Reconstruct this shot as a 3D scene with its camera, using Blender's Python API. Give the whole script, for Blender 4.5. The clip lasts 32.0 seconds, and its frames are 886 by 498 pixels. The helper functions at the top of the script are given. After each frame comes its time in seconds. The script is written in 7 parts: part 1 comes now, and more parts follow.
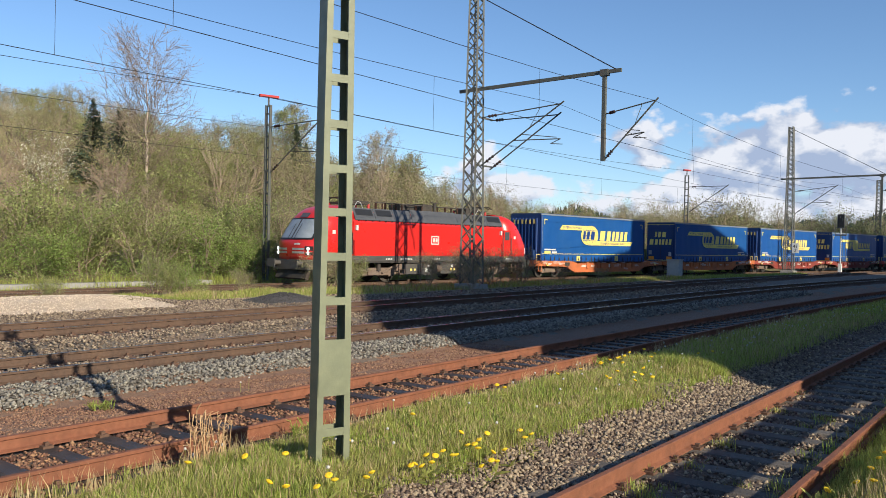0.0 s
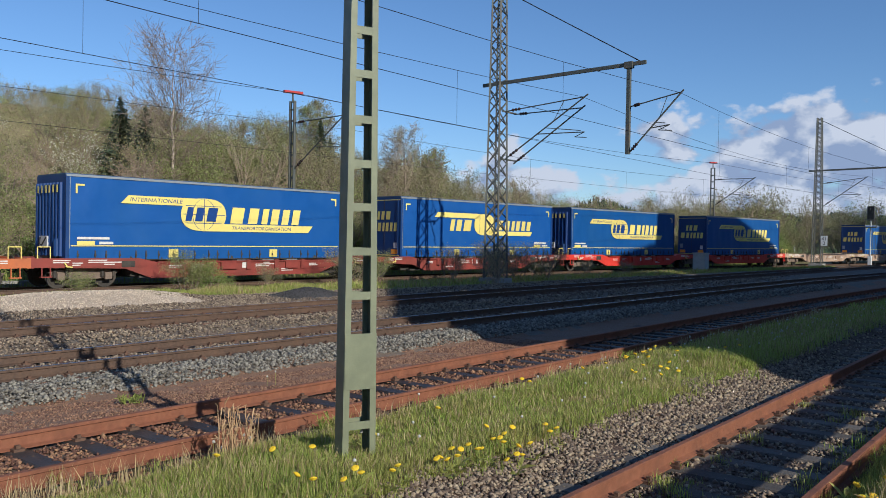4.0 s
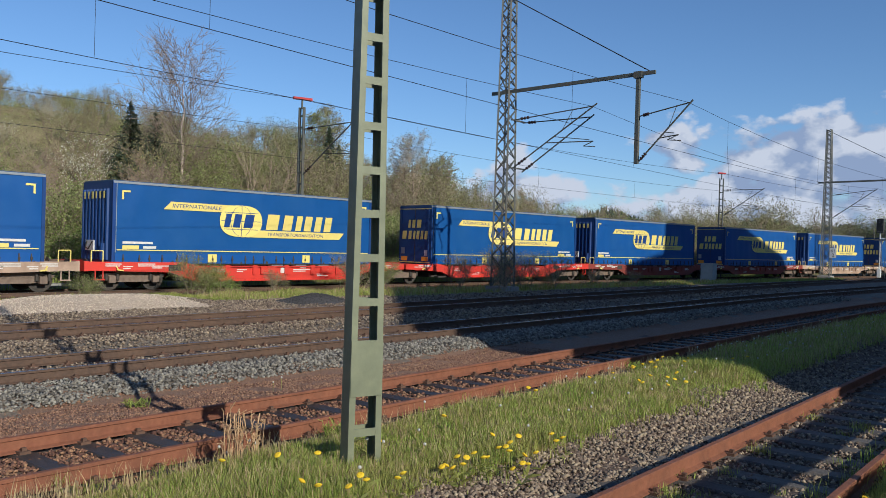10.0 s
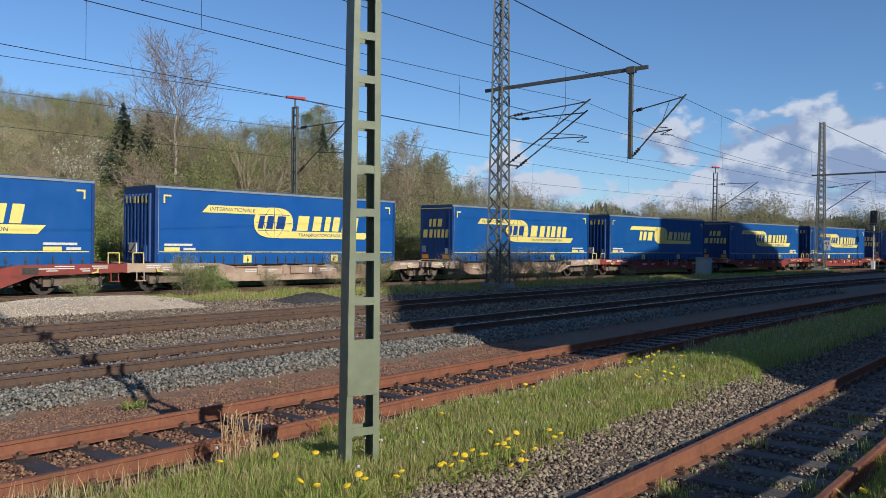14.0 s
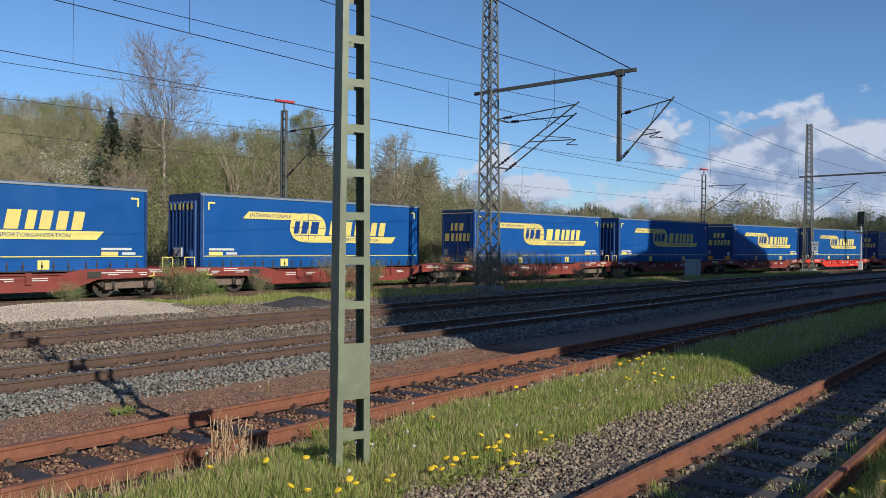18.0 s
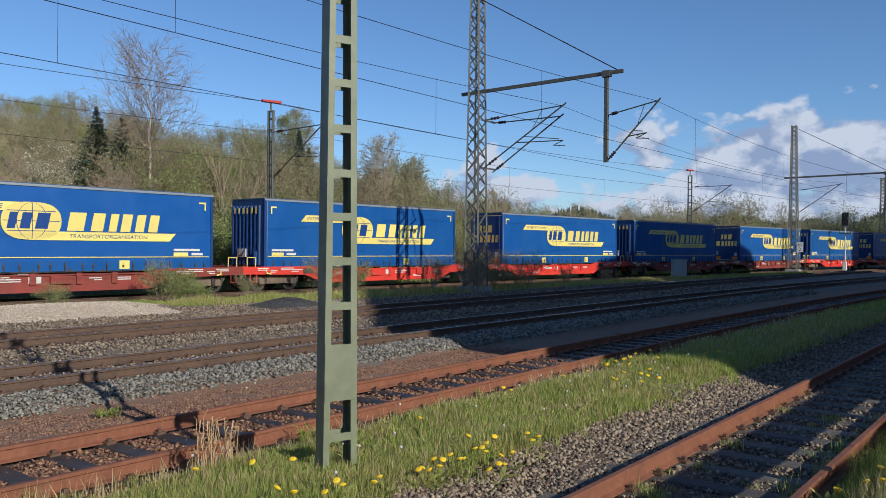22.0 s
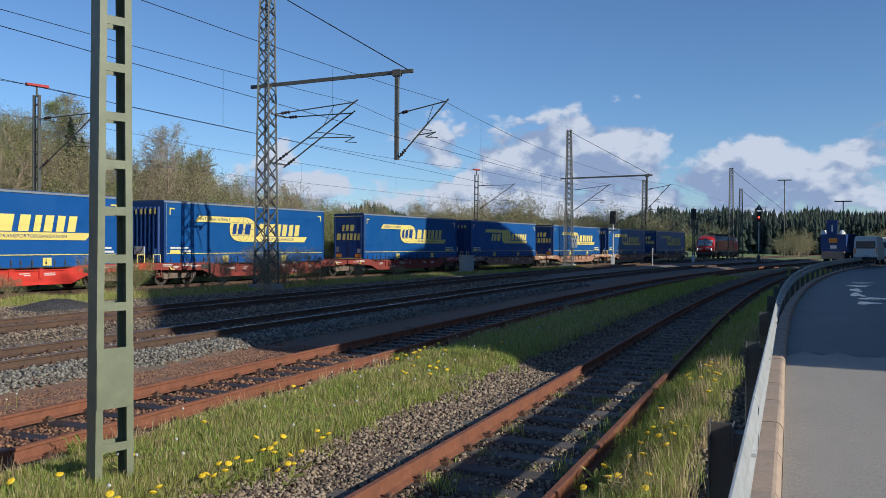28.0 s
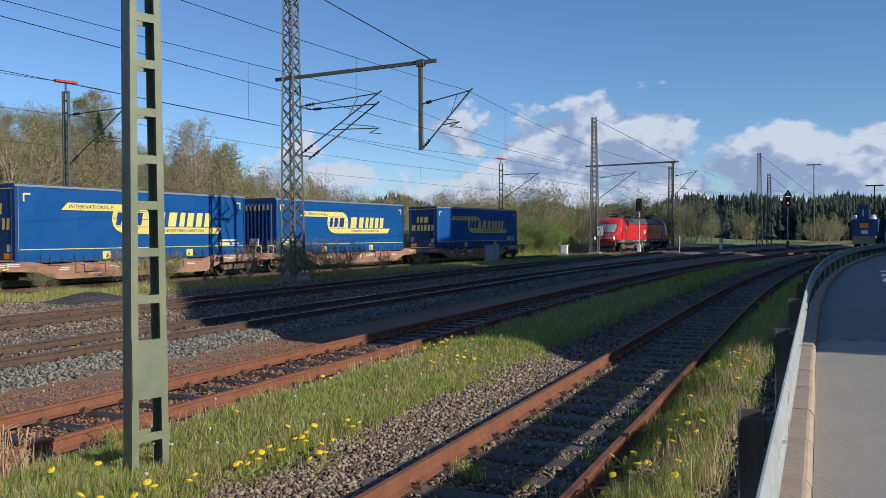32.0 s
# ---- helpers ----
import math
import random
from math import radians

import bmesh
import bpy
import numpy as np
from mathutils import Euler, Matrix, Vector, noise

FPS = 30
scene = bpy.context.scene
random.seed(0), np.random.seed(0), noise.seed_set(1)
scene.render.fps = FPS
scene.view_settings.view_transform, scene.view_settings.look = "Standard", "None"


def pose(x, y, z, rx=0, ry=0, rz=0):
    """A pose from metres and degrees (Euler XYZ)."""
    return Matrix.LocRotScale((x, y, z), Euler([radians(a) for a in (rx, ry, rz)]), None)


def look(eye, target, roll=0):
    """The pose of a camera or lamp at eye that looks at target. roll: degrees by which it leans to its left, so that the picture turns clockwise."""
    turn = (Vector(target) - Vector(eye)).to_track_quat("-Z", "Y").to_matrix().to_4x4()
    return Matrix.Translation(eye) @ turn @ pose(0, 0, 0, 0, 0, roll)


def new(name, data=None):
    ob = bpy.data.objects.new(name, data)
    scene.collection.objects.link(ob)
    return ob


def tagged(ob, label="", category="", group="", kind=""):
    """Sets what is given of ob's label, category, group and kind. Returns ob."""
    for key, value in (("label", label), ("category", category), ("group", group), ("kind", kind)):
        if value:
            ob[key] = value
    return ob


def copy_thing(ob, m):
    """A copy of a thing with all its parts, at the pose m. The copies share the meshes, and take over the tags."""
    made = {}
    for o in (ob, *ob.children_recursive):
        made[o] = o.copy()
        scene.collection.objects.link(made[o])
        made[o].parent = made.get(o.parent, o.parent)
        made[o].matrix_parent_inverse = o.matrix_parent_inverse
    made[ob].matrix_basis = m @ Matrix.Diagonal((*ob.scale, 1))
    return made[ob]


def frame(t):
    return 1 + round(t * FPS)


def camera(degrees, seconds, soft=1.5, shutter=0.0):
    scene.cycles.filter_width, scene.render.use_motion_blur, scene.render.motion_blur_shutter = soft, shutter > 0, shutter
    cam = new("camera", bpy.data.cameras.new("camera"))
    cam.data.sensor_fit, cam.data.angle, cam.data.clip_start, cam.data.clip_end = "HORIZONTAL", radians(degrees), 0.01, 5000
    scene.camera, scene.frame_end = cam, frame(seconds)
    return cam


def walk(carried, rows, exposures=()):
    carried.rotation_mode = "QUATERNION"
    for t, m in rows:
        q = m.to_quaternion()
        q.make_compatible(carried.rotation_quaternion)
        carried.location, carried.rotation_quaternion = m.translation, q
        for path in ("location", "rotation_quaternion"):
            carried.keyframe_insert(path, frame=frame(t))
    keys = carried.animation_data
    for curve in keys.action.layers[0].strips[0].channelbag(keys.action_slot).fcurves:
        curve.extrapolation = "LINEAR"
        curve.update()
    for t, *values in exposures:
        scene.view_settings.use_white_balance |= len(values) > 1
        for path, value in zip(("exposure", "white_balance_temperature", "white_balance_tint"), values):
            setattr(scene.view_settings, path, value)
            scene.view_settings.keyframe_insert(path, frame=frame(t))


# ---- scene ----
cam = camera(56.94, 32.0, 0.8)
PATH = [
    (0, 0.001, 0.005, 2.095, 89.688, -1.143, 37.144),
    (0.5, 0.004, 0.008, 2.095, 89.648, -1.014, 37.21),
    (1, 0.004, 0.004, 2.094, 89.578, -0.991, 37.672),
    (1.5, 0.005, -0.008, 2.096, 89.53, -0.975, 38.157),
    (2, 0.008, 0.001, 2.094, 89.497, -0.914, 38.371),
    (2.5, 0.002, -0.008, 2.098, 89.431, -0.941, 38.555),
    (3, 0.004, -0.015, 2.095, 89.383, -0.919, 38.661),
    (3.5, 0.009, -0.017, 2.095, 89.327, -0.915, 38.76),
    (5.5, 0.002, -0.007, 2.094, 89.136, -0.75, 38.932),
    (6, -0.001, -0.005, 2.094, 89.17, -0.812, 39.038),
    (6.5, -0.004, -0, 2.094, 89.206, -0.863, 39.118),
    (7, -0.005, -0.003, 2.092, 89.234, -0.864, 39.209),
    (7.5, -0.001, -0.007, 2.092, 89.287, -0.876, 39.155),
    (8, -0.007, -0, 2.092, 89.302, -0.924, 39.23),
    (8.5, -0.006, -0.004, 2.093, 89.241, -1.048, 39.287),
    (9, 0, -0, 2.09, 89.155, -1.546, 39.141),
    (9.5, -0.007, -0.008, 2.094, 89.689, -1.591, 39.255),
    (10, -0.004, -0.011, 2.091, 89.797, -1.515, 39.322),
    (10.5, -0.002, -0.012, 2.094, 89.821, -1.466, 39.43),
    (11, -0.007, -0.008, 2.092, 89.766, -1.472, 39.431),
    (11.5, -0.007, -0.005, 2.094, 89.686, -1.152, 39.422),
    (12, -0.003, -0.004, 2.092, 89.725, -0.875, 39.052),
    (12.5, -0.004, -0.003, 2.09, 89.673, -0.842, 38.972),
    (13, -0.003, -0.004, 2.092, 89.611, -0.803, 39.056),
    (13.5, -0.008, -0.003, 2.094, 89.688, -0.728, 39.062),
    (14, -0.009, -0.008, 2.095, 89.627, -0.765, 38.98),
    (14.5, -0.01, -0.003, 2.094, 89.601, -0.723, 38.77),
    (16.5, -0.009, -0.004, 2.094, 89.419, -0.533, 38.16),
    (17, -0.012, -0.009, 2.097, 89.409, -0.549, 38.182),
    (17.5, -0.01, -0.007, 2.097, 89.682, -0.462, 38.302),
    (18, -0.011, -0.005, 2.098, 89.844, -0.475, 38.276),
    (18.5, -0.006, -0.001, 2.099, 89.901, -0.418, 37.802),
    (19, -0.006, -0.002, 2.095, 89.962, -0.386, 37.476),
    (19.5, -0.004, -0.008, 2.096, 90.019, -0.39, 37.529),
    (20, -0.009, -0.007, 2.094, 89.971, -0.365, 37.597),
    (20.5, -0.015, -0.003, 2.099, 89.967, -0.38, 37.627),
    (21, -0.014, 0.006, 2.092, 89.979, -0.37, 37.694),
    (21.5, -0.012, 0.006, 2.099, 89.903, -0.393, 37.519),
    (22, -0.015, 0.004, 2.099, 89.891, -0.466, 37.395),
    (22.5, -0.018, 0.003, 2.1, 89.88, -0.495, 37.308),
    (23, -0.016, 0.002, 2.097, 89.853, -0.556, 36.853),
    (23.5, -0.018, 0.011, 2.092, 89.831, -0.492, 35.799),
    (24, -0.01, 0.018, 2.101, 89.749, -0.581, 32.894),
    (24.5, -0.009, 0.02, 2.101, 89.709, -0.576, 31.691),
    (25, -0.008, 0.019, 2.1, 89.667, -0.577, 31.561),
    (25.5, -0.013, 0.035, 2.093, 89.727, -0.521, 30.997),
    (26, -0.023, 0.049, 2.093, 89.671, -0.43, 29.195),
    (26.5, -0.011, 0.069, 2.092, 89.639, -0.493, 24.387),
    (28.5, 0.006, 0.036, 2.091, 89.734, -0.277, 22.911),
    (29, 0.015, 0.011, 2.104, 89.644, -0.368, 22.97),
    (29.5, 0.016, 0.016, 2.1, 89.645, -0.26, 23.057),
    (30, 0.013, 0.008, 2.102, 89.58, -0.32, 23.638),
    (30.5, 0.007, 0.005, 2.1, 89.54, -0.296, 24.173),
    (31, 0.011, -0.001, 2.097, 89.366, -0.295, 24.567),
    (31.5, 0.006, 0.006, 2.095, 89.314, -0.294, 24.646),
    (32, 0, 0.006, 2.095, 89.033, 0.392, 24.701),
]

EXPO = [(0, 0.42, 5920, 10), (1.0, 0.38, 5800, 10), (2.0, 0.02, 5430, 10), (3.0, -0.03, 5320, 10), (6, -0.05, 5430, 10), (12, -0.06, 5380, 10), (19, -0.06, 5350, 10), (26, -0.06, 5350, 10), (32, 0.0, 5400, 10)]
walk(cam, [(t, pose(x, y, z, rx, ry, rz)) for t, x, y, z, rx, ry, rz in PATH], EXPO)

# ---- world and sun ----
SUN_ELEV, SUN_AZ = radians(25.0), math.atan2(1.0, -0.22)
SUN_DIR = Vector((math.sin(SUN_AZ) * math.cos(SUN_ELEV), math.cos(SUN_AZ) * math.cos(SUN_ELEV), math.sin(SUN_ELEV)))
sun_data = bpy.data.lights.new("sun", "SUN")
sun_data.energy, sun_data.angle, sun_data.color = 5.0, radians(0.55), (1.0, 0.868, 0.63)
sun = new("sun", sun_data)
sun.matrix_basis = look(SUN_DIR * 200, (0, 0, 0))


def node(tree, kind, **inputs):
    n = tree.nodes.new(kind)
    for key, value in inputs.items():
        n.inputs[key.replace("_", " ")].default_value = value
    return n


def make_world():
    w = bpy.data.worlds.new("sky")
    scene.world = w
    w.use_nodes = True
    t = w.node_tree
    t.nodes.clear()
    L = t.links.new
    out = t.nodes.new("ShaderNodeOutputWorld")
    bg = node(t, "ShaderNodeBackground", Strength=0.10)
    sky = t.nodes.new("ShaderNodeTexSky")
    sky.sky_type, sky.sun_disc = "NISHITA", False
    sky.sun_elevation, sky.sun_rotation = SUN_ELEV, SUN_AZ
    sky.air_density, sky.dust_density, sky.ozone_density, sky.altitude = 1.0, 0.2, 3.4, 500
    tc = t.nodes.new("ShaderNodeTexCoord")
    sep = t.nodes.new("ShaderNodeSeparateXYZ")
    L(tc.outputs["Generated"], sep.inputs[0])
    # cumulus: noise with rounded billows in the direction of view, flattened towards the horizon
    def math_(op, a, b):
        m = t.nodes.new("ShaderNodeMath")
        m.operation = op
        for k, v in enumerate((a, b)):
            if isinstance(v, (int, float)):
                m.inputs[k].default_value = v
            else:
                L(v, m.inputs[k])
        return m.outputs[0]

    def cloud_height(shift):
        mp = t.nodes.new("ShaderNodeMapping")
        mp.inputs["Location"].default_value = (3.1 + shift[0], 0.4 + shift[1], shift[2])
        mp.inputs["Scale"].default_value = (1.0, 1.0, 1.55)
        L(tc.outputs["Generated"], mp.inputs[0])
        warp = node(t, "ShaderNodeTexNoise", Scale=16.0, Detail=4.0, Roughness=0.6)
        L(mp.outputs[0], warp.inputs["Vector"])
        vm = t.nodes.new("ShaderNodeVectorMath")
        vm.operation = "MULTIPLY_ADD"
        vm.inputs[1].default_value = (0.05, 0.05, 0.05)
        L(warp.outputs["Color"], vm.inputs[0])
        L(mp.outputs[0], vm.inputs[2])
        base = node(t, "ShaderNodeTexNoise", Scale=5.5, Detail=7.0, Roughness=0.55, Lacunarity=2.1)
        L(mp.outputs[0], base.inputs["Vector"])
        total_ = base.outputs["Fac"]
        for scale, amount in ((12.0, 0.24), (27.0, 0.13), (60.0, 0.07)):
            vo = node(t, "ShaderNodeTexVoronoi", Scale=scale)
            vo.feature = "SMOOTH_F1"
            vo.inputs["Smoothness"].default_value = 0.35
            L(vm.outputs[0], vo.inputs["Vector"])
            total_ = math_("ADD", total_, math_("MULTIPLY", math_("SUBTRACT", 0.45, vo.outputs["Distance"]), amount))
        return total_

    n1 = cloud_height((0.0, 0.0, 0.0))
    # cover: most between 1 and 9 degrees up, thinning above
    cov = t.nodes.new("ShaderNodeValToRGB")
    cov.color_ramp.elements[0].position, cov.color_ramp.elements[0].color = 0.0, (0.56, 0.56, 0.56, 1)
    cov.color_ramp.elements[1].position, cov.color_ramp.elements[1].color = 0.26, (0.0, 0.0, 0.0, 1)
    for p_, c_ in ((0.05, 0.53), (0.09, 0.475), (0.135, 0.39), (0.18, 0.20)):
        e = cov.color_ramp.elements.new(p_)
        e.color = (c_, c_, c_, 1)
    L(sep.outputs["Z"], cov.inputs[0])
    # fewer clouds over the hill, more ahead along the line
    azm = node(t, "ShaderNodeMapRange")
    azm.inputs["From Min"].default_value, azm.inputs["From Max"].default_value = 0.58, 0.76
    azm.inputs["To Min"].default_value, azm.inputs["To Max"].default_value = -0.16, 0.03
    L(sep.outputs["Y"], azm.inputs["Value"])
    total = math_("ADD", math_("ADD", n1, cov.outputs[0]), azm.outputs[0])
    # a large bank of cumulus ahead, and a thin one over the hill
    for axis, lo, hi, amount in (((-0.25, 0.96, 0.105), 0.978, 0.999, 0.13), ((-0.89, 0.43, 0.150), 0.984, 0.999, 0.17)):
        dot = t.nodes.new("ShaderNodeVectorMath")
        dot.operation = "DOT_PRODUCT"
        dot.inputs[1].default_value = Vector(axis).normalized()
        L(tc.outputs["Generated"], dot.inputs[0])
        near_ = node(t, "ShaderNodeMapRange")
        near_.interpolation_type = "SMOOTHSTEP"
        near_.inputs["From Min"].default_value, near_.inputs["From Max"].default_value, near_.inputs["To Max"].default_value = lo, hi, amount
        L(dot.outputs["Value"], near_.inputs["Value"])
        total = math_("ADD", total, near_.outputs[0])
    mask = node(t, "ShaderNodeMapRange")
    mask.interpolation_type = "SMOOTHSTEP"
    mask.inputs["From Min"].default_value, mask.inputs["From Max"].default_value = 0.945, 1.03
    L(total, mask.inputs["Value"])
    # shading of the clouds: white tops towards the sun, grey-blue bellies
    dif = math_("SUBTRACT", n1, cloud_height((0.018, -0.004, 0.034)))
    lit = node(t, "ShaderNodeMapRange")
    lit.inputs["From Min"].default_value, lit.inputs["From Max"].default_value = -0.055, 0.055
    L(dif, lit.inputs["Value"])
    ramp = t.nodes.new("ShaderNodeValToRGB")
    ramp.color_ramp.elements[0].color = (3.2, 3.7, 4.7, 1)
    ramp.color_ramp.elements[1].color = (6.6, 6.45, 6.4, 1)
    e = ramp.color_ramp.elements.new(0.5)
    e.color = (4.8, 5.0, 5.45, 1)
    L(lit.outputs[0], ramp.inputs[0])
    mix = t.nodes.new("ShaderNodeMix")
    mix.data_type = "RGBA"
    L(mask.outputs[0], mix.inputs["Factor"])
    L(sky.outputs[0], mix.inputs["A"])
    L(ramp.outputs[0], mix.inputs["B"])
    L(mix.outputs["Result"], bg.inputs["Color"])
    L(bg.outputs[0], out.inputs[0])


make_world()

# ---- materials ----
MATS = {}


def mat(name, a, b=None, scale=6.0, rough=0.7, metal=0.0, bump=0.0, bump_scale=60.0, stain=None, stain_scale=1.2, stain_amount=0.5,
        rand=0.0, spec=0.5, coat=0.0, translucent=0.0, island=0.0):
    """Two-scale procedural surface: fine grain between a and b, larger stains, fine relief."""
    m = bpy.data.materials.new(name)
    MATS[name] = m
    m.use_nodes = True
    t = m.node_tree
    L = t.links.new
    bs = t.nodes["Principled BSDF"]
    bs.inputs["Metallic"].default_value = metal
    bs.inputs["Specular IOR Level"].default_value = spec
    bs.inputs["Coat Weight"].default_value = coat
    b = b or tuple(c * 0.75 for c in a)
    geo = t.nodes.new("ShaderNodeTexCoord")
    n1 = node(t, "ShaderNodeTexNoise", Scale=scale, Detail=6.0, Roughness=0.65)
    L(geo.outputs["Object"], n1.inputs["Vector"])
    mr = t.nodes.new("ShaderNodeMapRange")
    mr.inputs["From Min"].default_value, mr.inputs["From Max"].default_value = 0.32, 0.68
    L(n1.outputs["Fac"], mr.inputs["Value"])
    mix = t.nodes.new("ShaderNodeMix")
    mix.data_type = "RGBA"
    mix.inputs["A"].default_value, mix.inputs["B"].default_value = (*a, 1), (*b, 1)
    L(mr.outputs[0], mix.inputs["Factor"])
    col = mix.outputs["Result"]
    if stain:
        n2 = node(t, "ShaderNodeTexNoise", Scale=stain_scale, Detail=5.0, Roughness=0.6)
        L(geo.outputs["Object"], n2.inputs["Vector"])
        mr2 = t.nodes.new("ShaderNodeMapRange")
        mr2.inputs["From Min"].default_value, mr2.inputs["From Max"].default_value = 0.45, 0.7
        mr2.inputs["To Max"].default_value = stain_amount
        L(n2.outputs["Fac"], mr2.inputs["Value"])
        mix2 = t.nodes.new("ShaderNodeMix")
        mix2.data_type = "RGBA"
        mix2.inputs["B"].default_value = (*stain, 1)
        L(mr2.outputs[0], mix2.inputs["Factor"])
        L(col, mix2.inputs["A"])
        col = mix2.outputs["Result"]
    if rand or island:
        hsv = t.nodes.new("ShaderNodeHueSaturation")
        src = t.nodes.new("ShaderNodeObjectInfo").outputs["Random"] if rand else t.nodes.new("ShaderNodeNewGeometry").outputs["Random Per Island"]
        amount = rand or island
        mv = t.nodes.new("ShaderNodeMapRange")
        mv.inputs["To Min"].default_value, mv.inputs["To Max"].default_value = 1 - amount, 1 + amount
        L(src, mv.inputs["Value"])
        L(mv.outputs[0], hsv.inputs["Value"])
        mh = t.nodes.new("ShaderNodeMath")
        mh.operation = "MULTIPLY_ADD"
        mh.inputs[1].default_value, mh.inputs[2].default_value = 0.05 * amount, 0.5 - 0.025 * amount
        L(src, mh.inputs[0])
        L(mh.outputs[0], hsv.inputs["Hue"])
        L(col, hsv.inputs["Color"])
        col = hsv.outputs["Color"]
    L(col, bs.inputs["Base Color"])
    rr = t.nodes.new("ShaderNodeMapRange")
    rr.inputs["To Min"].default_value, rr.inputs["To Max"].default_value = max(0.03, rough - 0.10), min(1.0, rough + 0.10)
    L(n1.outputs["Fac"], rr.inputs["Value"])
    L(rr.outputs[0], bs.inputs["Roughness"])
    if bump:
        n3 = node(t, "ShaderNodeTexNoise", Scale=bump_scale, Detail=4.0)
        L(geo.outputs["Object"], n3.inputs["Vector"])
        bp = node(t, "ShaderNodeBump", Strength=bump, Distance=0.02)
        L(n3.outputs["Fac"], bp.inputs["Height"])
        L(bp.outputs[0], bs.inputs["Normal"])
    if translucent:
        out = t.nodes["Material Output"]
        tr = t.nodes.new("ShaderNodeBsdfTranslucent")
        L(col, tr.inputs["Color"])
        ms = t.nodes.new("ShaderNodeMixShader")
        ms.inputs[0].default_value = translucent
        L(bs.outputs[0], ms.inputs[1])
        L(tr.outputs[0], ms.inputs[2])
        L(ms.outputs[0], out.inputs["Surface"])
    return m


def glow(name, color, strength):
    m = mat(name, color, rough=0.3)
    bs = m.node_tree.nodes["Principled BSDF"]
    bs.inputs["Emission Color"].default_value, bs.inputs["Emission Strength"].default_value = (*color, 1), strength
    return m


mat("rust_rail", (0.190, 0.066, 0.032), (0.255, 0.100, 0.052), 14, 0.8, bump=0.35, bump_scale=90, stain=(0.10, 0.042, 0.024), stain_scale=3)
mat("used_rail", (0.062, 0.037, 0.025), (0.115, 0.068, 0.045), 14, 0.72, bump=0.25, bump_scale=90, stain=(0.15, 0.085, 0.05), stain_scale=1.4)
mat("clip_rust", (0.085, 0.046, 0.030), (0.14, 0.075, 0.047), 14, 0.8, bump=0.3)
mat("rail_shine", (0.42, 0.43, 0.46), (0.33, 0.34, 0.37), 20, 0.28, metal=1.0)
mat("old_sleeper", (0.085, 0.072, 0.062), (0.145, 0.122, 0.105), 9, 0.9, bump=0.5, bump_scale=45, rand=0.3, stain=(0.16, 0.13, 0.105), stain_scale=3)
mat("tarred_sleeper", (0.022, 0.019, 0.018), (0.055, 0.044, 0.038), 9, 0.55, bump=0.5, bump_scale=45, rand=0.3)
mat("concrete_sleeper", (0.20, 0.15, 0.11), (0.13, 0.095, 0.07), 9, 0.9, bump=0.3, bump_scale=60, rand=0.15)
mat("steel_sleeper", (0.10, 0.050, 0.032), (0.16, 0.085, 0.055), 9, 0.85, bump=0.3, rand=0.2)
mat("ballast_grey", (0.24, 0.195, 0.15), (0.085, 0.068, 0.053), 26, 0.95, bump=1.0, bump_scale=30, stain=(0.20, 0.13, 0.085), stain_scale=0.9, stain_amount=0.6)
mat("ballast_brown", (0.16, 0.095, 0.062), (0.05, 0.031, 0.022), 26, 0.95, bump=1.0, bump_scale=34, stain=(0.20, 0.16, 0.12), stain_scale=0.8)
mat("cinder", (0.150, 0.078, 0.048), (0.30, 0.180, 0.118), 75, 0.97, bump=1.0, bump_scale=90, stain=(0.24, 0.15, 0.095), stain_scale=0.6, stain_amount=0.6)
mat("white_gravel", (0.54, 0.44, 0.34), (0.40, 0.32, 0.245), 34, 0.95, bump=0.8, bump_scale=45, stain=(0.42, 0.33, 0.25), stain_scale=1.0)
mat("dark_gravel", (0.045, 0.042, 0.046), (0.085, 0.078, 0.078), 30, 0.95, bump=0.8, bump_scale=35)
mat("turf", (0.17, 0.145, 0.055), (0.23, 0.185, 0.085), 9, 0.95, bump=0.8, bump_scale=30, stain=(0.16, 0.115, 0.06), stain_scale=0.7, stain_amount=0.7)
mat("slope_earth", (0.19, 0.16, 0.07), (0.27, 0.215, 0.115), 1.2, 0.97, bump=0.8, bump_scale=6, stain=(0.13, 0.15, 0.05), stain_scale=0.15, stain_amount=0.8)
mat("field", (0.14, 0.20, 0.05), (0.18, 0.21, 0.07), 0.05, 0.97, stain=(0.10, 0.095, 0.05), stain_scale=0.012, stain_amount=0.8)
mat("stone_grey", (0.27, 0.240, 0.200), (0.125, 0.112, 0.095), 25, 0.85, island=0.6, bump=0.3)
mat("stone_brown", (0.285, 0.140, 0.082), (0.115, 0.060, 0.038), 25, 0.9, island=0.65, bump=0.3)
mat("stone_cinder", (0.30, 0.165, 0.105), (0.15, 0.078, 0.050), 25, 0.95, island=0.5)
mat("stone_mixed", (0.31, 0.230, 0.165), (0.125, 0.092, 0.066), 25, 0.9, island=0.7, bump=0.3)
mat("stone_white", (0.64, 0.525, 0.415), (0.48, 0.385, 0.295), 25, 0.92, island=0.35)
mat("grass_blade", (0.27, 0.345, 0.060), (0.40, 0.41, 0.105), 2.0, 0.65, island=0.45, translucent=0.4, spec=0.3, stain=(0.42, 0.32, 0.13), stain_scale=1.3, stain_amount=0.5)
mat("dry_grass", (0.42, 0.31, 0.15), (0.54, 0.42, 0.235), 2.0, 0.8, island=0.3, translucent=0.3)
mat("dry_weed", (0.44, 0.27, 0.135), (0.56, 0.37, 0.20), 9, 0.85)
mat("petal_yellow", (0.95, 0.62, 0.01), (0.95, 0.72, 0.03), 9, 0.7, translucent=0.25)
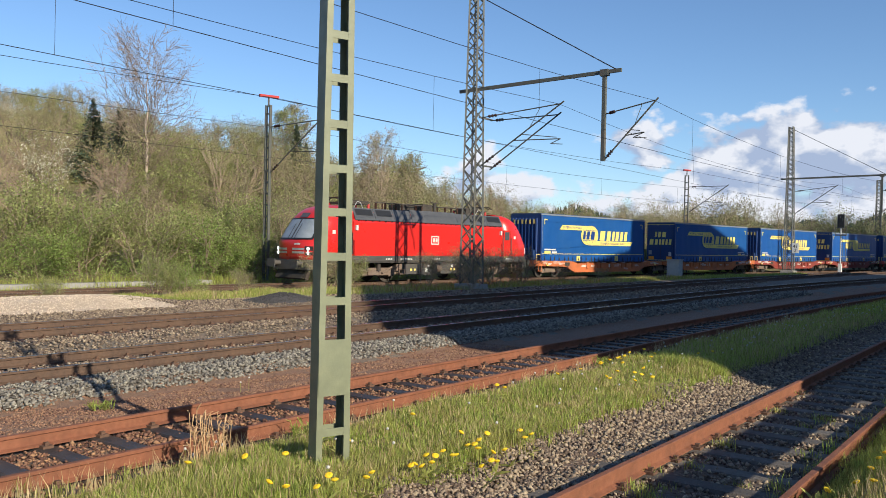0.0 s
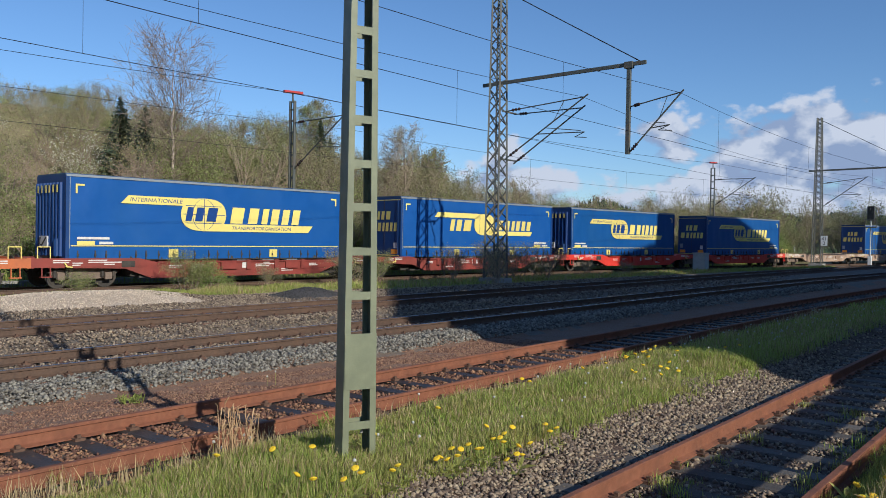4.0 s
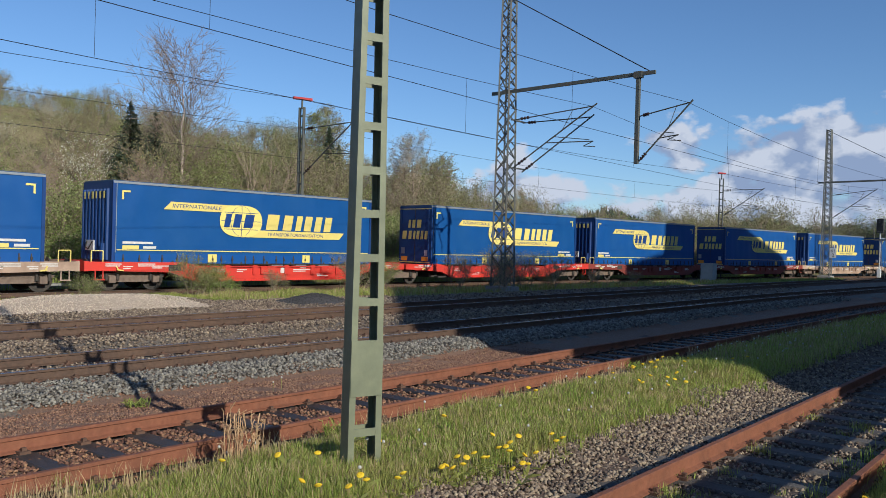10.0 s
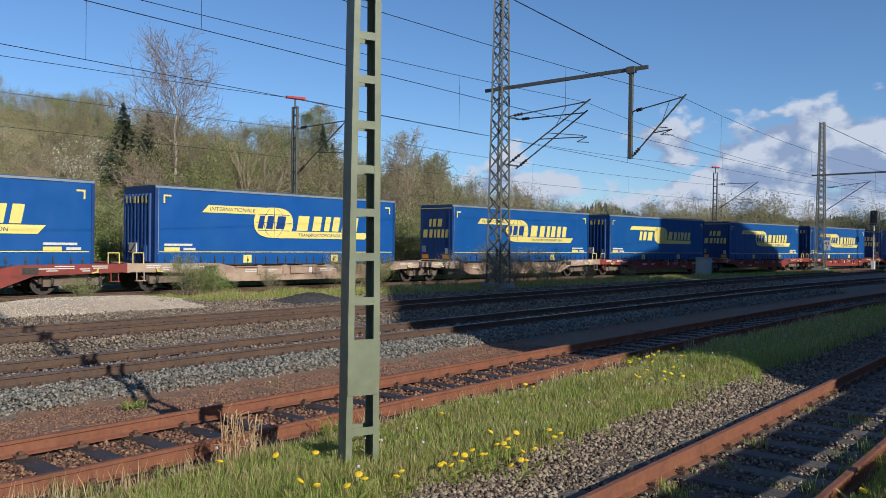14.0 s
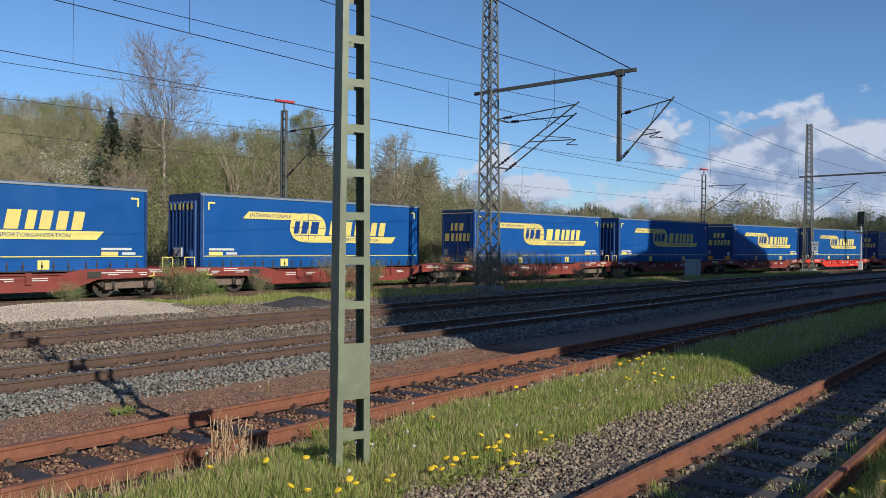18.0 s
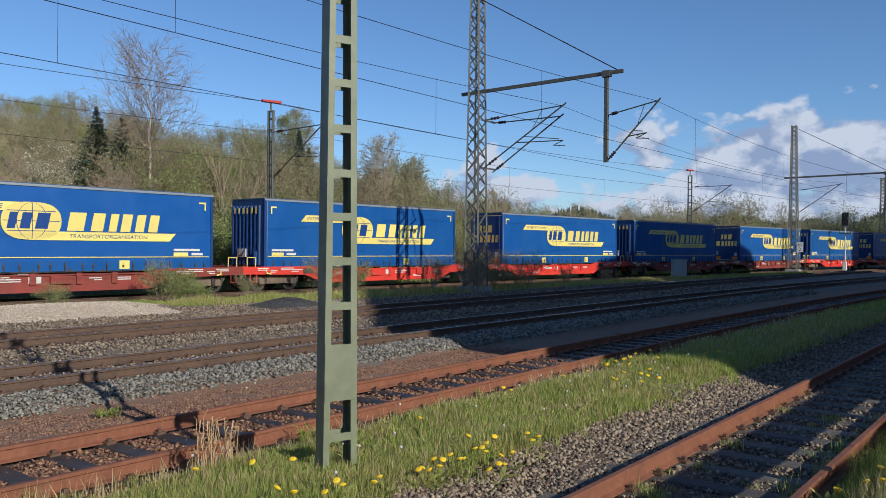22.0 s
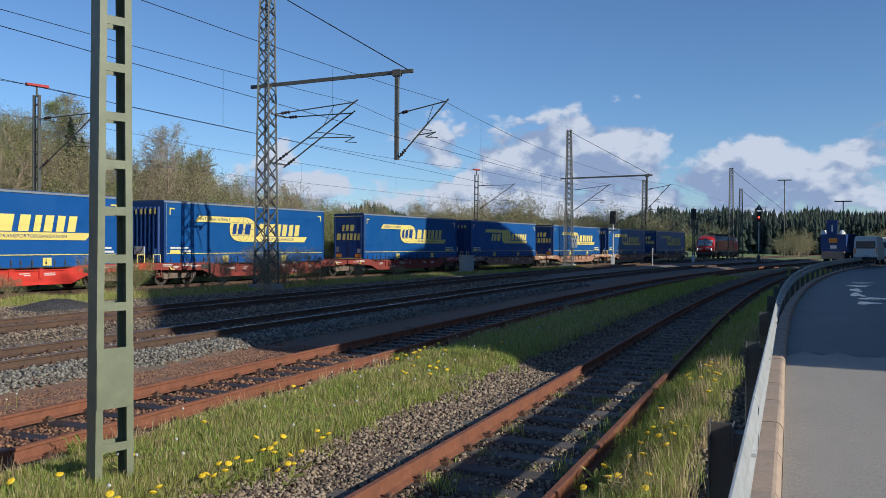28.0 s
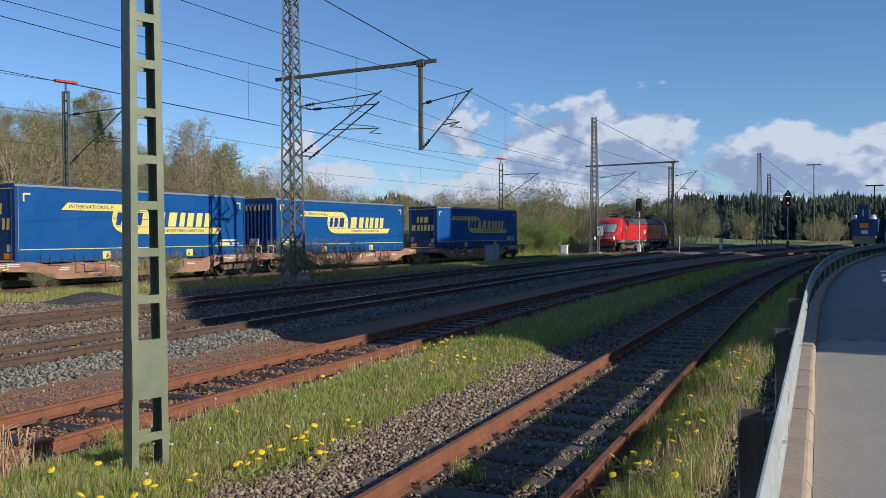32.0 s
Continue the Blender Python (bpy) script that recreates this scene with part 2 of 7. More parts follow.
mat("seed_white", (0.55, 0.53, 0.49), (0.42, 0.40, 0.36), 9, 0.9)
# wet road, with shade painted into its dark base
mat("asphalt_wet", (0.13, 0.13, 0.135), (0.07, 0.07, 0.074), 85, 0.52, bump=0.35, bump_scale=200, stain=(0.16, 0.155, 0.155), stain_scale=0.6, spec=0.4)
mat("water", (0.03, 0.03, 0.032), (0.05, 0.05, 0.052), 3, 0.22, spec=0.5, bump=0.25, bump_scale=2.2)
mat("asphalt", (0.56, 0.50, 0.43), (0.25, 0.22, 0.188), 85, 0.62, bump=0.7, bump_scale=200, stain=(0.32, 0.285, 0.245), stain_scale=0.5, spec=0.4)
mat("kerb_concrete", (0.47, 0.345, 0.25), (0.37, 0.265, 0.19), 18, 0.9, bump=0.35, bump_scale=80, stain=(0.26, 0.21, 0.17), stain_scale=3)
mat("galvanised", (0.60, 0.60, 0.58), (0.48, 0.48, 0.47), 8, 0.45, metal=0.35, stain=(0.36, 0.36, 0.35), stain_scale=2)
mat("pole_green", (0.205, 0.215, 0.130), (0.165, 0.175, 0.108), 7, 0.5, bump=0.08, stain=(0.125, 0.135, 0.085), stain_scale=2.2, stain_amount=0.7)
mat("mast_steel", (0.115, 0.12, 0.105), (0.075, 0.078, 0.07), 9, 0.6, stain=(0.14, 0.095, 0.065), stain_scale=1.6)
mat("wire_dark", (0.035, 0.036, 0.04), rough=0.5, metal=0.4)
mat("insulator", (0.06, 0.03, 0.022), rough=0.25)
mat("red_cap", (0.50, 0.045, 0.035), (0.40, 0.03, 0.03), 9, 0.6)
mat("concrete", (0.36, 0.34, 0.31), (0.27, 0.255, 0.235), 12, 0.92, bump=0.3)
mat("bark", (0.12, 0.085, 0.062), (0.075, 0.052, 0.04), 12, 0.95, bump=0.4)
mat("bark_pale", (0.56, 0.45, 0.37), (0.34, 0.26, 0.21), 10, 0.9)
mat("twig", (0.25, 0.185, 0.135), (0.34, 0.26, 0.19), 6, 0.9)
mat("leaf_spring", (0.225, 0.255, 0.080), (0.350, 0.360, 0.130), 0.6, 0.7, island=0.5, translucent=0.4)
mat("leaf_olive", (0.245, 0.235, 0.105), (0.370, 0.335, 0.165), 0.6, 0.75, island=0.5, translucent=0.4)
mat("leaf_bright", (0.190, 0.260, 0.060), (0.310, 0.365, 0.100), 0.6, 0.7, island=0.5, translucent=0.4)
mat("leaf_bud", (0.314, 0.224, 0.140), (0.403, 0.297, 0.196), 0.6, 0.85, island=0.3, translucent=0.3)
mat("blossom", (0.66, 0.62, 0.50), (0.5, 0.48, 0.36), 0.6, 0.8, translucent=0.2)
mat("needle", (0.105, 0.145, 0.088), (0.165, 0.200, 0.118), 0.8, 0.85, island=0.4, translucent=0.15)
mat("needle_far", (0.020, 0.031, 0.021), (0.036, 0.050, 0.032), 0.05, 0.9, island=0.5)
mat("tarp_blue", (0.012, 0.075, 0.27), (0.016, 0.088, 0.31), 0.8, 0.40, bump=0.05, bump_scale=3, stain=(0.026, 0.10, 0.29), stain_scale=0.5, rand=0.12, spec=0.4)
mat("door_blue", (0.010, 0.042, 0.17), (0.012, 0.05, 0.19), 0.8, 0.45, stain=(0.02, 0.05, 0.15), stain_scale=0.7, rand=0.1)
mat("logo_yellow", (0.82, 0.66, 0.16), (0.74, 0.60, 0.18), 2, 0.5, rand=0.08)
mat("logo_blue", (0.012, 0.055, 0.24), rough=0.45)
mat("trim_grey", (0.33, 0.35, 0.38), (0.26, 0.28, 0.31), 4, 0.45, metal=0.3)
mat("roof_tarp", (0.03, 0.07, 0.16), (0.05, 0.09, 0.18), 1, 0.6)
mat("tail_red", (0.88, 0.36, 0.04), (0.80, 0.26, 0.03), 9, 0.35)
mat("rubber", (0.016, 0.016, 0.017), (0.03, 0.029, 0.028), 9, 0.8)
mat("wheel_rim", (0.42, 0.43, 0.44), (0.3, 0.3, 0.31), 9, 0.45, metal=0.6)
mat("under_black", (0.028, 0.024, 0.021), (0.06, 0.050, 0.041), 7, 0.75, stain=(0.09, 0.065, 0.048), stain_scale=2)
mat("bogie_brown", (0.125, 0.088, 0.066), (0.20, 0.145, 0.110), 7, 0.85, stain=(0.25, 0.185, 0.14), stain_scale=2)
mat("wagon_orange", (0.56, 0.155, 0.045), (0.47, 0.13, 0.04), 3, 0.6, stain=(0.30, 0.10, 0.045), stain_scale=0.8, stain_amount=0.8, bump=0.1)
mat("wagon_bright", (0.66, 0.045, 0.025), (0.58, 0.04, 0.025), 3, 0.5, stain=(0.40, 0.04, 0.028), stain_scale=0.8, bump=0.06)
mat("wagon_dark", (0.265, 0.044, 0.030), (0.21, 0.038, 0.027), 3, 0.62, stain=(0.14, 0.036, 0.025), stain_scale=0.8, stain_amount=0.8, bump=0.1)
mat("wagon_cream", (0.47, 0.335, 0.24), (0.40, 0.275, 0.20), 3, 0.7, stain=(0.20, 0.12, 0.08), stain_scale=0.9, stain_amount=0.9, bump=0.1)
mat("wagon_rust", (0.40, 0.215, 0.135), (0.32, 0.17, 0.11), 3, 0.72, stain=(0.22, 0.11, 0.07), stain_scale=0.7, stain_amount=0.9, bump=0.1)
mat("stencil_white", (0.72, 0.70, 0.66), (0.55, 0.5, 0.46), 9, 0.7)
mat("loco_red", (0.62, 0.022, 0.016), (0.57, 0.020, 0.015), 1, 0.30, stain=(0.50, 0.024, 0.018), stain_scale=0.6, stain_amount=0.4, coat=0.3)
mat("loco_roof", (0.062, 0.064, 0.072), (0.085, 0.086, 0.094), 3, 0.5)
mat("loco_grey", (0.085, 0.080, 0.076), (0.06, 0.055, 0.052), 3, 0.6, stain=(0.12, 0.095, 0.07), stain_scale=1.2)
mat("glass_dark", (0.05, 0.06, 0.07), (0.08, 0.09, 0.10), 1, 0.06, spec=0.8)
# pale grey base paints the sky's reflection into the windscreens
mat("windscreen_glass", (0.30, 0.33, 0.36), (0.20, 0.23, 0.26), 1.5, 0.08, spec=0.9)
mat("band_silver", (0.62, 0.63, 0.65), (0.50, 0.51, 0.53), 5, 0.3, metal=0.6)
mat("light_grey", (0.62, 0.62, 0.62), (0.52, 0.52, 0.52), 4, 0.5)
mat("black_paint", (0.018, 0.018, 0.02), rough=0.5)
mat("white_paint", (0.80, 0.80, 0.78), (0.7, 0.7, 0.68), 4, 0.5)
mat("cabinet_grey", (0.40, 0.42, 0.42), (0.33, 0.34, 0.34), 3, 0.6)
mat("plaster", (0.62, 0.58, 0.50), (0.54, 0.5, 0.43), 1.5, 0.9, bump=0.1)
mat("roof_tile", (0.13, 0.075, 0.055), (0.10, 0.06, 0.045), 4, 0.85)
mat("truck_blue", (0.020, 0.055, 0.22), (0.03, 0.06, 0.2), 2, 0.4)
glow("lamp_white", (1.0, 0.95, 0.85), 1.4)
glow("lamp_red", (1.0, 0.05, 0.02), 5.0)

# ---- mesh helpers ----
class MB:
    """Collects vertices and faces of one mesh."""

    def __init__(self):
        self.v, self.f = [], []

    def add(self, verts, faces):
        n = len(self.v)
        self.v.extend(tuple(p) for p in verts)
        self.f.extend(tuple(n + i for i in q) for q in faces)
        return self

    def box(self, x0, x1, y0, y1, z0, z1, b=0.0):
        """A box, its upright edges cut by b."""
        if b:
            pts = [(x0 + b, y0), (x1 - b, y0), (x1, y0 + b), (x1, y1 - b), (x1 - b, y1), (x0 + b, y1), (x0, y1 - b), (x0, y0 + b)]
            return self.prism_z(pts, z0, z1)
        c = [(x, y, z) for z in (z0, z1) for x, y in ((x0, y0), (x1, y0), (x1, y1), (x0, y1))]
        return self.add(c, [(3, 2, 1, 0), (4, 5, 6, 7), (0, 1, 5, 4), (1, 2, 6, 5), (2, 3, 7, 6), (3, 0, 4, 7)])

    def prism_z(self, pts, z0, z1):
        n = len(pts)
        return self.add([(x, y, z0) for x, y in pts] + [(x, y, z1) for x, y in pts],
                        [tuple(reversed(range(n))), tuple(range(n, 2 * n))] + [(i, (i + 1) % n, n + (i + 1) % n, n + i) for i in range(n)])

    def prism_x(self, pts, x0, x1):
        """pts in (y, z), run from x0 to x1."""
        n = len(pts)
        return self.add([(x0, y, z) for y, z in pts] + [(x1, y, z) for y, z in pts],
                        [tuple(reversed(range(n))), tuple(range(n, 2 * n))] + [(i, (i + 1) % n, n + (i + 1) % n, n + i) for i in range(n)])

    def prism_y(self, pts, y0, y1):
        """pts in (x, z), run from y0 to y1."""
        n = len(pts)
        return self.add([(x, y0, z) for x, z in pts] + [(x, y1, z) for x, z in pts],
                        [tuple(range(n)), tuple(reversed(range(n, 2 * n)))] + [(i, n + i, n + (i + 1) % n, (i + 1) % n) for i in range(n)])

    def beam(self, p, q, w, h=None, up=(0, 0, 1)):
        h = h or w
        p, q = Vector(p), Vector(q)
        d = (q - p).normalized()
        s = d.cross(Vector(up))
        if s.length < 1e-4:
            s = d.cross(Vector((1, 0, 0)))
        s.normalize()
        u = s.cross(d)
        c = [o + s * a * w / 2 + u * b * h / 2 for o in (p, q) for a, b in ((-1, -1), (1, -1), (1, 1), (-1, 1))]
        return self.add(c, [(0, 1, 2, 3), (7, 6, 5, 4), (0, 4, 5, 1), (1, 5, 6, 2), (2, 6, 7, 3), (3, 7, 4, 0)])

    def tube(self, p, q, r, r2=None, n=8, caps=True):
        r2 = r if r2 is None else r2
        p, q = Vector(p), Vector(q)
        d = (q - p).normalized()
        s = d.orthogonal().normalized()
        u = d.cross(s)
        ring = [(math.cos(2 * math.pi * i / n), math.sin(2 * math.pi * i / n)) for i in range(n)]
        c = [p + (s * a + u * b) * r for a, b in ring] + [q + (s * a + u * b) * r2 for a, b in ring]
        f = [(i, (i + 1) % n, n + (i + 1) % n, n + i) for i in range(n)]
        if caps:
            f += [tuple(reversed(range(n))), tuple(range(n, 2 * n))]
        return self.add(c, f)

    def line(self, pts, r, n=5):
        for p, q in zip(pts, pts[1:]):
            self.tube(p, q, r, n=n, caps=False)
        return self

    def cable(self, pts, r, n=4):
        """A thin wire along points, in one piece, for wires that run mostly along y."""
        return self.loft([[(p[0] + r * math.cos(6.2832 * k / n), p[1], p[2] + r * math.sin(6.2832 * k / n)) for k in range(n)] for p in pts])

    def loft(self, rings, caps=True):
        n = len(rings[0])
        base = len(self.v)
        f = []
        for k in range(len(rings) - 1):
            f += [(k * n + i, k * n + (i + 1) % n, (k + 1) * n + (i + 1) % n, (k + 1) * n + i) for i in range(n)]
        if caps:
            f += [tuple(reversed(range(n))), tuple(range((len(rings) - 1) * n, len(rings) * n))]
        return self.add([p for r in rings for p in r], f)


def link(name, mb, material, smooth=False):
    me = bpy.data.meshes.new(name)
    me.from_pydata(mb.v, [], mb.f)
    me.materials.append(MATS[material])
    if smooth:
        me.shade_smooth()
    else:
        me.shade_flat()
    return new(name, me)


def part(name, mb, material, parent, label="", smooth=False):
    """One mesh as a part of a thing or of a part."""
    ob = link(name, mb, material, smooth)
    ob.parent = parent
    return tagged(ob, label) if label else ob


def thing(name, label, category, group="", kind=""):
    return tagged(new(name), label, category, group, kind)


def mesh_np(name, verts, faces, material, smooth=False):
    """A mesh out of arrays; faces all with the same number of corners."""
    me = bpy.data.meshes.new(name)
    k = faces.shape[1]
    me.vertices.add(len(verts))
    me.vertices.foreach_set("co", verts.astype(np.float32).ravel())
    me.loops.add(faces.size)
    me.loops.foreach_set("vertex_index", faces.astype(np.int32).ravel())
    me.polygons.add(len(faces))
    me.polygons.foreach_set("loop_start", np.arange(0, faces.size, k, dtype=np.int32))
    me.update(calc_edges=True)
    me.materials.append(MATS[material])
    if smooth:
        me.shade_smooth()
    return new(name, me)


def sm(a, lo, hi):
    t = np.clip((np.asarray(a, float) - lo) / (hi - lo), 0, 1)
    return t * t * (3 - 2 * t)


# ---- plan ----
# z = 0 is the railhead of the nearest track; tracks run along y and bend to the right in the distance.
def bend(y, y0, c, top=0.18):
    """Sideways shift of a track that bends with the rate c from y0 on, until its slope is top."""
    y = np.asarray(y, float)
    y1 = y0 + top / c
    d = np.clip(y - y0, 0, y1 - y0)
    return 0.5 * c * d * d + np.clip(y - y1, 0, None) * top


# the train's track by its length s: heading in degrees at each s
T5_S = np.arange(-760.0, 900.0, 2.0)
T5_H = np.radians(np.interp(T5_S, [-60, -20, 0, 20, 40, 60, 80, 100, 130], [0.0, 0.28, 2.68, 5.09, 7.04, 8.56, 9.63, 10.25, 10.4]))
_dx = np.concatenate([[0], np.cumsum(np.sin((T5_H[1:] + T5_H[:-1]) / 2) * 2)])
_dy = np.concatenate([[0], np.cumsum(np.cos((T5_H[1:] + T5_H[:-1]) / 2) * 2)])
_i0 = int(np.searchsorted(T5_S, 0))
T5_X, T5_Y = _dx - _dx[_i0] - 30.72, _dy - _dy[_i0] + 20.0


def on5(s):
    return float(np.interp(s, T5_S, T5_X)), float(np.interp(s, T5_S, T5_Y)), float(np.interp(s, T5_S, T5_H))


def x5(y):
    return np.interp(y, T5_Y, T5_X)


def x4(y):
    return np.maximum(-18.3 + bend(y, 45, 0.0014), x5(y) + 4.2)


def x3(y):
    return np.maximum(-13.62 + bend(y, 35, 0.0026), x4(y) + 4.3)


def x2(y):
    return np.maximum(-8.22 + bend(y, 26, 0.0026), x3(y) + 4.3)


def x1(y):
    return np.maximum(-2.6 + bend(y, 21, 0.0019), x2(y) + 4.3)


def x_rail(y):
    """Line of the guard rail."""
    return np.maximum(-0.165 + bend(y, 13, 0.0026, 0.22), x1(y) + 2.2)


TRACK_X = (x1, x2, x3, x4, x5)
TRACK_Z = (0.0, -0.05, 0.0, 0.10, 0.02)


def lateral(x, y):
    """Each place's position across the tracks, as on the line y = 10, where the tracks are straight."""
    ys = np.asarray(y, float)
    knots = [x5(ys) - 5.5, x5(ys) + 5.2, x4(ys), x3(ys), x2(ys), x1(ys), x_rail(ys)]
    ref = [-36.4, -25.7, -18.3, -13.62, -8.22, -2.6, -0.165]
    q = np.asarray(x, float) - knots[0] + ref[0]
    for a, b, ra, rb in zip(knots, knots[1:], ref, ref[1:]):
        q = np.where(np.asarray(x) >= a, ra + (np.asarray(x) - a) / (b - a) * (rb - ra), q)
    return np.where(np.asarray(x) >= knots[-1], ref[-1] + np.asarray(x) - knots[-1], q)


PROF_Q = [-60, -36.5, -34.0, -33.0, -28.6, -27.4, -26, -22.6, -20.4, -16.4, -15.9, -15.2, -12.0, -11.5, -10.0, -9.6, -6.9, -6.4, -4.8, -4.1, -1.72, -1.3, -0.9, -0.6, -0.35, -0.2, 0.0, 60]
PROF_Z = [0.1, 0.1, -0.25, -0.19, -0.19, -0.20, -0.02, 0.00, -0.11, -0.11, -0.25, -0.21, -0.21, -0.38, -0.36, -0.272, -0.272, -0.05, -0.02, -0.21, -0.21, 0.05, 0.19, 0.235, 0.235, 0.24, 0.24, 0.24]


def ground_z(x, y):
    x, y = np.asarray(x, float), np.asarray(y, float)
    q = lateral(x, y)
    z = np.interp(q, PROF_Q, PROF_Z)
    d = -36.5 - q
    hill = sm(d, 0, 48) * 12.6 * (1 - 0.93 * sm(y, 42, 118)) + sm(d, 26, 60) * 2.7 * (1 - sm(y, 50, 120))
    hill = hill + sm(d, 0, 30) * 0.5 * np.sin(x * 0.21 + 1.3) * np.sin(y * 0.17)
    r = np.hypot(x, y)
    far = sm(r, 230, 520) * 11.0 + sm(r, 600, 1300) * 25 + sm(r, 1200, 2500) * 40
    # heap of pale gravel beside the train's track, and a small dark one
    heap = 0.24 * np.exp(-(((q + 24.6) / 1.5) ** 2) - (((y - 13.0) / 3.0) ** 2) ** 2) + 0.17 * np.exp(-(((q + 23.6) / 1.3) ** 2) - ((y - 8.0) / 6.0) ** 2)
    dark = 0.34 * np.exp(-(((q + 21.7) / 0.75) ** 2) - ((y - 19.4) / 1.2) ** 2)
    return z + hill + far + heap + dark

# ---- ground: one sheet to the horizon ----
def make_ground():
    near = np.arange(-34.5, 0.6, 0.3)
    xs = np.concatenate([[-2600, -1800, -1200, -800, -550, -400, -300, -230, -180, -150], np.arange(-130, -34.5, 3.0), near, np.arange(1, 30, 1.5),
                         [32, 38, 46, 60, 80, 110, 150, 210, 300, 420, 600, 900, 1400, 2600]])
    ys = np.concatenate([[-2600, -1400, -900, -700, -500, -350, -240, -160, -110, -70, -45, -30, -20, -12, -6], np.arange(-3, 46, 0.4), np.arange(46, 130, 1.5),
                         np.arange(130, 260, 6), [270, 300, 340, 400, 460, 520, 600, 750, 950, 1300, 1800, 2600]])
    X, Y = np.meshgrid(xs, ys)
    Z = ground_z(X, Y)
    rng = np.random.RandomState(3)
    Z = Z + rng.normal(0, 0.012, Z.shape) * (np.abs(X) < 60)
    nx, ny = len(xs), len(ys)
    v = np.stack([X, Y, Z], -1).reshape(-1, 3)
    i = np.arange(ny - 1)[:, None] * nx + np.arange(nx - 1)[None, :]
    f = np.stack([i, i + 1, i + 1 + nx, i + nx], -1).reshape(-1, 4)
    ob = mesh_np("ground", v, f, "turf", smooth=True)
    me = ob.data
    names = ["turf", "cinder", "ballast_grey", "ballast_brown", "white_gravel", "dark_gravel", "slope_earth", "field"]
    for n in names[1:]:
        me.materials.append(MATS[n])
    cx, cy = v[f].mean(1)[:, 0], v[f].mean(1)[:, 1]
    wob = rng.normal(0, 0.12, len(cx)) + 0.2 * np.sin(cy * 0.9) + 0.15 * np.sin(cy * 2.3 + 1)
    q = lateral(cx, cy) + wob
    idx = np.zeros(len(cx), np.int32)
    idx[(q > -34.2) & (q < -27.6)] = 3
    idx[(q > -23.6) & (q < -20.6) & (cy < 24)] = 2
    idx[(q > -22.5) & (q < -20.6)] = 2
    idx[(q > -21) & (q < -11.75)] = 2
    idx[(q > -11.75) & (q < -9.7)] = 1
    idx[(q > -9.9) & (q < -6.7)] = 3
    idx[(q > -4.75) & (q < -1.2)] = 3
    idx[(q > -26.6) & (q < -21.9) & (cy < 16.2 + 0.8 * (q + 22)) & (cy > 1)] = 4
    idx[((q + 21.7) / 1.05) ** 2 + ((cy - 19.4) / 1.75) ** 2 < 1] = 5
    idx[q < -38] = 6
    idx[(np.hypot(cx, cy) > 160)] = 7
    me.polygons.foreach_set("material_index", idx)
    tagged(ob, "railway yard ground of grass, cinder and ballast with a grassy hillside", "ground", kind="structure")
    return ob


make_ground()


# ---- tracks ----
RAIL = [(-0.062, -0.172), (0.062, -0.172), (0.062, -0.160), (0.012, -0.140), (0.010, -0.045), (0.036, -0.034), (0.036, -0.006), (0.028, 0.0), (-0.028, 0.0), (-0.036, -0.006),
        (-0.036, -0.034), (-0.010, -0.045), (-0.012, -0.140), (-0.062, -0.160)]


def sweep(path, prof):
    """prof in (sideways, up) swept along path of (x, y, z, heading)."""
    mb = MB()
    mb.loft([[(x + a * math.cos(h), y - a * math.sin(h), z + b) for a, b in prof] for x, y, z, h in path])
    return mb


def track_line(i, y0, y1, step):
    ys = np.arange(y0, y1 + 0.01, step)
    xs = TRACK_X[i](ys)
    hs = np.arctan(np.gradient(xs, ys))
    return [(float(x), float(y), TRACK_Z[i], float(h)) for x, y, h in zip(xs, ys, hs)]


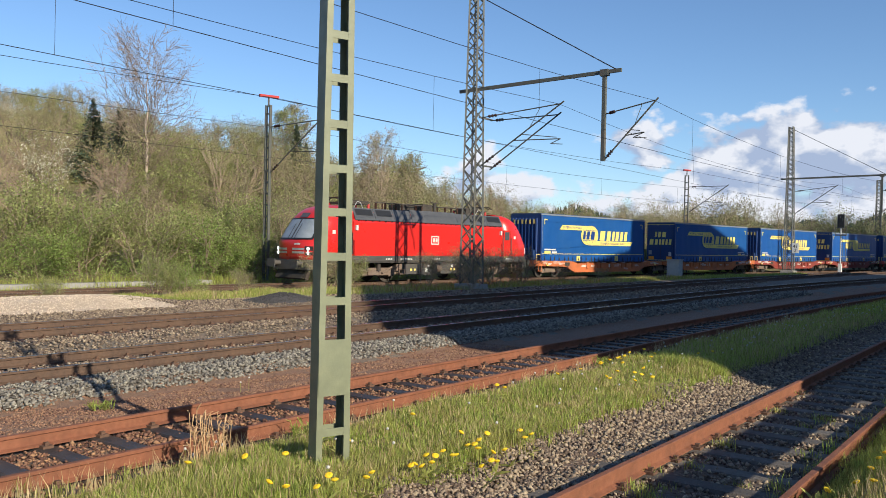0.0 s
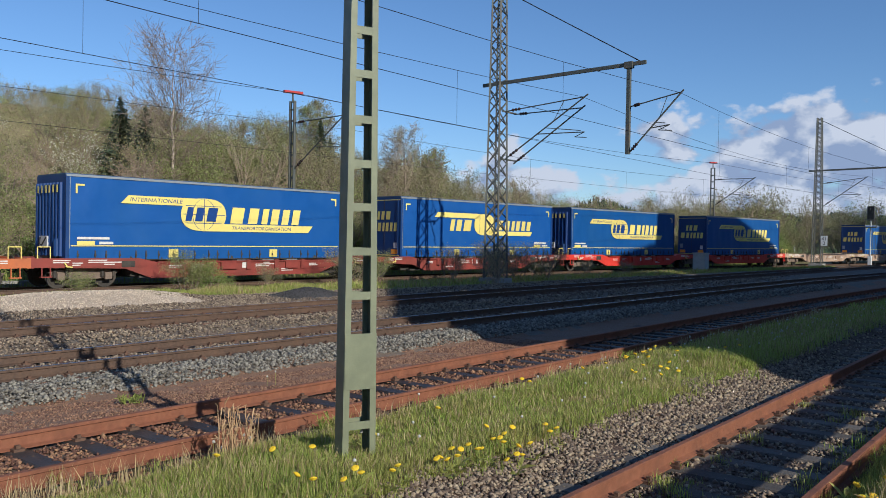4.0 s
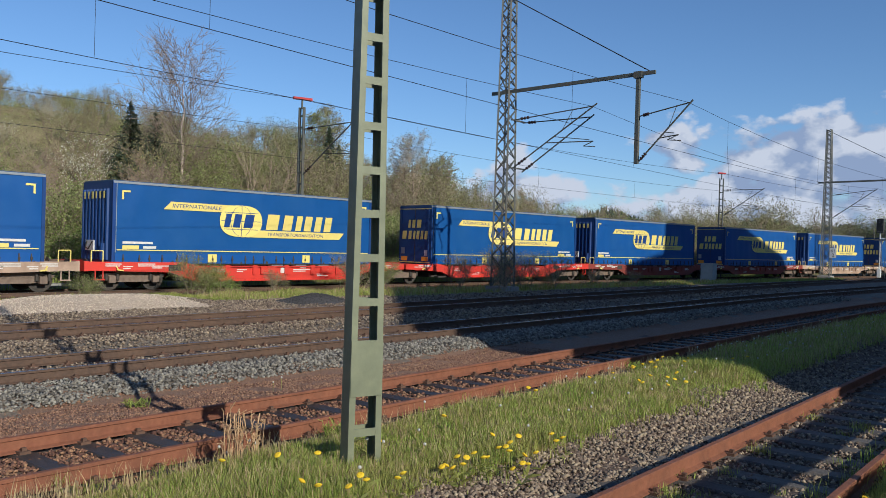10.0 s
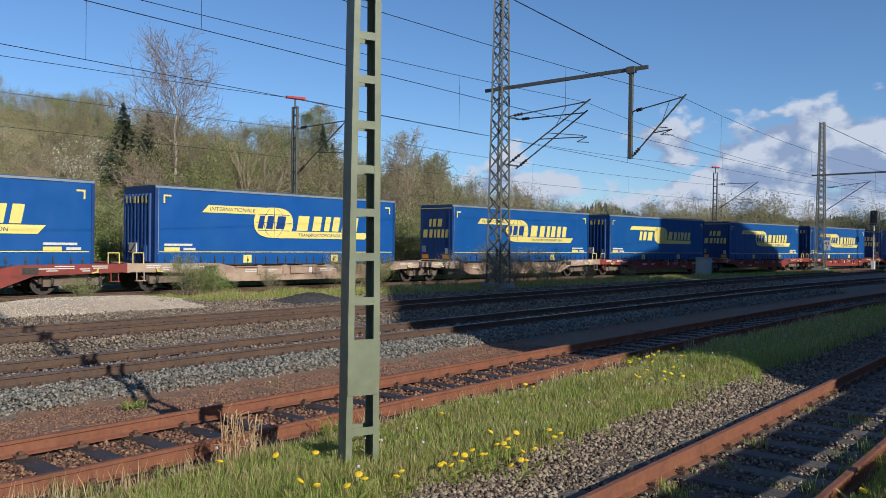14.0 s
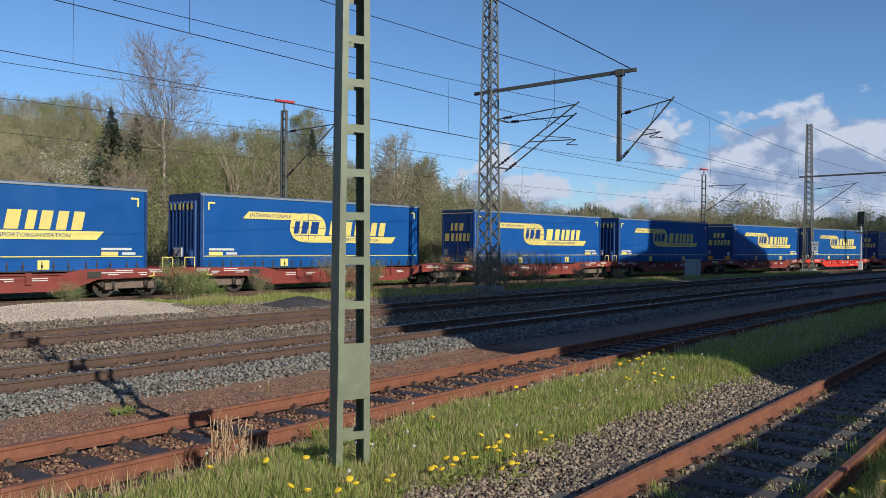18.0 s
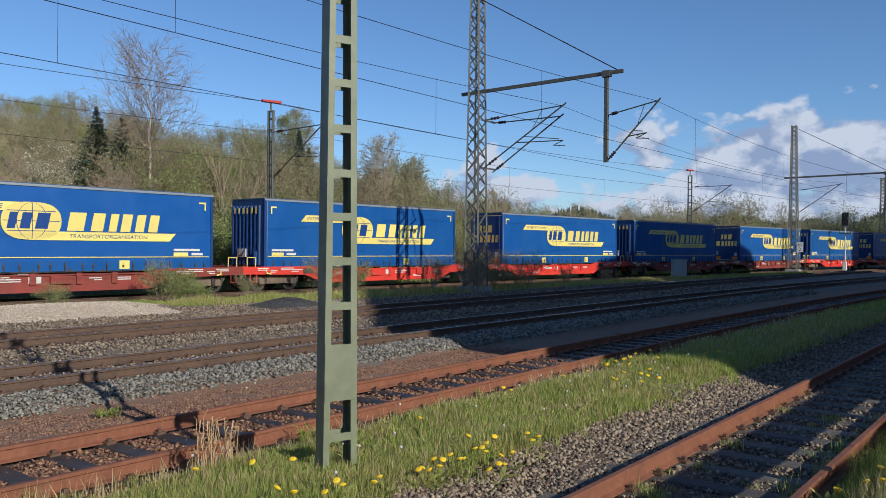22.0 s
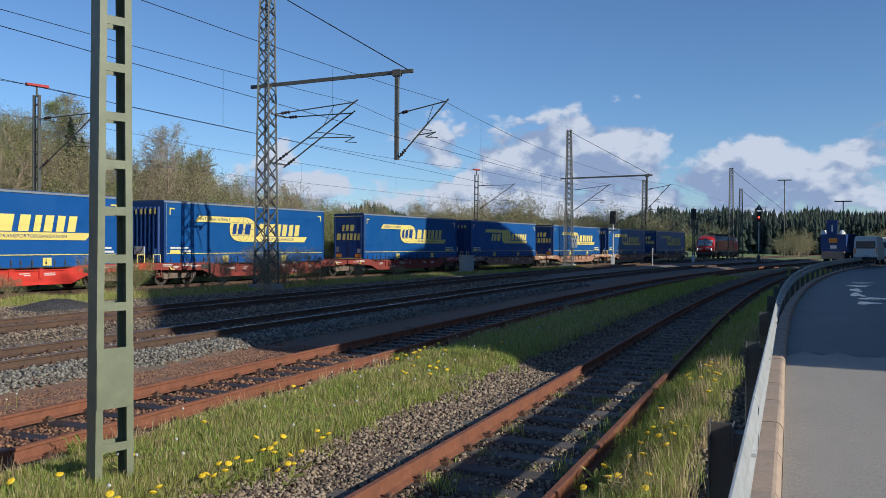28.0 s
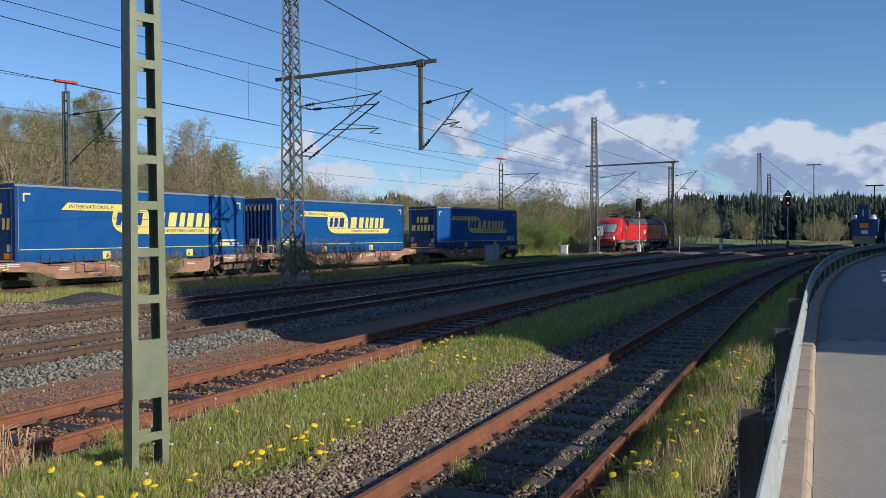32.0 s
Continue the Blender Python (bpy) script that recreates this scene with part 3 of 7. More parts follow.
def make_track(i, rail_mat, shine, sleeper_mat, sleeper_size, gap, label):
    tr = thing("railway_track_%d" % (i + 1), label, "railway track", kind="structure")
    w, h, length = sleeper_size
    far = 640 if i == 4 else 330
    back = -640 if i == 4 else -120
    line = track_line(i, back, -10, 10) + track_line(i, -8, 120, 1.5) + track_line(i, 124, far, 8)
    for side in (-1, 1):
        off = [(x + side * 0.7535 * math.cos(a), y - side * 0.7535 * math.sin(a), z, a) for x, y, z, a in line]
        r = part("rail", sweep(off, RAIL), rail_mat, tr)
        if shine:
            part("running_surface", sweep([(x, y, z + 0.002, a) for x, y, z, a in off], [(-0.026, -0.002), (0.026, -0.002), (0.026, 0.001), (-0.026, 0.001)]), "rail_shine", r, "worn bright strip on the railhead")
    # sleepers, one object each where near, joined further off
    mb = MB()
    mb.loft([[(-length / 2, -w / 2, 0), (length / 2, -w / 2, 0), (length / 2, w / 2, 0), (-length / 2, w / 2, 0)],
             [(-length / 2, -w / 2, h * 0.8), (length / 2, -w / 2, h * 0.8), (length / 2, w / 2, h * 0.8), (-length / 2, w / 2, h * 0.8)],
             [(-length / 2 + 0.02, -w / 2 + 0.02, h), (length / 2 - 0.02, -w / 2 + 0.02, h), (length / 2 - 0.02, w / 2 - 0.02, h), (-length / 2 + 0.02, w / 2 - 0.02, h)]])
    first = None
    clips = MB()
    rest = MB()
    rng = random.Random(40 + i)
    y = -6.0
    count = 0
    while y < 150:
        x = float(TRACK_X[i](y))
        a = math.atan(float(TRACK_X[i](y + 0.5) - TRACK_X[i](y - 0.5)))
        z = TRACK_Z[i] - 0.172 - h + rng.uniform(-0.012, 0.0)
        if count < 150:
            m = pose(x + rng.uniform(-0.03, 0.03), y, z, 0, 0, -math.degrees(a) + rng.uniform(-0.7, 0.7))
            if first is None:
                first = part("sleeper", mb, sleeper_mat, tr)
                first.matrix_basis = m
            else:
                o = first.copy()
                scene.collection.objects.link(o)
                o.matrix_basis = m
        else:
            rest.box(x - length / 2, x + length / 2, y - w / 2, y + w / 2, z, z + h)
        if y < 60:
            for side in (-1, 1):
                for e in (-1, 1):
                    cx = x + side * 0.7535 + e * 0.095
                    clips.box(cx - 0.05, cx + 0.05, y - 0.06, y + 0.06, z + h - 0.004, z + h + 0.03)
                    clips.box(cx - 0.022, cx + 0.022, y - 0.024, y + 0.024, z + h + 0.026, z + h + 0.065)
        y += gap
        count += 1
    tagged(part("rail_fastenings", clips, "clip_rust", tr, "dark rusty clips and bolts"), kind="stuff")
    tagged(part("far_sleepers", rest, sleeper_mat, tr), kind="stuff")
    return tr


make_track(0, "rust_rail", False, "old_sleeper", (0.26, 0.15, 2.5), 0.66, "rusty little-used railway track on dark wooden sleepers")
make_track(1, "rust_rail", False, "tarred_sleeper", (0.25, 0.10, 2.5), 0.66, "rusty brown siding track on dark sleepers")
make_track(2, "used_rail", True, "steel_sleeper", (0.26, 0.12, 2.5), 0.62, "main railway track with bright worn railheads in grey ballast")
make_track(3, "used_rail", True, "steel_sleeper", (0.26, 0.12, 2.5), 0.62, "railway track with brown rails in grey ballast")
make_track(4, "used_rail", True, "concrete_sleeper", (0.26, 0.12, 2.5), 0.62, "curving railway track that carries the freight train")

# ---- the freight train ----
LEN = 13.40          # trailer


def slant_bar(y, w, z, height, slant):
    """Corners of the plain slanted bar that stands for one sign."""
    b = y + w * 0.74
    return [(y, z), (b, z), (b + slant, z + height), (y + slant, z + height)]


def block_letters(mb, x, y, z, widths, height, slant, gap):
    """Plain slanted bars on the near side in place of a name; y runs along the side."""
    for w in widths:
        mb.add([(x, a, b) for a, b in slant_bar(y, w, z, height, slant)], [(0, 1, 2, 3)])
        y += w + gap
    return y


def text_part(name, words, size, at, parent, material, shear=0.15, width=1.0):
    """Flat writing on the near side of a vehicle: reads along +y, seen from +x."""
    cu = bpy.data.curves.new(name, "FONT")
    cu.body, cu.size, cu.shear, cu.fill_mode = words, size, shear, "FRONT"
    tmp = bpy.data.objects.new(name, cu)
    scene.collection.objects.link(tmp)
    dg = bpy.context.evaluated_depsgraph_get()
    me = bpy.data.meshes.new_from_object(tmp.evaluated_get(dg))
    bpy.data.objects.remove(tmp)
    w = max(v.co.x for v in me.vertices) or 1
    k = width / w
    for v in me.vertices:
        v.co = (at[0], at[1] + v.co.x * k, at[2] + v.co.y)
    me.materials.clear()
    me.materials.append(MATS[material])
    ob = new(name, me)
    ob.parent = parent
    return ob


def wheel(name, parent, x, y, z, r, w, rim=0.58):
    mb = MB()
    prof = [(r * 0.72, -w / 2), (r * 0.94, -w / 2), (r, -w / 2 + 0.04), (r, w / 2 - 0.04), (r * 0.94, w / 2), (r * 0.72, w / 2)]
    n = 20
    rings = [[(x + b, y + a * math.cos(2 * math.pi * k / n), z + a * math.sin(2 * math.pi * k / n)) for k in range(n)] for a, b in prof]
    mb.loft(rings, caps=False)
    ty = part("tyre", mb, "rubber", parent, smooth=False)
    rm = MB().loft([[(x + b, y + a * r * math.cos(2 * math.pi * k / n), z + a * r * math.sin(2 * math.pi * k / n)) for k in range(n)]
                    for a, b in ((0.73, w / 2 - 0.02), (0.62, w / 2 - 0.05), (0.56, w / 2 - 0.13), (0.28, w / 2 - 0.12), (0.22, w / 2 - 0.02), (0.05, w / 2 - 0.01))])
    part("rim", rm, "wheel_rim", ty)
    return ty


def make_trailer(front_left, ball_logo, label):
    """A curtain-sided semi-trailer, along +y from its leading end; its near side looks to +x."""
    t = thing("semi_trailer", label, "semi trailer", "trailers on the train")
    z0, z1, hw = 1.10, 4.20, 1.275
    x = hw
    # curtain with slight sag between the posts
    mb = MB()
    cols, rows = 44, 5
    grid = []
    for r in range(rows + 1):
        zz = z0 + 0.34 + (z1 - z0 - 0.34) * r / rows
        for c in range(cols + 1):
            yy = 0.12 + (LEN - 0.24) * c / cols
            sag = 0.012 * math.sin(c * 1.9 + r * 0.7) * math.sin(math.pi * r / rows) + 0.008 * math.sin(c * 0.63)
            grid.append((x + sag - 0.02, yy, zz))
    f = [(r * (cols + 1) + c, r * (cols + 1) + c + 1, (r + 1) * (cols + 1) + c + 1, (r + 1) * (cols + 1) + c) for r in range(rows) for c in range(cols)]
    part("near_curtain", MB().add(grid, f), "tarp_blue", t, "blue side curtain", smooth=True)
    part("far_curtain", MB().box(-hw, -hw + 0.03, 0.05, LEN - 0.05, z0 + 0.1, z1), "tarp_blue", t)
    # skirt with strap ends below the curtain
    sk = MB()
    n = 60
    pts = []
    for r in range(3):
        for c in range(n + 1):
            wav = (0.018 * math.sin(c * 2.1) + 0.012 * math.sin(c * 0.9 + 1)) * (2 - r) / 2
            pts.append((x + 0.004 + wav, 0.13 + (LEN - 0.26) * c / n, z0 - 0.02 + 0.37 * r / 2))
    sk.add(pts, [(r * (n + 1) + c, r * (n + 1) + c + 1, (r + 1) * (n + 1) + c + 1, (r + 1) * (n + 1) + c) for r in range(2) for c in range(n)])
    part("curtain_skirt", sk, "tarp_blue", t, smooth=True)

    k = 24
    strap = None
    for c in range(k):
        yy = 0.45 + (LEN - 0.9) * c / (k - 1) + (0.12 if c % 3 == 1 else 0)
        if strap is None:
            s_ = MB().box(x + 0.006, x + 0.03, -0.02, 0.02, z0 - 0.03, z0 + 0.32).box(x + 0.01, x + 0.05, -0.035, 0.035, z0 + 0.10, z0 + 0.20)
            strap = part("strap", s_, "under_black", t)
            strap.location.y = yy
        else:
            o = strap.copy()
            scene.collection.objects.link(o)
            o.location.y = yy
    part("yellow_line", MB().box(x + 0.002, x + 0.010, 0.2, LEN - 0.2, z0 + 0.48, z0 + 0.515), "logo_yellow", t)
    # roof and frame rails
    part("roof", MB().prism_y([(-hw, z1), (hw - 0.01, z1), (hw - 0.06, z1 + 0.09), (-hw + 0.06, z1 + 0.09)], 0.0, LEN), "roof_tarp", t)
    part("roof_rail", MB().box(x - 0.05, x + 0.012, 0.02, LEN - 0.02, z1 - 0.03, z1 + 0.055), "trim_grey", t, "grey aluminium roof rail")
    part("floor_frame", MB().box(-hw, x - 0.015, 0.06, LEN - 0.06, z0 - 0.06, z0 + 0.10), "under_black", t)
    for yy in (0.0, LEN - 0.12):
        part("corner_post", MB().box(x - 0.09, x + 0.008, yy, yy + 0.12, z0 - 0.02, z1 + 0.02), "door_blue", t)
    part("hem_band", MB().box(x + 0.001, x + 0.007, 0.14, 0.165, z0 + 0.4, z1 - 0.05), "trim_grey", t)
    for yy in (LEN * 0.31, LEN * 0.68):
        part("reflector_plate", MB().box(x + 0.012, x + 0.03, yy, yy + 0.42, z0 + 0.03, z0 + 0.37, 0.0), "logo_yellow", t, "square yellow reflector plate")
    # corner marks
    for yy, sgn in ((0.36, 1), (LEN - 0.36, -1)):
        a, b = sorted((yy, yy + sgn * 0.34))
        c, d = sorted((yy, yy + sgn * 0.07))
        part("corner_mark", MB().box(x + 0.003, x + 0.010, a, b, z1 - 0.36, z1 - 0.29).box(x + 0.003, x + 0.010, c, d, z1 - 0.64, z1 - 0.36), "logo_yellow", t)
    # end walls
    def end(yy, out, front):
        # out: -1 the end looks to -y
        a, b = sorted((yy, yy - out * 0.06))
        if front:
            w = part("front_wall", MB().box(-hw, hw - 0.05, a, b, z0 - 0.05, z1 + 0.03), "door_blue", t, "ribbed dark blue front wall")
            for i in range(8):
                xx = -hw + 0.16 + i * 0.29
                part("rib", MB().tube((xx, yy + out * 0.02, z0 + 0.1), (xx, yy + out * 0.02, z1 - 0.25), 0.085, n=8), "door_blue", w)
            for i, ww in enumerate((0.12, 0.10, 0.16, 0.09, 0.13, 0.12)):
                xx = -0.95 + i * 0.33
                part("front_mark", MB().box(xx, xx + ww, *sorted((yy + out * 0.112, yy + out * 0.105)), z1 - 0.62, z1 - 0.34), "logo_yellow", w)
            part("connector_box", MB().box(-0.62, 0.05, *sorted((yy, yy + out * 0.16)), z0 + 0.45, z0 + 0.85, 0.0), "light_grey", w, "grey cable connector board")
            part("cable", MB().line([(-0.5, yy + out * 0.18, z0 + 0.8), (-0.4, yy + out * 0.26, z0 + 0.55), (-0.15, yy + out * 0.26, z0 + 0.5), (0.0, yy + out * 0.18, z0 + 0.8)], 0.025), "rubber", w)
            part("document_tube", MB().tube((0.75, yy + out * 0.1, z0 + 0.1), (0.75, yy + out * 0.1, z0 + 0.75), 0.12, n=10), "door_blue", w)
        else:
            w = part("rear_door", MB().box(-hw, hw - 0.05, a, b, z0 - 0.02, z1 + 0.03), "door_blue", t, "dark blue rear door with lock bars")
            p, r_ = sorted((yy + out * 0.004, yy + out * 0.012))
            for xx in (-1.12, 1.10):
                part("lock_bar", MB().tube((xx, yy + out * 0.03, z0 + 0.1), (xx, yy + out * 0.03, z1 - 0.1), 0.014, n=6), "door_blue", w)
            mb2 = MB()
            for zz, hgt, letters, gap in ((3.05, 0.44, (0.25, 0.32, 0.44), 0.06), (2.42, 0.46, (0.46, 0.33, 0.22, 0.29, 0.26, 0.30), 0.045)):
                tot = sum(letters) + gap * (len(letters) - 1)
                xx = -tot / 2
                for l_ in letters:
                    mb2.add([(a, yy + out * 0.014, b) for a, b in slant_bar(xx, l_, zz, hgt, 0.05)], [(0, 1, 2, 3)])
                    xx += l_ + gap
            part("door_marking", mb2, "logo_yellow", w, "yellow slanted bars")
            part("bottom_stripe", MB().box(-hw + 0.05, hw - 0.1, p, r_, z0 + 0.02, z0 + 0.07), "logo_yellow", w)
            part("seam", MB().box(-0.012, 0.012, p, r_, z0 + 0.1, z1 - 0.05), "under_black", w)
            for xx in (-1.1, 0.55):
                part("tail_panel", MB().box(xx, xx + 0.50, p, r_, z0 + 0.12, z0 + 0.36), "tail_red", w, "orange-red tail reflector")
            part("notice_plate", MB().box(0.75, 1.0, p, r_, z0 + 0.42, z0 + 0.72), "light_grey", w)
            part("notice_plate", MB().box(-1.1, -0.82, p, r_, z0 + 0.5, z0 + 0.85), "trim_grey", w)
            part("door_header", MB().box(-hw, hw - 0.05, p, r_, z1 - 0.13, z1 - 0.09), "logo_yellow", w)
    end(0.0, -1, front_left)
    end(LEN, 1, not front_left)
    # wheels
    wy = (0.58, 0.68, 0.78) if front_left else (0.22, 0.32, 0.42)
    for kf in wy:
        wheel("tyre", t, 1.05, LEN * kf, 0.86, 0.48, 0.34)
    for kf in wy[:3]:
        part("mudguard", MB().loft([[(0.85, LEN * kf + 0.56 * math.cos(a), 0.88 + 0.54 * math.sin(a)), (1.25, LEN * kf + 0.56 * math.cos(a), 0.88 + 0.54 * math.sin(a)),
                                     (1.25, LEN * kf + 0.54 * math.cos(a), 0.88 + 0.52 * math.sin(a)), (0.85, LEN * kf + 0.54 * math.cos(a), 0.88 + 0.52 * math.sin(a))] for a in np.linspace(0.25, 2.9, 8)]), "under_black", t)
    part("side_guard", MB().box(x - 0.10, x - 0.06, LEN * (0.30 if front_left else 0.5), LEN * (0.54 if front_left else 0.76), z0 - 0.22, z0 - 0.14), "trim_grey", t)
    # fleet lettering as plain bars near the end
    yy = 0.42 if front_left else LEN - 1.9
    part("fleet_marking", MB().box(x + 0.003, x + 0.008, yy, yy + 1.25, z0 + 0.74, z0 + 0.83).box(x + 0.003, x + 0.008, yy + 0.85, yy + 1.4, z0 + 0.56, z0 + 0.66), "stencil_white", t)
    part("fleet_plate", MB().box(x + 0.003, x + 0.009, yy, yy + 0.68, z0 + 0.53, z0 + 0.68), "logo_yellow", t)
    # the logo: bands, globe and plain blocks
    xx = x + 0.008
    cz, cy = 2.92, LEN * 0.43
    if not ball_logo:
        band = MB()
        zb = 3.26
        y0 = LEN * 0.157
        band.add([(xx, y0, zb), (xx, cy + 0.1, zb), (xx, cy + 0.1, zb + 0.32), (xx, y0 + 0.32, zb + 0.32)], [(0, 1, 2, 3)])
        zb2 = 2.23
        band.add([(xx, cy - 0.1, zb2), (xx, LEN * 0.844, zb2), (xx, LEN * 0.866, zb2 + 0.32), (xx, cy - 0.1, zb2 + 0.32)], [(0, 1, 2, 3)])
        band_ob = part("logo_band", band, "logo_yellow", t, "yellow slanted bands")
        n = 40
        el = [(xx + 0.003, cy + 1.07 * math.copysign(abs(math.cos(a)) ** 0.72, math.cos(a)), cz + 0.68 * math.copysign(abs(math.sin(a)) ** 0.86, math.sin(a))) for a in np.linspace(0, 2 * math.pi, n, endpoint=False)]
        gl = part("logo_globe", MB().add(el, [tuple(range(n))]), "logo_yellow", t, "yellow globe emblem")
        grid_mb = MB()
        for kx in (0.02, 0.55):
            for sgn in ((1,) if kx < 0.1 else (-1, 1)):
                pts_ = [(xx + 0.007, cy + sgn * 0.98 * kx * math.cos(a), cz + 0.66 * math.sin(a)) for a in np.linspace(-math.pi / 2, math.pi / 2, 14)]
                for p, q in zip(pts_, pts_[1:]):
                    grid_mb.add([(p[0], p[1] - 0.012, p[2]), (p[0], p[1] + 0.012, p[2]), (q[0], q[1] + 0.012, q[2]), (q[0], q[1] - 0.012, q[2])], [(0, 1, 2, 3)])
        for zz in (cz - 0.36, cz + 0.36, cz):
            wdt = 1.0 * math.sqrt(max(0.05, 1 - ((zz - cz) / 0.7) ** 2))
            grid_mb.add([(xx + 0.007, cy - wdt, zz - 0.012), (xx + 0.007, cy + wdt, zz - 0.012), (xx + 0.007, cy + wdt, zz + 0.012), (xx + 0.007, cy - wdt, zz + 0.012)], [(0, 1, 2, 3)])
        part("globe_lines", grid_mb, "logo_blue", gl)
        b1 = MB()
        block_letters(b1, xx + 0.012, cy - 0.88, cz - 0.28, (0.38, 0.48, 0.62), 0.58, 0.12, 0.06)
        part("emblem_block", b1, "logo_blue", gl, "blue slanted bars")
        b2 = MB()
        block_letters(b2, xx + 0.004, cy + 1.27, cz - 0.33, (0.86, 0.66, 0.44, 0.56, 0.52, 0.56), 0.69, 0.13, 0.05)
        part("logo_lettering", b2, "logo_yellow", t, "yellow slanted bars")
        text_part("lettering", "INTERNATIONALE", 0.23, (xx + 0.006, y0 + 0.36, zb + 0.085), band_ob, "logo_blue", width=2.3)
        text_part("lettering", "TRANSPORTORGANISATION", 0.21, (xx + 0.006, cy + 1.35, zb2 + 0.085), band_ob, "logo_blue", width=3.2)
    else:
        n = 36
        cy = LEN * 0.505
        el = [(xx, cy + 0.92 * math.copysign(abs(math.cos(a)) ** 0.75, math.cos(a)), cz + 0.62 * math.copysign(abs(math.sin(a)) ** 0.8, math.sin(a))) for a in np.linspace(0, 2 * math.pi, n, endpoint=False)]
        gl = part("logo_globe", MB().add(el, [tuple(range(n))]), "logo_yellow", t, "yellow globe emblem")
        bm_ = MB()
        for dy in (-0.45, 0.0, 0.45):
            bm_.add([(xx + 0.004, cy + dy - 0.012, cz - 0.5), (xx + 0.004, cy + dy + 0.012, cz - 0.5), (xx + 0.004, cy + dy + 0.012, cz + 0.5), (xx + 0.004, cy + dy - 0.012, cz + 0.5)], [(0, 1, 2, 3)])
        part("globe_lines", bm_, "logo_blue", gl)
        band = MB()
        band.add([(xx, LEN * 0.19, cz + 0.34), (xx, cy - 0.6, cz + 0.34), (xx, cy - 0.35, cz + 0.62), (xx, LEN * 0.19 + 0.25, cz + 0.62)], [(0, 1, 2, 3)])
        band.add([(xx, cy + 0.35, cz - 0.62), (xx, LEN * 0.83, cz - 0.62), (xx, LEN * 0.845, cz - 0.36), (xx, cy + 0.6, cz - 0.36)], [(0, 1, 2, 3)])
        part("logo_band", band, "logo_yellow", t, "yellow slanted bands")
        b1 = MB()
        block_letters(b1, xx, cy - 3.0, cz - 0.40, (0.44, 0.56, 0.82), 0.64, 0.14, 0.06)
        part("logo_lettering", b1, "logo_yellow", t)
        b2 = MB()
        block_letters(b2, xx, cy + 1.05, cz - 0.30, (0.72, 0.56, 0.40, 0.48, 0.46, 0.50), 0.58, 0.12, 0.05)
        part("logo_lettering", b2, "logo_yellow", t)
    return t


def bogie(parent, y, material="bogie_brown", half=0.9, rw=0.46):
    b = part("bogie", MB().prism_x([(y - 1.35, 0.62), (y - 1.1, 0.40), (y - 0.5, 0.34), (y + 0.5, 0.34), (y + 1.1, 0.40), (y + 1.35, 0.62), (y + 0.6, 0.74), (y - 0.6, 0.74)], 0.92, 1.04)
             .prism_x([(y - 1.35, 0.62), (y - 1.1, 0.40), (y + 1.1, 0.40), (y + 1.35, 0.62), (y + 0.6, 0.74), (y - 0.6, 0.74)], -1.04, -0.92).box(-0.95, 0.95, y - 0.25, y + 0.25, 0.5, 0.72), material, parent)
    for dy in (-half, half):
        n = 20
        for sx in (-0.75, 0.75):
            w = MB().loft([[(sx + b_, y + dy + rw / 0.46 * a * math.cos(2 * math.pi * k / n), rw + rw / 0.46 * a * math.sin(2 * math.pi * k / n)) for k in range(n)]
                           for a, b_ in ((0.44, -0.07), (0.46, -0.03), (0.46, 0.06), (0.38, 0.065), (0.34, 0.03), (0.14, 0.03), (0.12, 0.09))])
            part("wheel", w, "under_black", b)
        part("axle_box", MB().box(1.02, 1.16, y + dy - 0.14, y + dy + 0.14, 0.32, 0.58, 0.02), material, b)
        for e in (-0.22, 0.22):
            part("spring", MB().tube((1.08, y + dy + e, 0.42), (1.08, y + dy + e, 0.68), 0.075, n=8), "under_black", b)
    return b


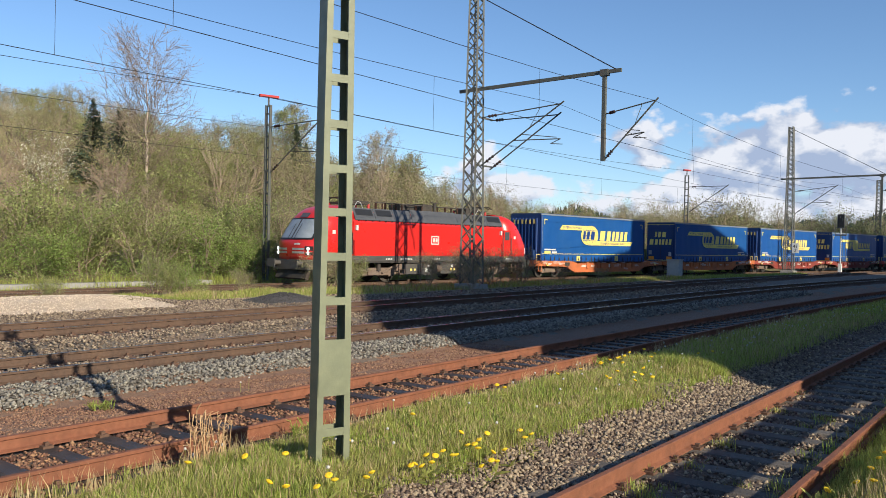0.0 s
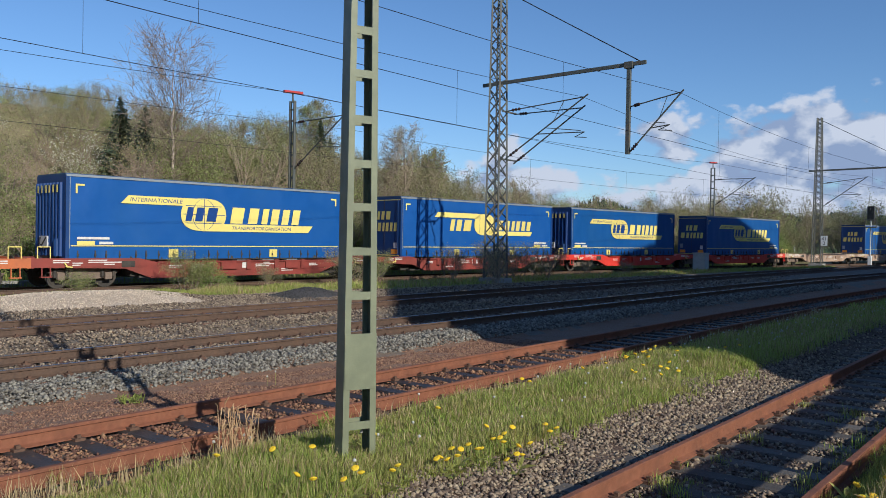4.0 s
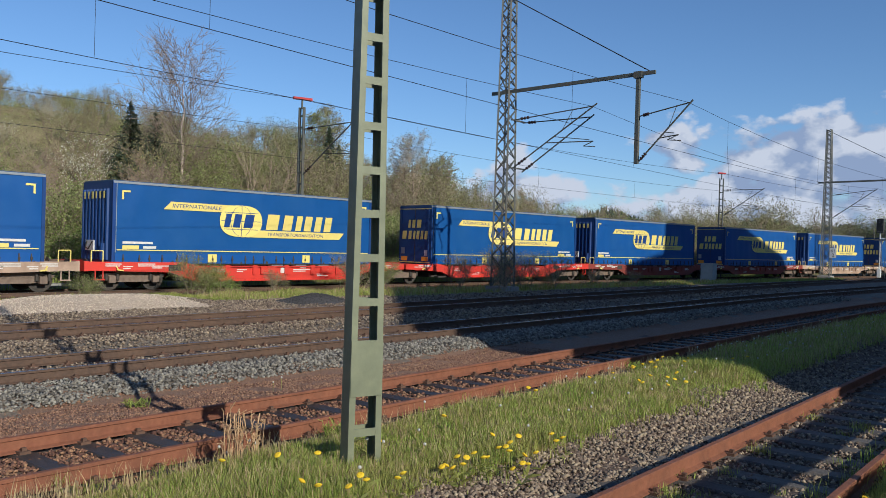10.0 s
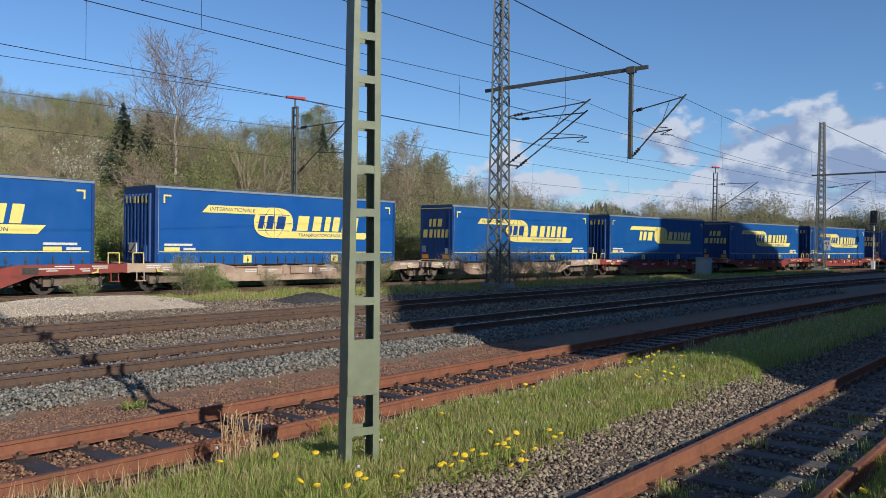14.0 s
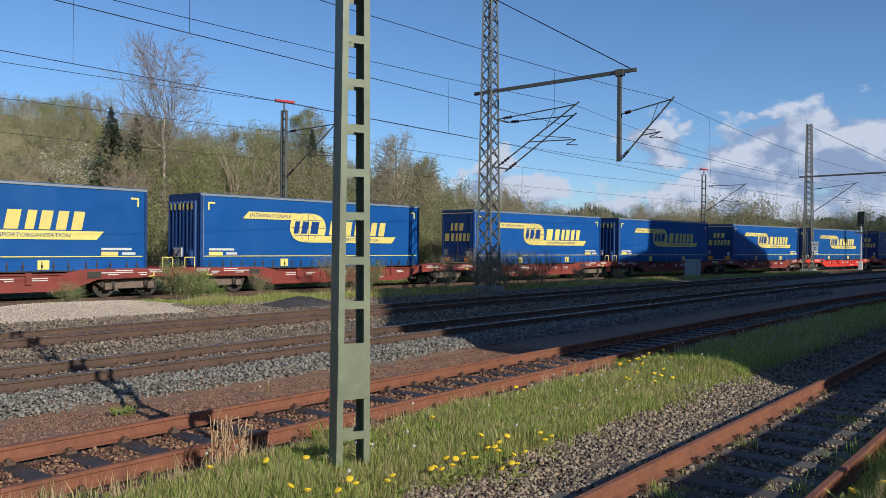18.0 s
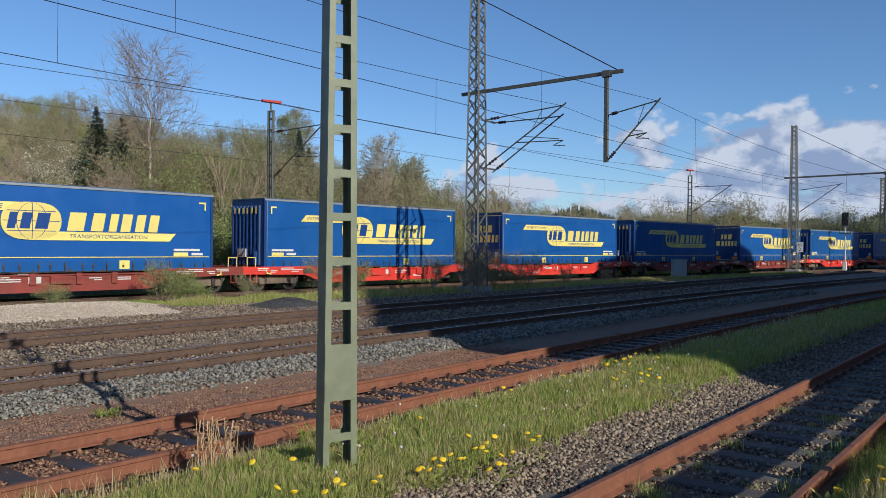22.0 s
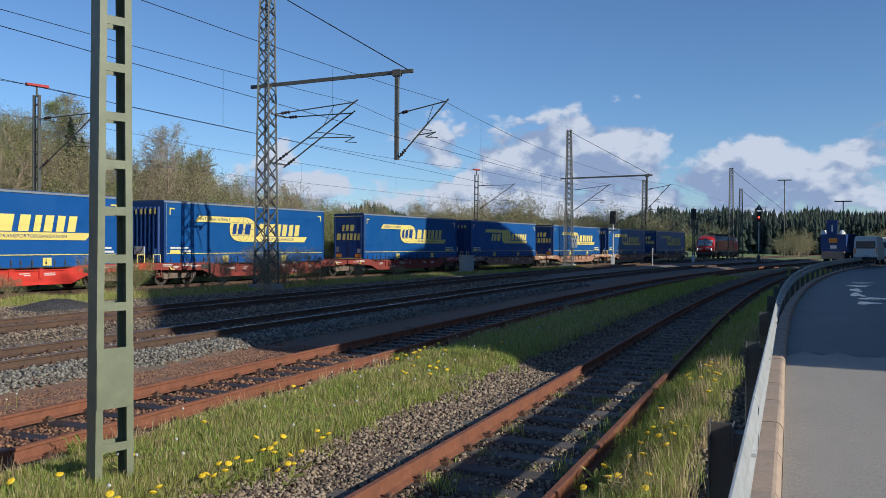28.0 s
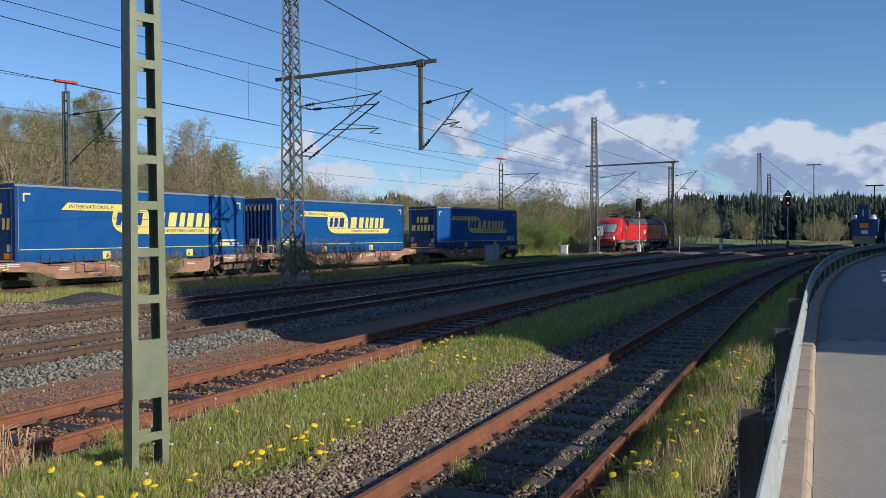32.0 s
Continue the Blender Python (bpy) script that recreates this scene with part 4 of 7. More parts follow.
def make_wagon(material, mirrored, label):
    """Half of an articulated pocket wagon, 16.87 m along +y; mirrored: its outer end is the far one."""
    w = thing("pocket_wagon", label, "freight wagon", "wagons of the train")
    W = 16.87
    Y = (lambda v: W - v) if mirrored else (lambda v: v)

    def prism(pts, x0, x1):
        p = [(Y(a), b) for a, b in pts]
        return MB().prism_x(p if not mirrored else p[::-1], x0, x1)

    side = [(0.15, 0.80), (3.55, 0.72), (4.55, 0.36), (13.2, 0.34), (14.1, 0.66), (16.77, 0.80), (16.77, 1.06), (14.4, 1.10), (13.6, 0.96), (4.9, 0.96), (4.1, 1.12), (0.15, 1.14)]
    for x0, x1, nm in ((1.22, 1.36, "near_sill"), (-1.36, -1.22, "far_sill")):
        s = part(nm, prism(side, x0, x1), material, w)
        if nm == "near_sill":
            # ribs, flanges and plates on the visible sill
            part("upper_flange", MB().box(1.34, 1.42, *sorted((Y(4.9), Y(13.6))), 0.93, 0.985), material, s)
            part("lower_flange", MB().box(1.30, 1.41, *sorted((Y(4.6), Y(13.1))), 0.33, 0.38), material, s)
            for yy in (6.0, 7.4, 9.1, 10.6, 12.1):
                part("stiffener", MB().box(1.35, 1.43, *sorted((Y(yy), Y(yy + 0.22))), 0.60, 1.02), material, s)
            part("lashing_box", MB().box(1.34, 1.45, *sorted((Y(7.8), Y(8.6))), 0.62, 0.92), material, s)
            part("lashing_box", MB().box(1.34, 1.45, *sorted((Y(11.2), Y(11.9))), 0.62, 0.92), material, s)
            marks = MB()
            rng = random.Random(5)
            for yy, zz in ((0.8, 0.96), (2.1, 0.96), (5.4, 0.72), (6.6, 0.72), (9.6, 0.72), (10.0, 0.80), (12.6, 0.72), (14.9, 0.92), (1.5, 0.86), (2.7, 0.88), (11.0, 0.50), (15.5, 0.90)):
                for r_ in range(2):
                    marks.box(1.362, 1.366, *sorted((Y(yy), Y(yy + rng.uniform(0.3, 0.75)))), zz + r_ * 0.075, zz + r_ * 0.075 + 0.038)
            tagged(part("stencil_marking", marks, "stencil_white", s, "white stencilled lines"), kind="stuff")
            for yy in (1.2, 15.4):
                part("lever", MB().beam((1.40, Y(yy), 0.98), (1.46, Y(yy + 0.1), 0.80), 0.04).beam((1.44, Y(yy + 0.02), 0.84), (1.44, Y(yy + 0.28), 0.80), 0.05), "logo_yellow", s, "yellow release lever")
            part("ladder_step", MB().box(1.30, 1.44, *sorted((Y(0.35), Y(0.75))), 0.44, 0.48).box(1.36, 1.40, *sorted((Y(0.38), Y(0.42))), 0.44, 0.82).box(1.36, 1.40, *sorted((Y(0.68), Y(0.72))), 0.44, 0.82), material, s)
            part("mesh_panel", MB().box(1.362, 1.372, *sorted((Y(3.4), Y(3.95))), 0.78, 1.02), "under_black", s)
            part("logo_plate", MB().box(1.362, 1.37, *sorted((Y(8.9), Y(9.35))), 0.66, 0.9), "stencil_white", s, "small white square emblem")
    part("deck_end", prism([(0.15, 0.82), (4.0, 0.82), (4.0, 1.10), (0.15, 1.10)], -1.22, 1.22), material, w)
    part("deck_inner", prism([(14.3, 0.82), (16.77, 0.82), (16.77, 1.05), (14.3, 1.05)], -1.22, 1.22), material, w)
    part("pocket_floor", prism([(4.2, 0.34), (14.2, 0.34), (14.2, 0.42), (4.2, 0.42)], -1.22, 1.22), "under_black", w)
    part("headstock", prism([(0.0, 0.78), (0.15, 0.78), (0.15, 1.16), (0.0, 1.16)], -1.36, 1.36), material, w)
    for sx in (-0.875, 0.875):
        b = part("buffer", MB().tube((sx, Y(0.02), 1.0), (sx, Y(-0.42), 1.0), 0.10, n=12), "under_black", w)
        part("buffer_plate", MB().tube((sx, Y(-0.42), 1.0), (sx, Y(-0.47), 1.0), 0.24, n=16), "under_black", b)
    part("coupling", MB().beam((0, Y(0.0), 0.95), (0, Y(-0.45), 0.88), 0.14), "under_black", w)
    part("hand_rail", MB().line([(1.25, Y(0.3), 1.12), (1.25, Y(0.3), 1.55), (1.25, Y(0.75), 1.55), (1.25, Y(0.75), 1.12)], 0.022), "logo_yellow", w, "yellow tubular hand rail")
    part("hitch", MB().box(-0.6, 0.6, *sorted((Y(1.2), Y(2.2))), 1.1, 1.22), "under_black", w)
    bogie(w, Y(2.1))
    if not mirrored:
        bogie(w, Y(16.87))
    part("brake_reservoir", MB().box(0.3, 1.1, *sorted((Y(3.9), Y(4.6))), 0.40, 0.72), "under_black", w)
    part("brake_cylinder", MB().box(-0.2, 0.9, *sorted((Y(14.0), Y(14.6))), 0.35, 0.62), "under_black", w)
    part("brake_hose", MB().line([(0.45, Y(0.0), 0.92), (0.48, Y(-0.2), 0.62), (0.4, Y(-0.4), 0.70)], 0.03), "rubber", w)
    return w


def make_loco(label, wide_front):
    """An electric locomotive, 18.98 m along +y from its leading end."""
    t = thing("electric_locomotive", label, "locomotive")
    L0 = 18.1
    hw = 1.49
    # cab shape: how far the front lies back and how wide it is, by height
    FZ = [1.16, 1.60, 2.08, 2.20, 2.75, 3.28, 3.55, 3.78, 3.92, 3.99]
    FB = [0.12, 0.06, 0.08, 0.16, 0.52, 0.90, 1.16, 1.52, 1.95, 2.55]
    FW = [1.49, 1.49, 1.49, 1.49, 1.485, 1.44, 1.36, 1.22, 1.03, 0.75]

    def front_y(z, x):
        w = float(np.interp(z, FZ, FW))
        return float(np.interp(z, FZ, FB)) + 0.48 * (abs(x) / w) ** 3.2

    def ring(y, zb, zs, zt, w, wt):
        return [(-w, y, zb), (w, y, zb), (w, y, zs), (wt, y, zt), (wt - 0.25, y, zt + 0.10), (-wt + 0.25, y, zt + 0.10), (-wt, y, zt), (-w, y, zs)]

    body = part("body", MB().loft([ring(2.9, 1.16, 3.12, 3.70, hw, 1.30), ring(L0 - 2.9, 1.16, 3.12, 3.70, hw, 1.30)]), "loco_red", t, "bright red body shell")
    zs_ = [1.16, 1.38, 1.60, 1.84, 2.08, 2.20, 2.48, 2.75, 3.02, 3.28, 3.42, 3.55, 3.67, 3.78, 3.85, 3.92, 3.96, 3.99]
    for sgn, y0 in ((1, 0.0), (-1, L0)):
        rings = []
        for z in zs_:
            w = float(np.interp(z, FZ, FW))
            row = [(-w, 3.0)] + [(w * math.sin(a), front_y(z, w * math.sin(a))) for a in np.linspace(-math.pi / 2, math.pi / 2, 17)] + [(w, 3.0)]
            rings.append([(x, y0 + sgn * y, z) for x, y in (row if sgn > 0 else row[::-1])])
        part("cab", MB().loft(rings), "loco_red", body, "rounded red cab shell", smooth=True)
    part("skirt", MB().prism_y([(-1.42, 1.04), (1.46, 1.04), (1.505, 1.14), (1.505, 1.42), (-1.505, 1.42), (-1.505, 1.16)], 0.45, L0 - 0.45), "loco_grey", t, "grey lower edge of the body")
    # slanted roof panels: grilles at both ends, plain sheets between
    cuts = [3.0, 4.45, 5.85, 7.2, 11.0, 12.35, 13.7, 15.2]
    for i, (a, b) in enumerate(zip(cuts, cuts[1:])):
        high = 0.05 if i == 3 else 0.0
        rp = part("roof_panel", MB().prism_y([(-1.33, 3.60), (1.33, 3.60), (1.40, 3.40), (1.50, 3.24), (1.525, 3.26), (1.44, 3.46), (1.20, 3.88 + high), (-1.20, 3.88 + high), (-1.42, 3.46)], a, b - 0.02), "loco_roof", t, "dark grey slanted roof panel")
        if i in (0, 1, 5, 6):
            part("vent_grille", MB().add([(1.438, a + 0.14, 3.50), (1.438, b - 0.16, 3.50), (1.262, b - 0.16, 3.81), (1.262, a + 0.14, 3.81)], [(0, 1, 2, 3)]), "black_paint", rp, "black air grille")
        nb = int((b - a) / 0.42)
        for j in range(nb):
            yj = a + (j + 0.5) * (b - a) / nb
            part("clip", MB().box(1.50, 1.545, yj - 0.03, yj + 0.03, 3.20, 3.27), "black_paint", rp)
    # pantographs and roof gear
    for yy, up in ((3.9, 1), (L0 - 4.3, -1)):
        p = part("pantograph", MB().beam((-0.5, yy - 0.9, 4.14), (0.5, yy - 0.9, 4.14), 0.09).beam((-0.5, yy + 0.9, 4.14), (0.5, yy + 0.9, 4.14), 0.09).beam((-0.5, yy - 0.9, 4.14), (-0.5, yy + 0.9, 4.14), 0.07).beam((0.5, yy - 0.9, 4.14), (0.5, yy + 0.9, 4.14), 0.07)
                 .beam((0, yy - up * 0.9, 4.17), (0, yy + up * 1.3, 4.28), 0.10).beam((0, yy + up * 1.3, 4.28), (0, yy - up * 0.9, 4.38), 0.06).beam((0.3, yy + up * 1.2, 4.26), (0.3, yy - up * 0.8, 4.36), 0.04), "under_black", t, "folded current collector")
        for e in (-0.95, -0.62):
            part("contact_strip", MB().line([(-0.98, yy + up * e, 4.28), (-0.72, yy + up * e, 4.42), (0.72, yy + up * e, 4.42), (0.98, yy + up * e, 4.28)], 0.03), "under_black", p)
        for dx in (-0.5, 0.5):
            for dy in (-0.9, 0.9):
                part("insulator", MB().tube((dx, yy + dy, 3.85), (dx, yy + dy, 4.14), 0.075, n=8), "red_cap", p)
        part("hose", MB().line([(0.8, yy - 0.4, 3.9), (0.85, yy - 0.2, 4.24), (0.7, yy + 0.15, 4.20), (0.75, yy + 0.3, 3.88)], 0.013), "light_grey", p, "pale roof cable")
        part("raising_cylinder", MB().tube((0.25, yy - 0.5, 4.20), (0.25, yy + 0.4, 4.24), 0.09, n=8), "under_black", p)
    gear = part("roof_equipment", MB().line([(0.45, 5.3, 4.27), (0.45, 7.4, 4.27), (0.45, 13.4, 4.24)], 0.035).line([(0.75, 6.6, 4.24), (0.75, 9.2, 4.24)], 0.03).box(-0.4, 0.5, 7.2, 8.3, 3.85, 4.24).box(-0.2, 0.8, 8.7, 9.5, 3.9, 4.34)
                .tube((0.6, 9.9, 3.9), (0.6, 9.9, 4.47), 0.09, n=8).beam((0.6, 9.6, 4.47), (0.6, 10.3, 4.42), 0.06).box(0.2, 0.9, 12.4, 12.9, 3.9, 4.24), "under_black", t, "dark roof conductors and switches")
    for yy in (5.4, 6.1, 6.9, 8.5, 9.8, 11.0, 12.1, 13.2):
        part("insulator", MB().tube((0.45, yy, 3.85), (0.45, yy, 4.26), 0.065, n=8), "insulator", gear)
        part("insulator", MB().tube((0.75, yy + 0.2, 3.85), (0.75, yy + 0.2, 4.20), 0.05, n=8), "insulator", gear)
    # cab fronts: windscreens, dark mask, headlights
    for sgn, y0 in ((1, 0.0), (-1, L0)):
        def Fy(z, x=0.0):
            return y0 + sgn * front_y(z, x)
        def plate(name, x0, x1, z0_, z1_, material, lift=0.02, parent=t, label_=""):
            nn = 12
            top = [(x0 + (x1 - x0) * i / nn, Fy(z1_, x0 + (x1 - x0) * i / nn) - sgn * lift, z1_) for i in range(nn + 1)]
            bot = [(x0 + (x1 - x0) * i / nn, Fy(z0_, x0 + (x1 - x0) * i / nn) - sgn * lift, z0_) for i in range(nn + 1)]
            m_ = MB().add(bot + top, [(i, i + 1, nn + 2 + i, nn + 1 + i) if sgn > 0 else (i + 1, i, nn + 1 + i, nn + 2 + i) for i in range(nn)])
            return part(name, m_, material, parent, label_)
        mask = plate("windscreen_mask", -1.30, 1.30, 2.19, 3.27, "black_paint", 0.03, t, "black frame round the windscreens")
        plate("windscreen", -1.21, -0.05, 2.27, 3.20, "windscreen_glass", 0.042, mask)
        plate("windscreen", 0.05, 1.21, 2.27, 3.20, "windscreen_glass", 0.042, mask)
        plate("wiper", 0.22, 0.27, 2.22, 2.98, "black_paint", 0.06, mask)
        plate("wiper", -0.27, -0.22, 2.22, 2.98, "black_paint", 0.06, mask)
        plate("brow_panel", -0.32, 0.32, 3.30, 3.54, "loco_roof", 0.03, t, "dark panel with the upper headlight")
        for sx in (-1, 1):
            for zb in (1.50, 1.67):
                plate("light_band", *sorted((sx * 0.20, sx * 0.98)), zb, zb + 0.10, "band_silver", 0.014, t)
            hl = plate("headlight_housing", *sorted((sx * 1.0, sx * 1.36)), 1.42, 1.86, "black_paint", 0.014, t)
            for zz in (1.53, 1.74):
                part("headlight", MB().tube((sx * 1.17, Fy(zz, 1.17) - sgn * 0.0, zz), (sx * 1.17, Fy(zz, 1.17) - sgn * 0.05, zz), 0.085, n=12), "lamp_white" if sgn > 0 else "light_grey", hl)
            bf = part("buffer", MB().tube((sx * 0.875, y0 + sgn * 0.3, 1.02), (sx * 0.875, y0 - sgn * 0.36, 1.02), 0.12, n=12), "loco_grey", t)
            part("buffer_plate", MB().box(sx * 0.875 - 0.30, sx * 0.875 + 0.30, *sorted((y0 - sgn * 0.36, y0 - sgn * 0.41)), 0.82, 1.22, 0.0), "loco_grey", bf)
        part("buffer_beam", MB().box(-1.35, 1.35, *sorted((y0 + sgn * 0.12, y0 + sgn * 0.5)), 0.70, 1.2, 0.05), "loco_grey", t)
        part("plough", MB().prism_x([(y0 + sgn * a, z) for a, z in ((0.25, 0.22), (0.1, 0.3), (0.3, 0.72), (0.5, 0.72))], -1.2, 1.2), "under_black", t)
        plate("fleet_marking", 0.35, 0.75, 1.93, 2.01, "stencil_white", 0.015, t)
        # side of the cab: door, window, hand rails
        yd = y0 + sgn * 2.05
        dr = part("cab_door", MB().box(1.485, 1.50, *sorted((yd, yd + sgn * 0.72)), 1.45, 3.02), "loco_red", t)
        part("door_window", MB().box(1.495, 1.506, *sorted((yd + sgn * 0.12, yd + sgn * 0.58)), 2.42, 2.92), "glass_dark", dr)
        for e in (-0.06, 0.78):
            part("grab_rail", MB().tube((1.54, yd + sgn * e, 1.5), (1.54, yd + sgn * e, 2.6), 0.018, n=6), "loco_grey", dr)
        part("cab_side_sign", MB().box(1.488, 1.50, *sorted((y0 + sgn * 1.52, y0 + sgn * 1.72)), 2.5, 2.68), "stencil_white", t)
        part("warning_triangle", MB().add([(1.40, y0 + sgn * 2.9, 3.40), (1.40, y0 + sgn * 3.16, 3.40), (1.34, y0 + sgn * 3.03, 3.60)], [(0, 1, 2)] if sgn > 0 else [(0, 2, 1)]), "logo_yellow", t)
        part("side_lamp", MB().box(1.485, 1.58, *sorted((y0 + sgn * 3.02, y0 + sgn * 3.16)), 2.72, 2.98), "light_grey", t)
        part("door_seam", MB().box(1.488, 1.503, *sorted((yd - sgn * 0.02, yd)), 1.45, 3.02).box(1.488, 1.503, *sorted((yd + sgn * 0.72, yd + sgn * 0.74)), 1.45, 3.02), "black_paint", dr)
        part("yellow_sill", MB().box(1.488, 1.515, *sorted((yd + sgn * 0.1, yd + sgn * 0.62)), 1.36, 1.40), "logo_yellow", t)
    # emblem and lettering as plain shapes
    em = part("emblem", MB().box(1.488, 1.498, 8.73, 9.37, 2.06, 2.54, 0.0), "stencil_white", t, "white framed emblem")
    part("emblem_field", MB().box(1.496, 1.502, 8.79, 9.31, 2.12, 2.48), "loco_red", em)
    part("emblem_block", MB().box(1.500, 1.506, 8.87, 9.03, 2.19, 2.41).box(1.500, 1.506, 9.08, 9.24, 2.19, 2.41), "stencil_white", em)
    lt = MB()
    rng = random.Random(9)
    for a in (1.6, 5.2, 6.3, 8.8, 11.3, 13.1, 15.6):
        b = a
        for _ in range(rng.randint(3, 6)):
            wd = rng.uniform(0.06, 0.16)
            lt.box(1.508, 1.512, b, b + wd, 1.22, 1.29)
            b += wd + 0.05
    tagged(part("stencil_marking", lt, "stencil_white", t), kind="stuff")
    # bogies and equipment under the floor
    for yy in (4.5, L0 - 4.5):
        b = bogie(t, yy, "bogie_brown", 1.4, 0.62)
        part("bogie_frame", MB().prism_x([(yy - 2.1, 0.55), (yy - 1.6, 0.38), (yy + 1.6, 0.38), (yy + 2.1, 0.55), (yy + 2.1, 0.78), (yy - 2.1, 0.78)], 1.05, 1.18), "bogie_brown", b)
        for e in (-0.45, 0.45):
            part("coil_spring", MB().tube((1.22, yy + e, 0.62), (1.22, yy + e, 1.0), 0.12, n=10), "under_black", b)
        part("damper", MB().tube((1.25, yy + 0.7, 0.5), (1.25, yy + 1.5, 0.85), 0.05, n=8), "bogie_brown", b)
        part("traction_link", MB().tube((1.24, yy - 1.5, 0.58), (1.24, yy - 0.3, 0.66), 0.07, n=8).box(1.12, 1.30, yy - 0.35, yy + 0.35, 0.40, 0.60, 0.02), "bogie_brown", b)
        for e in (-1.9, 1.9):
            part("sand_box", MB().box(1.05, 1.34, yy + e - 0.22, yy + e + 0.22, 0.62, 0.98, 0.03), "bogie_brown", b)
            part("sand_pipe", MB().tube((1.1, yy + e, 0.62), (0.85, yy + e * 0.88, 0.15), 0.03, n=6), "under_black", b)
    for a, b, z_ in ((6.6, 8.0, 0.42), (8.1, 8.9, 0.35), (9.7, 11.2, 0.42)):
        part("equipment_case", MB().box(0.4, 1.36, a, b, z_, 1.0, 0.03), "loco_grey", t)
    for a, b, c, d, mt in ((8.4, 8.6, 0.55, 0.75, "stencil_white"), (7.2, 7.35, 0.6, 0.72, "logo_yellow"), (7.5, 7.65, 0.6, 0.72, "logo_yellow"), (10.5, 10.65, 0.6, 0.73, "logo_yellow"), (10.8, 10.95, 0.6, 0.73, "logo_yellow"), (10.62, 10.76, 0.78, 0.92, "stencil_white"), (8.6, 8.8, 0.82, 0.9, "stencil_white")):
        part("case_label", MB().box(1.365, 1.372, a, b, c, d), mt, t)
    part("compressor", MB().tube((1.2, 9.15, 0.72), (1.2, 9.75, 0.72), 0.22, n=12).tube((1.3, 9.0, 0.82), (1.3, 9.9, 0.82), 0.06, n=8), "bogie_brown", t)
    for yy in (1.6, L0 - 1.6, 6.5, 11.6):
        part("foot_step", MB().box(1.2, 1.46, yy - 0.22, yy + 0.22, 0.42, 0.46).box(1.40, 1.44, yy - 0.22, yy - 0.18, 0.42, 0.95).box(1.40, 1.44, yy + 0.18, yy + 0.22, 0.42, 0.95).box(1.2, 1.46, yy - 0.22, yy + 0.22, 0.68, 0.71), "bogie_brown", t)
    return t

# ---- the train put together: places along the train, measured behind the leading end's first place ----
TRAIN = []          # (object, offset u, length)
loco = make_loco("bright red electric freight locomotive with grey roof panels", True)
TRAIN.append((loco, 7.5, 18.1))
SLOTS = [27.35 + 33.74 * k for k in range(3)]                   # first of each pair, ahead of the empty place
SLOTS += [128.35]                                               # this wagon's first place is empty
SLOTS += [162.31 + 33.74 * k for k in range(12)]
# how far each trailer stands from its usual place
SHIFT = {1: -0.22, 3: 0.33, 4: -0.1, 5: -0.4, 6: 0.08, 7: 0.2, 8: 0.12, 10: -0.2, 11: 0.15, 12: 0.25, 13: 0.18, 14: 0.3, 16: 0.05, 17: 0.1, 19: -0.1, 20: 0.26, 25: -0.2, 28: 0.12, 21: 0.14, 22: 0.1, 23: 0.1, 29: -0.14}
WAGON_MAT = ["wagon_orange", "wagon_dark", "wagon_bright", "wagon_cream", "wagon_bright", "wagon_dark", "wagon_cream", "wagon_dark", "wagon_dark", "wagon_dark",
             "wagon_bright", "wagon_dark", "wagon_bright", "wagon_dark", "wagon_rust", "wagon_rust"]
WAGON_WORD = {"wagon_orange": "faded orange", "wagon_dark": "dull dark red", "wagon_bright": "bright red", "wagon_cream": "dirty cream", "wagon_rust": "rust-brown"}
BALL = {4, 14, 28}
tr_front = make_trailer(True, False, "blue curtain-sided semi-trailer with yellow logo, ribbed front wall leading")
tr_rear = make_trailer(False, False, "blue curtain-sided semi-trailer with yellow logo, rear doors leading")
tr_front_ball = make_trailer(True, True, "blue curtain-sided semi-trailer with plain yellow globe logo, front wall leading")
tr_rear_ball = make_trailer(False, True, "blue curtain-sided semi-trailer with plain yellow globe logo, rear doors leading")
stock = {}
used = set()


def take(ob):
    """The first asked for is the original, the later ones are copies."""
    if ob.name in used:
        return copy_thing(ob, Matrix())
    used.add(ob.name)
    return ob


number = 0
for k, u in enumerate(SLOTS):
    m_ = WAGON_MAT[k]
    for mirrored in (False, True):
        if (m_, mirrored) not in stock:
            stock[m_, mirrored] = make_wagon(m_, mirrored, WAGON_WORD[m_] + " articulated pocket wagon unit with low side sills")
        TRAIN.append((take(stock[m_, mirrored]), u - 0.95 + (16.87 if mirrored else 0.0), 16.87))
    for second in (False, True):
        if k == 3 and not second:
            continue
        number += 1
        ball = number in BALL
        src = (tr_rear_ball if ball else tr_rear) if second else (tr_front_ball if ball else tr_front)
        TRAIN.append((take(src), u + (17.93 if second else 0.0) + SHIFT.get(number, 0.0), LEN))
banker = make_loco("red electric banking locomotive following behind the train", False)

RUN_T = list(range(33))
RUN_D = [16.6446 * t_ + 0.0095549 * t_ ** 2 - 0.00133815 * t_ ** 3 + 0.0000154655 * t_ ** 4 for t_ in RUN_T]
BANK_T = [0, 8, 16, 22, 26, 28, 30, 32]
BANK_S = [575.0, 443.0, 315.0, 220.0, 158.0, 126.0, 97.0, 73.5]


def rail_pose(s, length):
    """Pose of a vehicle whose leading end stands at s."""
    xa, ya, _ = on5(s + length * 0.12)
    xb, yb, _ = on5(s + length * 0.88)
    h = math.atan2(xb - xa, yb - ya)
    xm, ym = (xa + xb) / 2, (ya + yb) / 2
    return pose(xm - math.sin(h) * length / 2, ym - math.cos(h) * length / 2, TRACK_Z[4], 0, 0, -math.degrees(h))


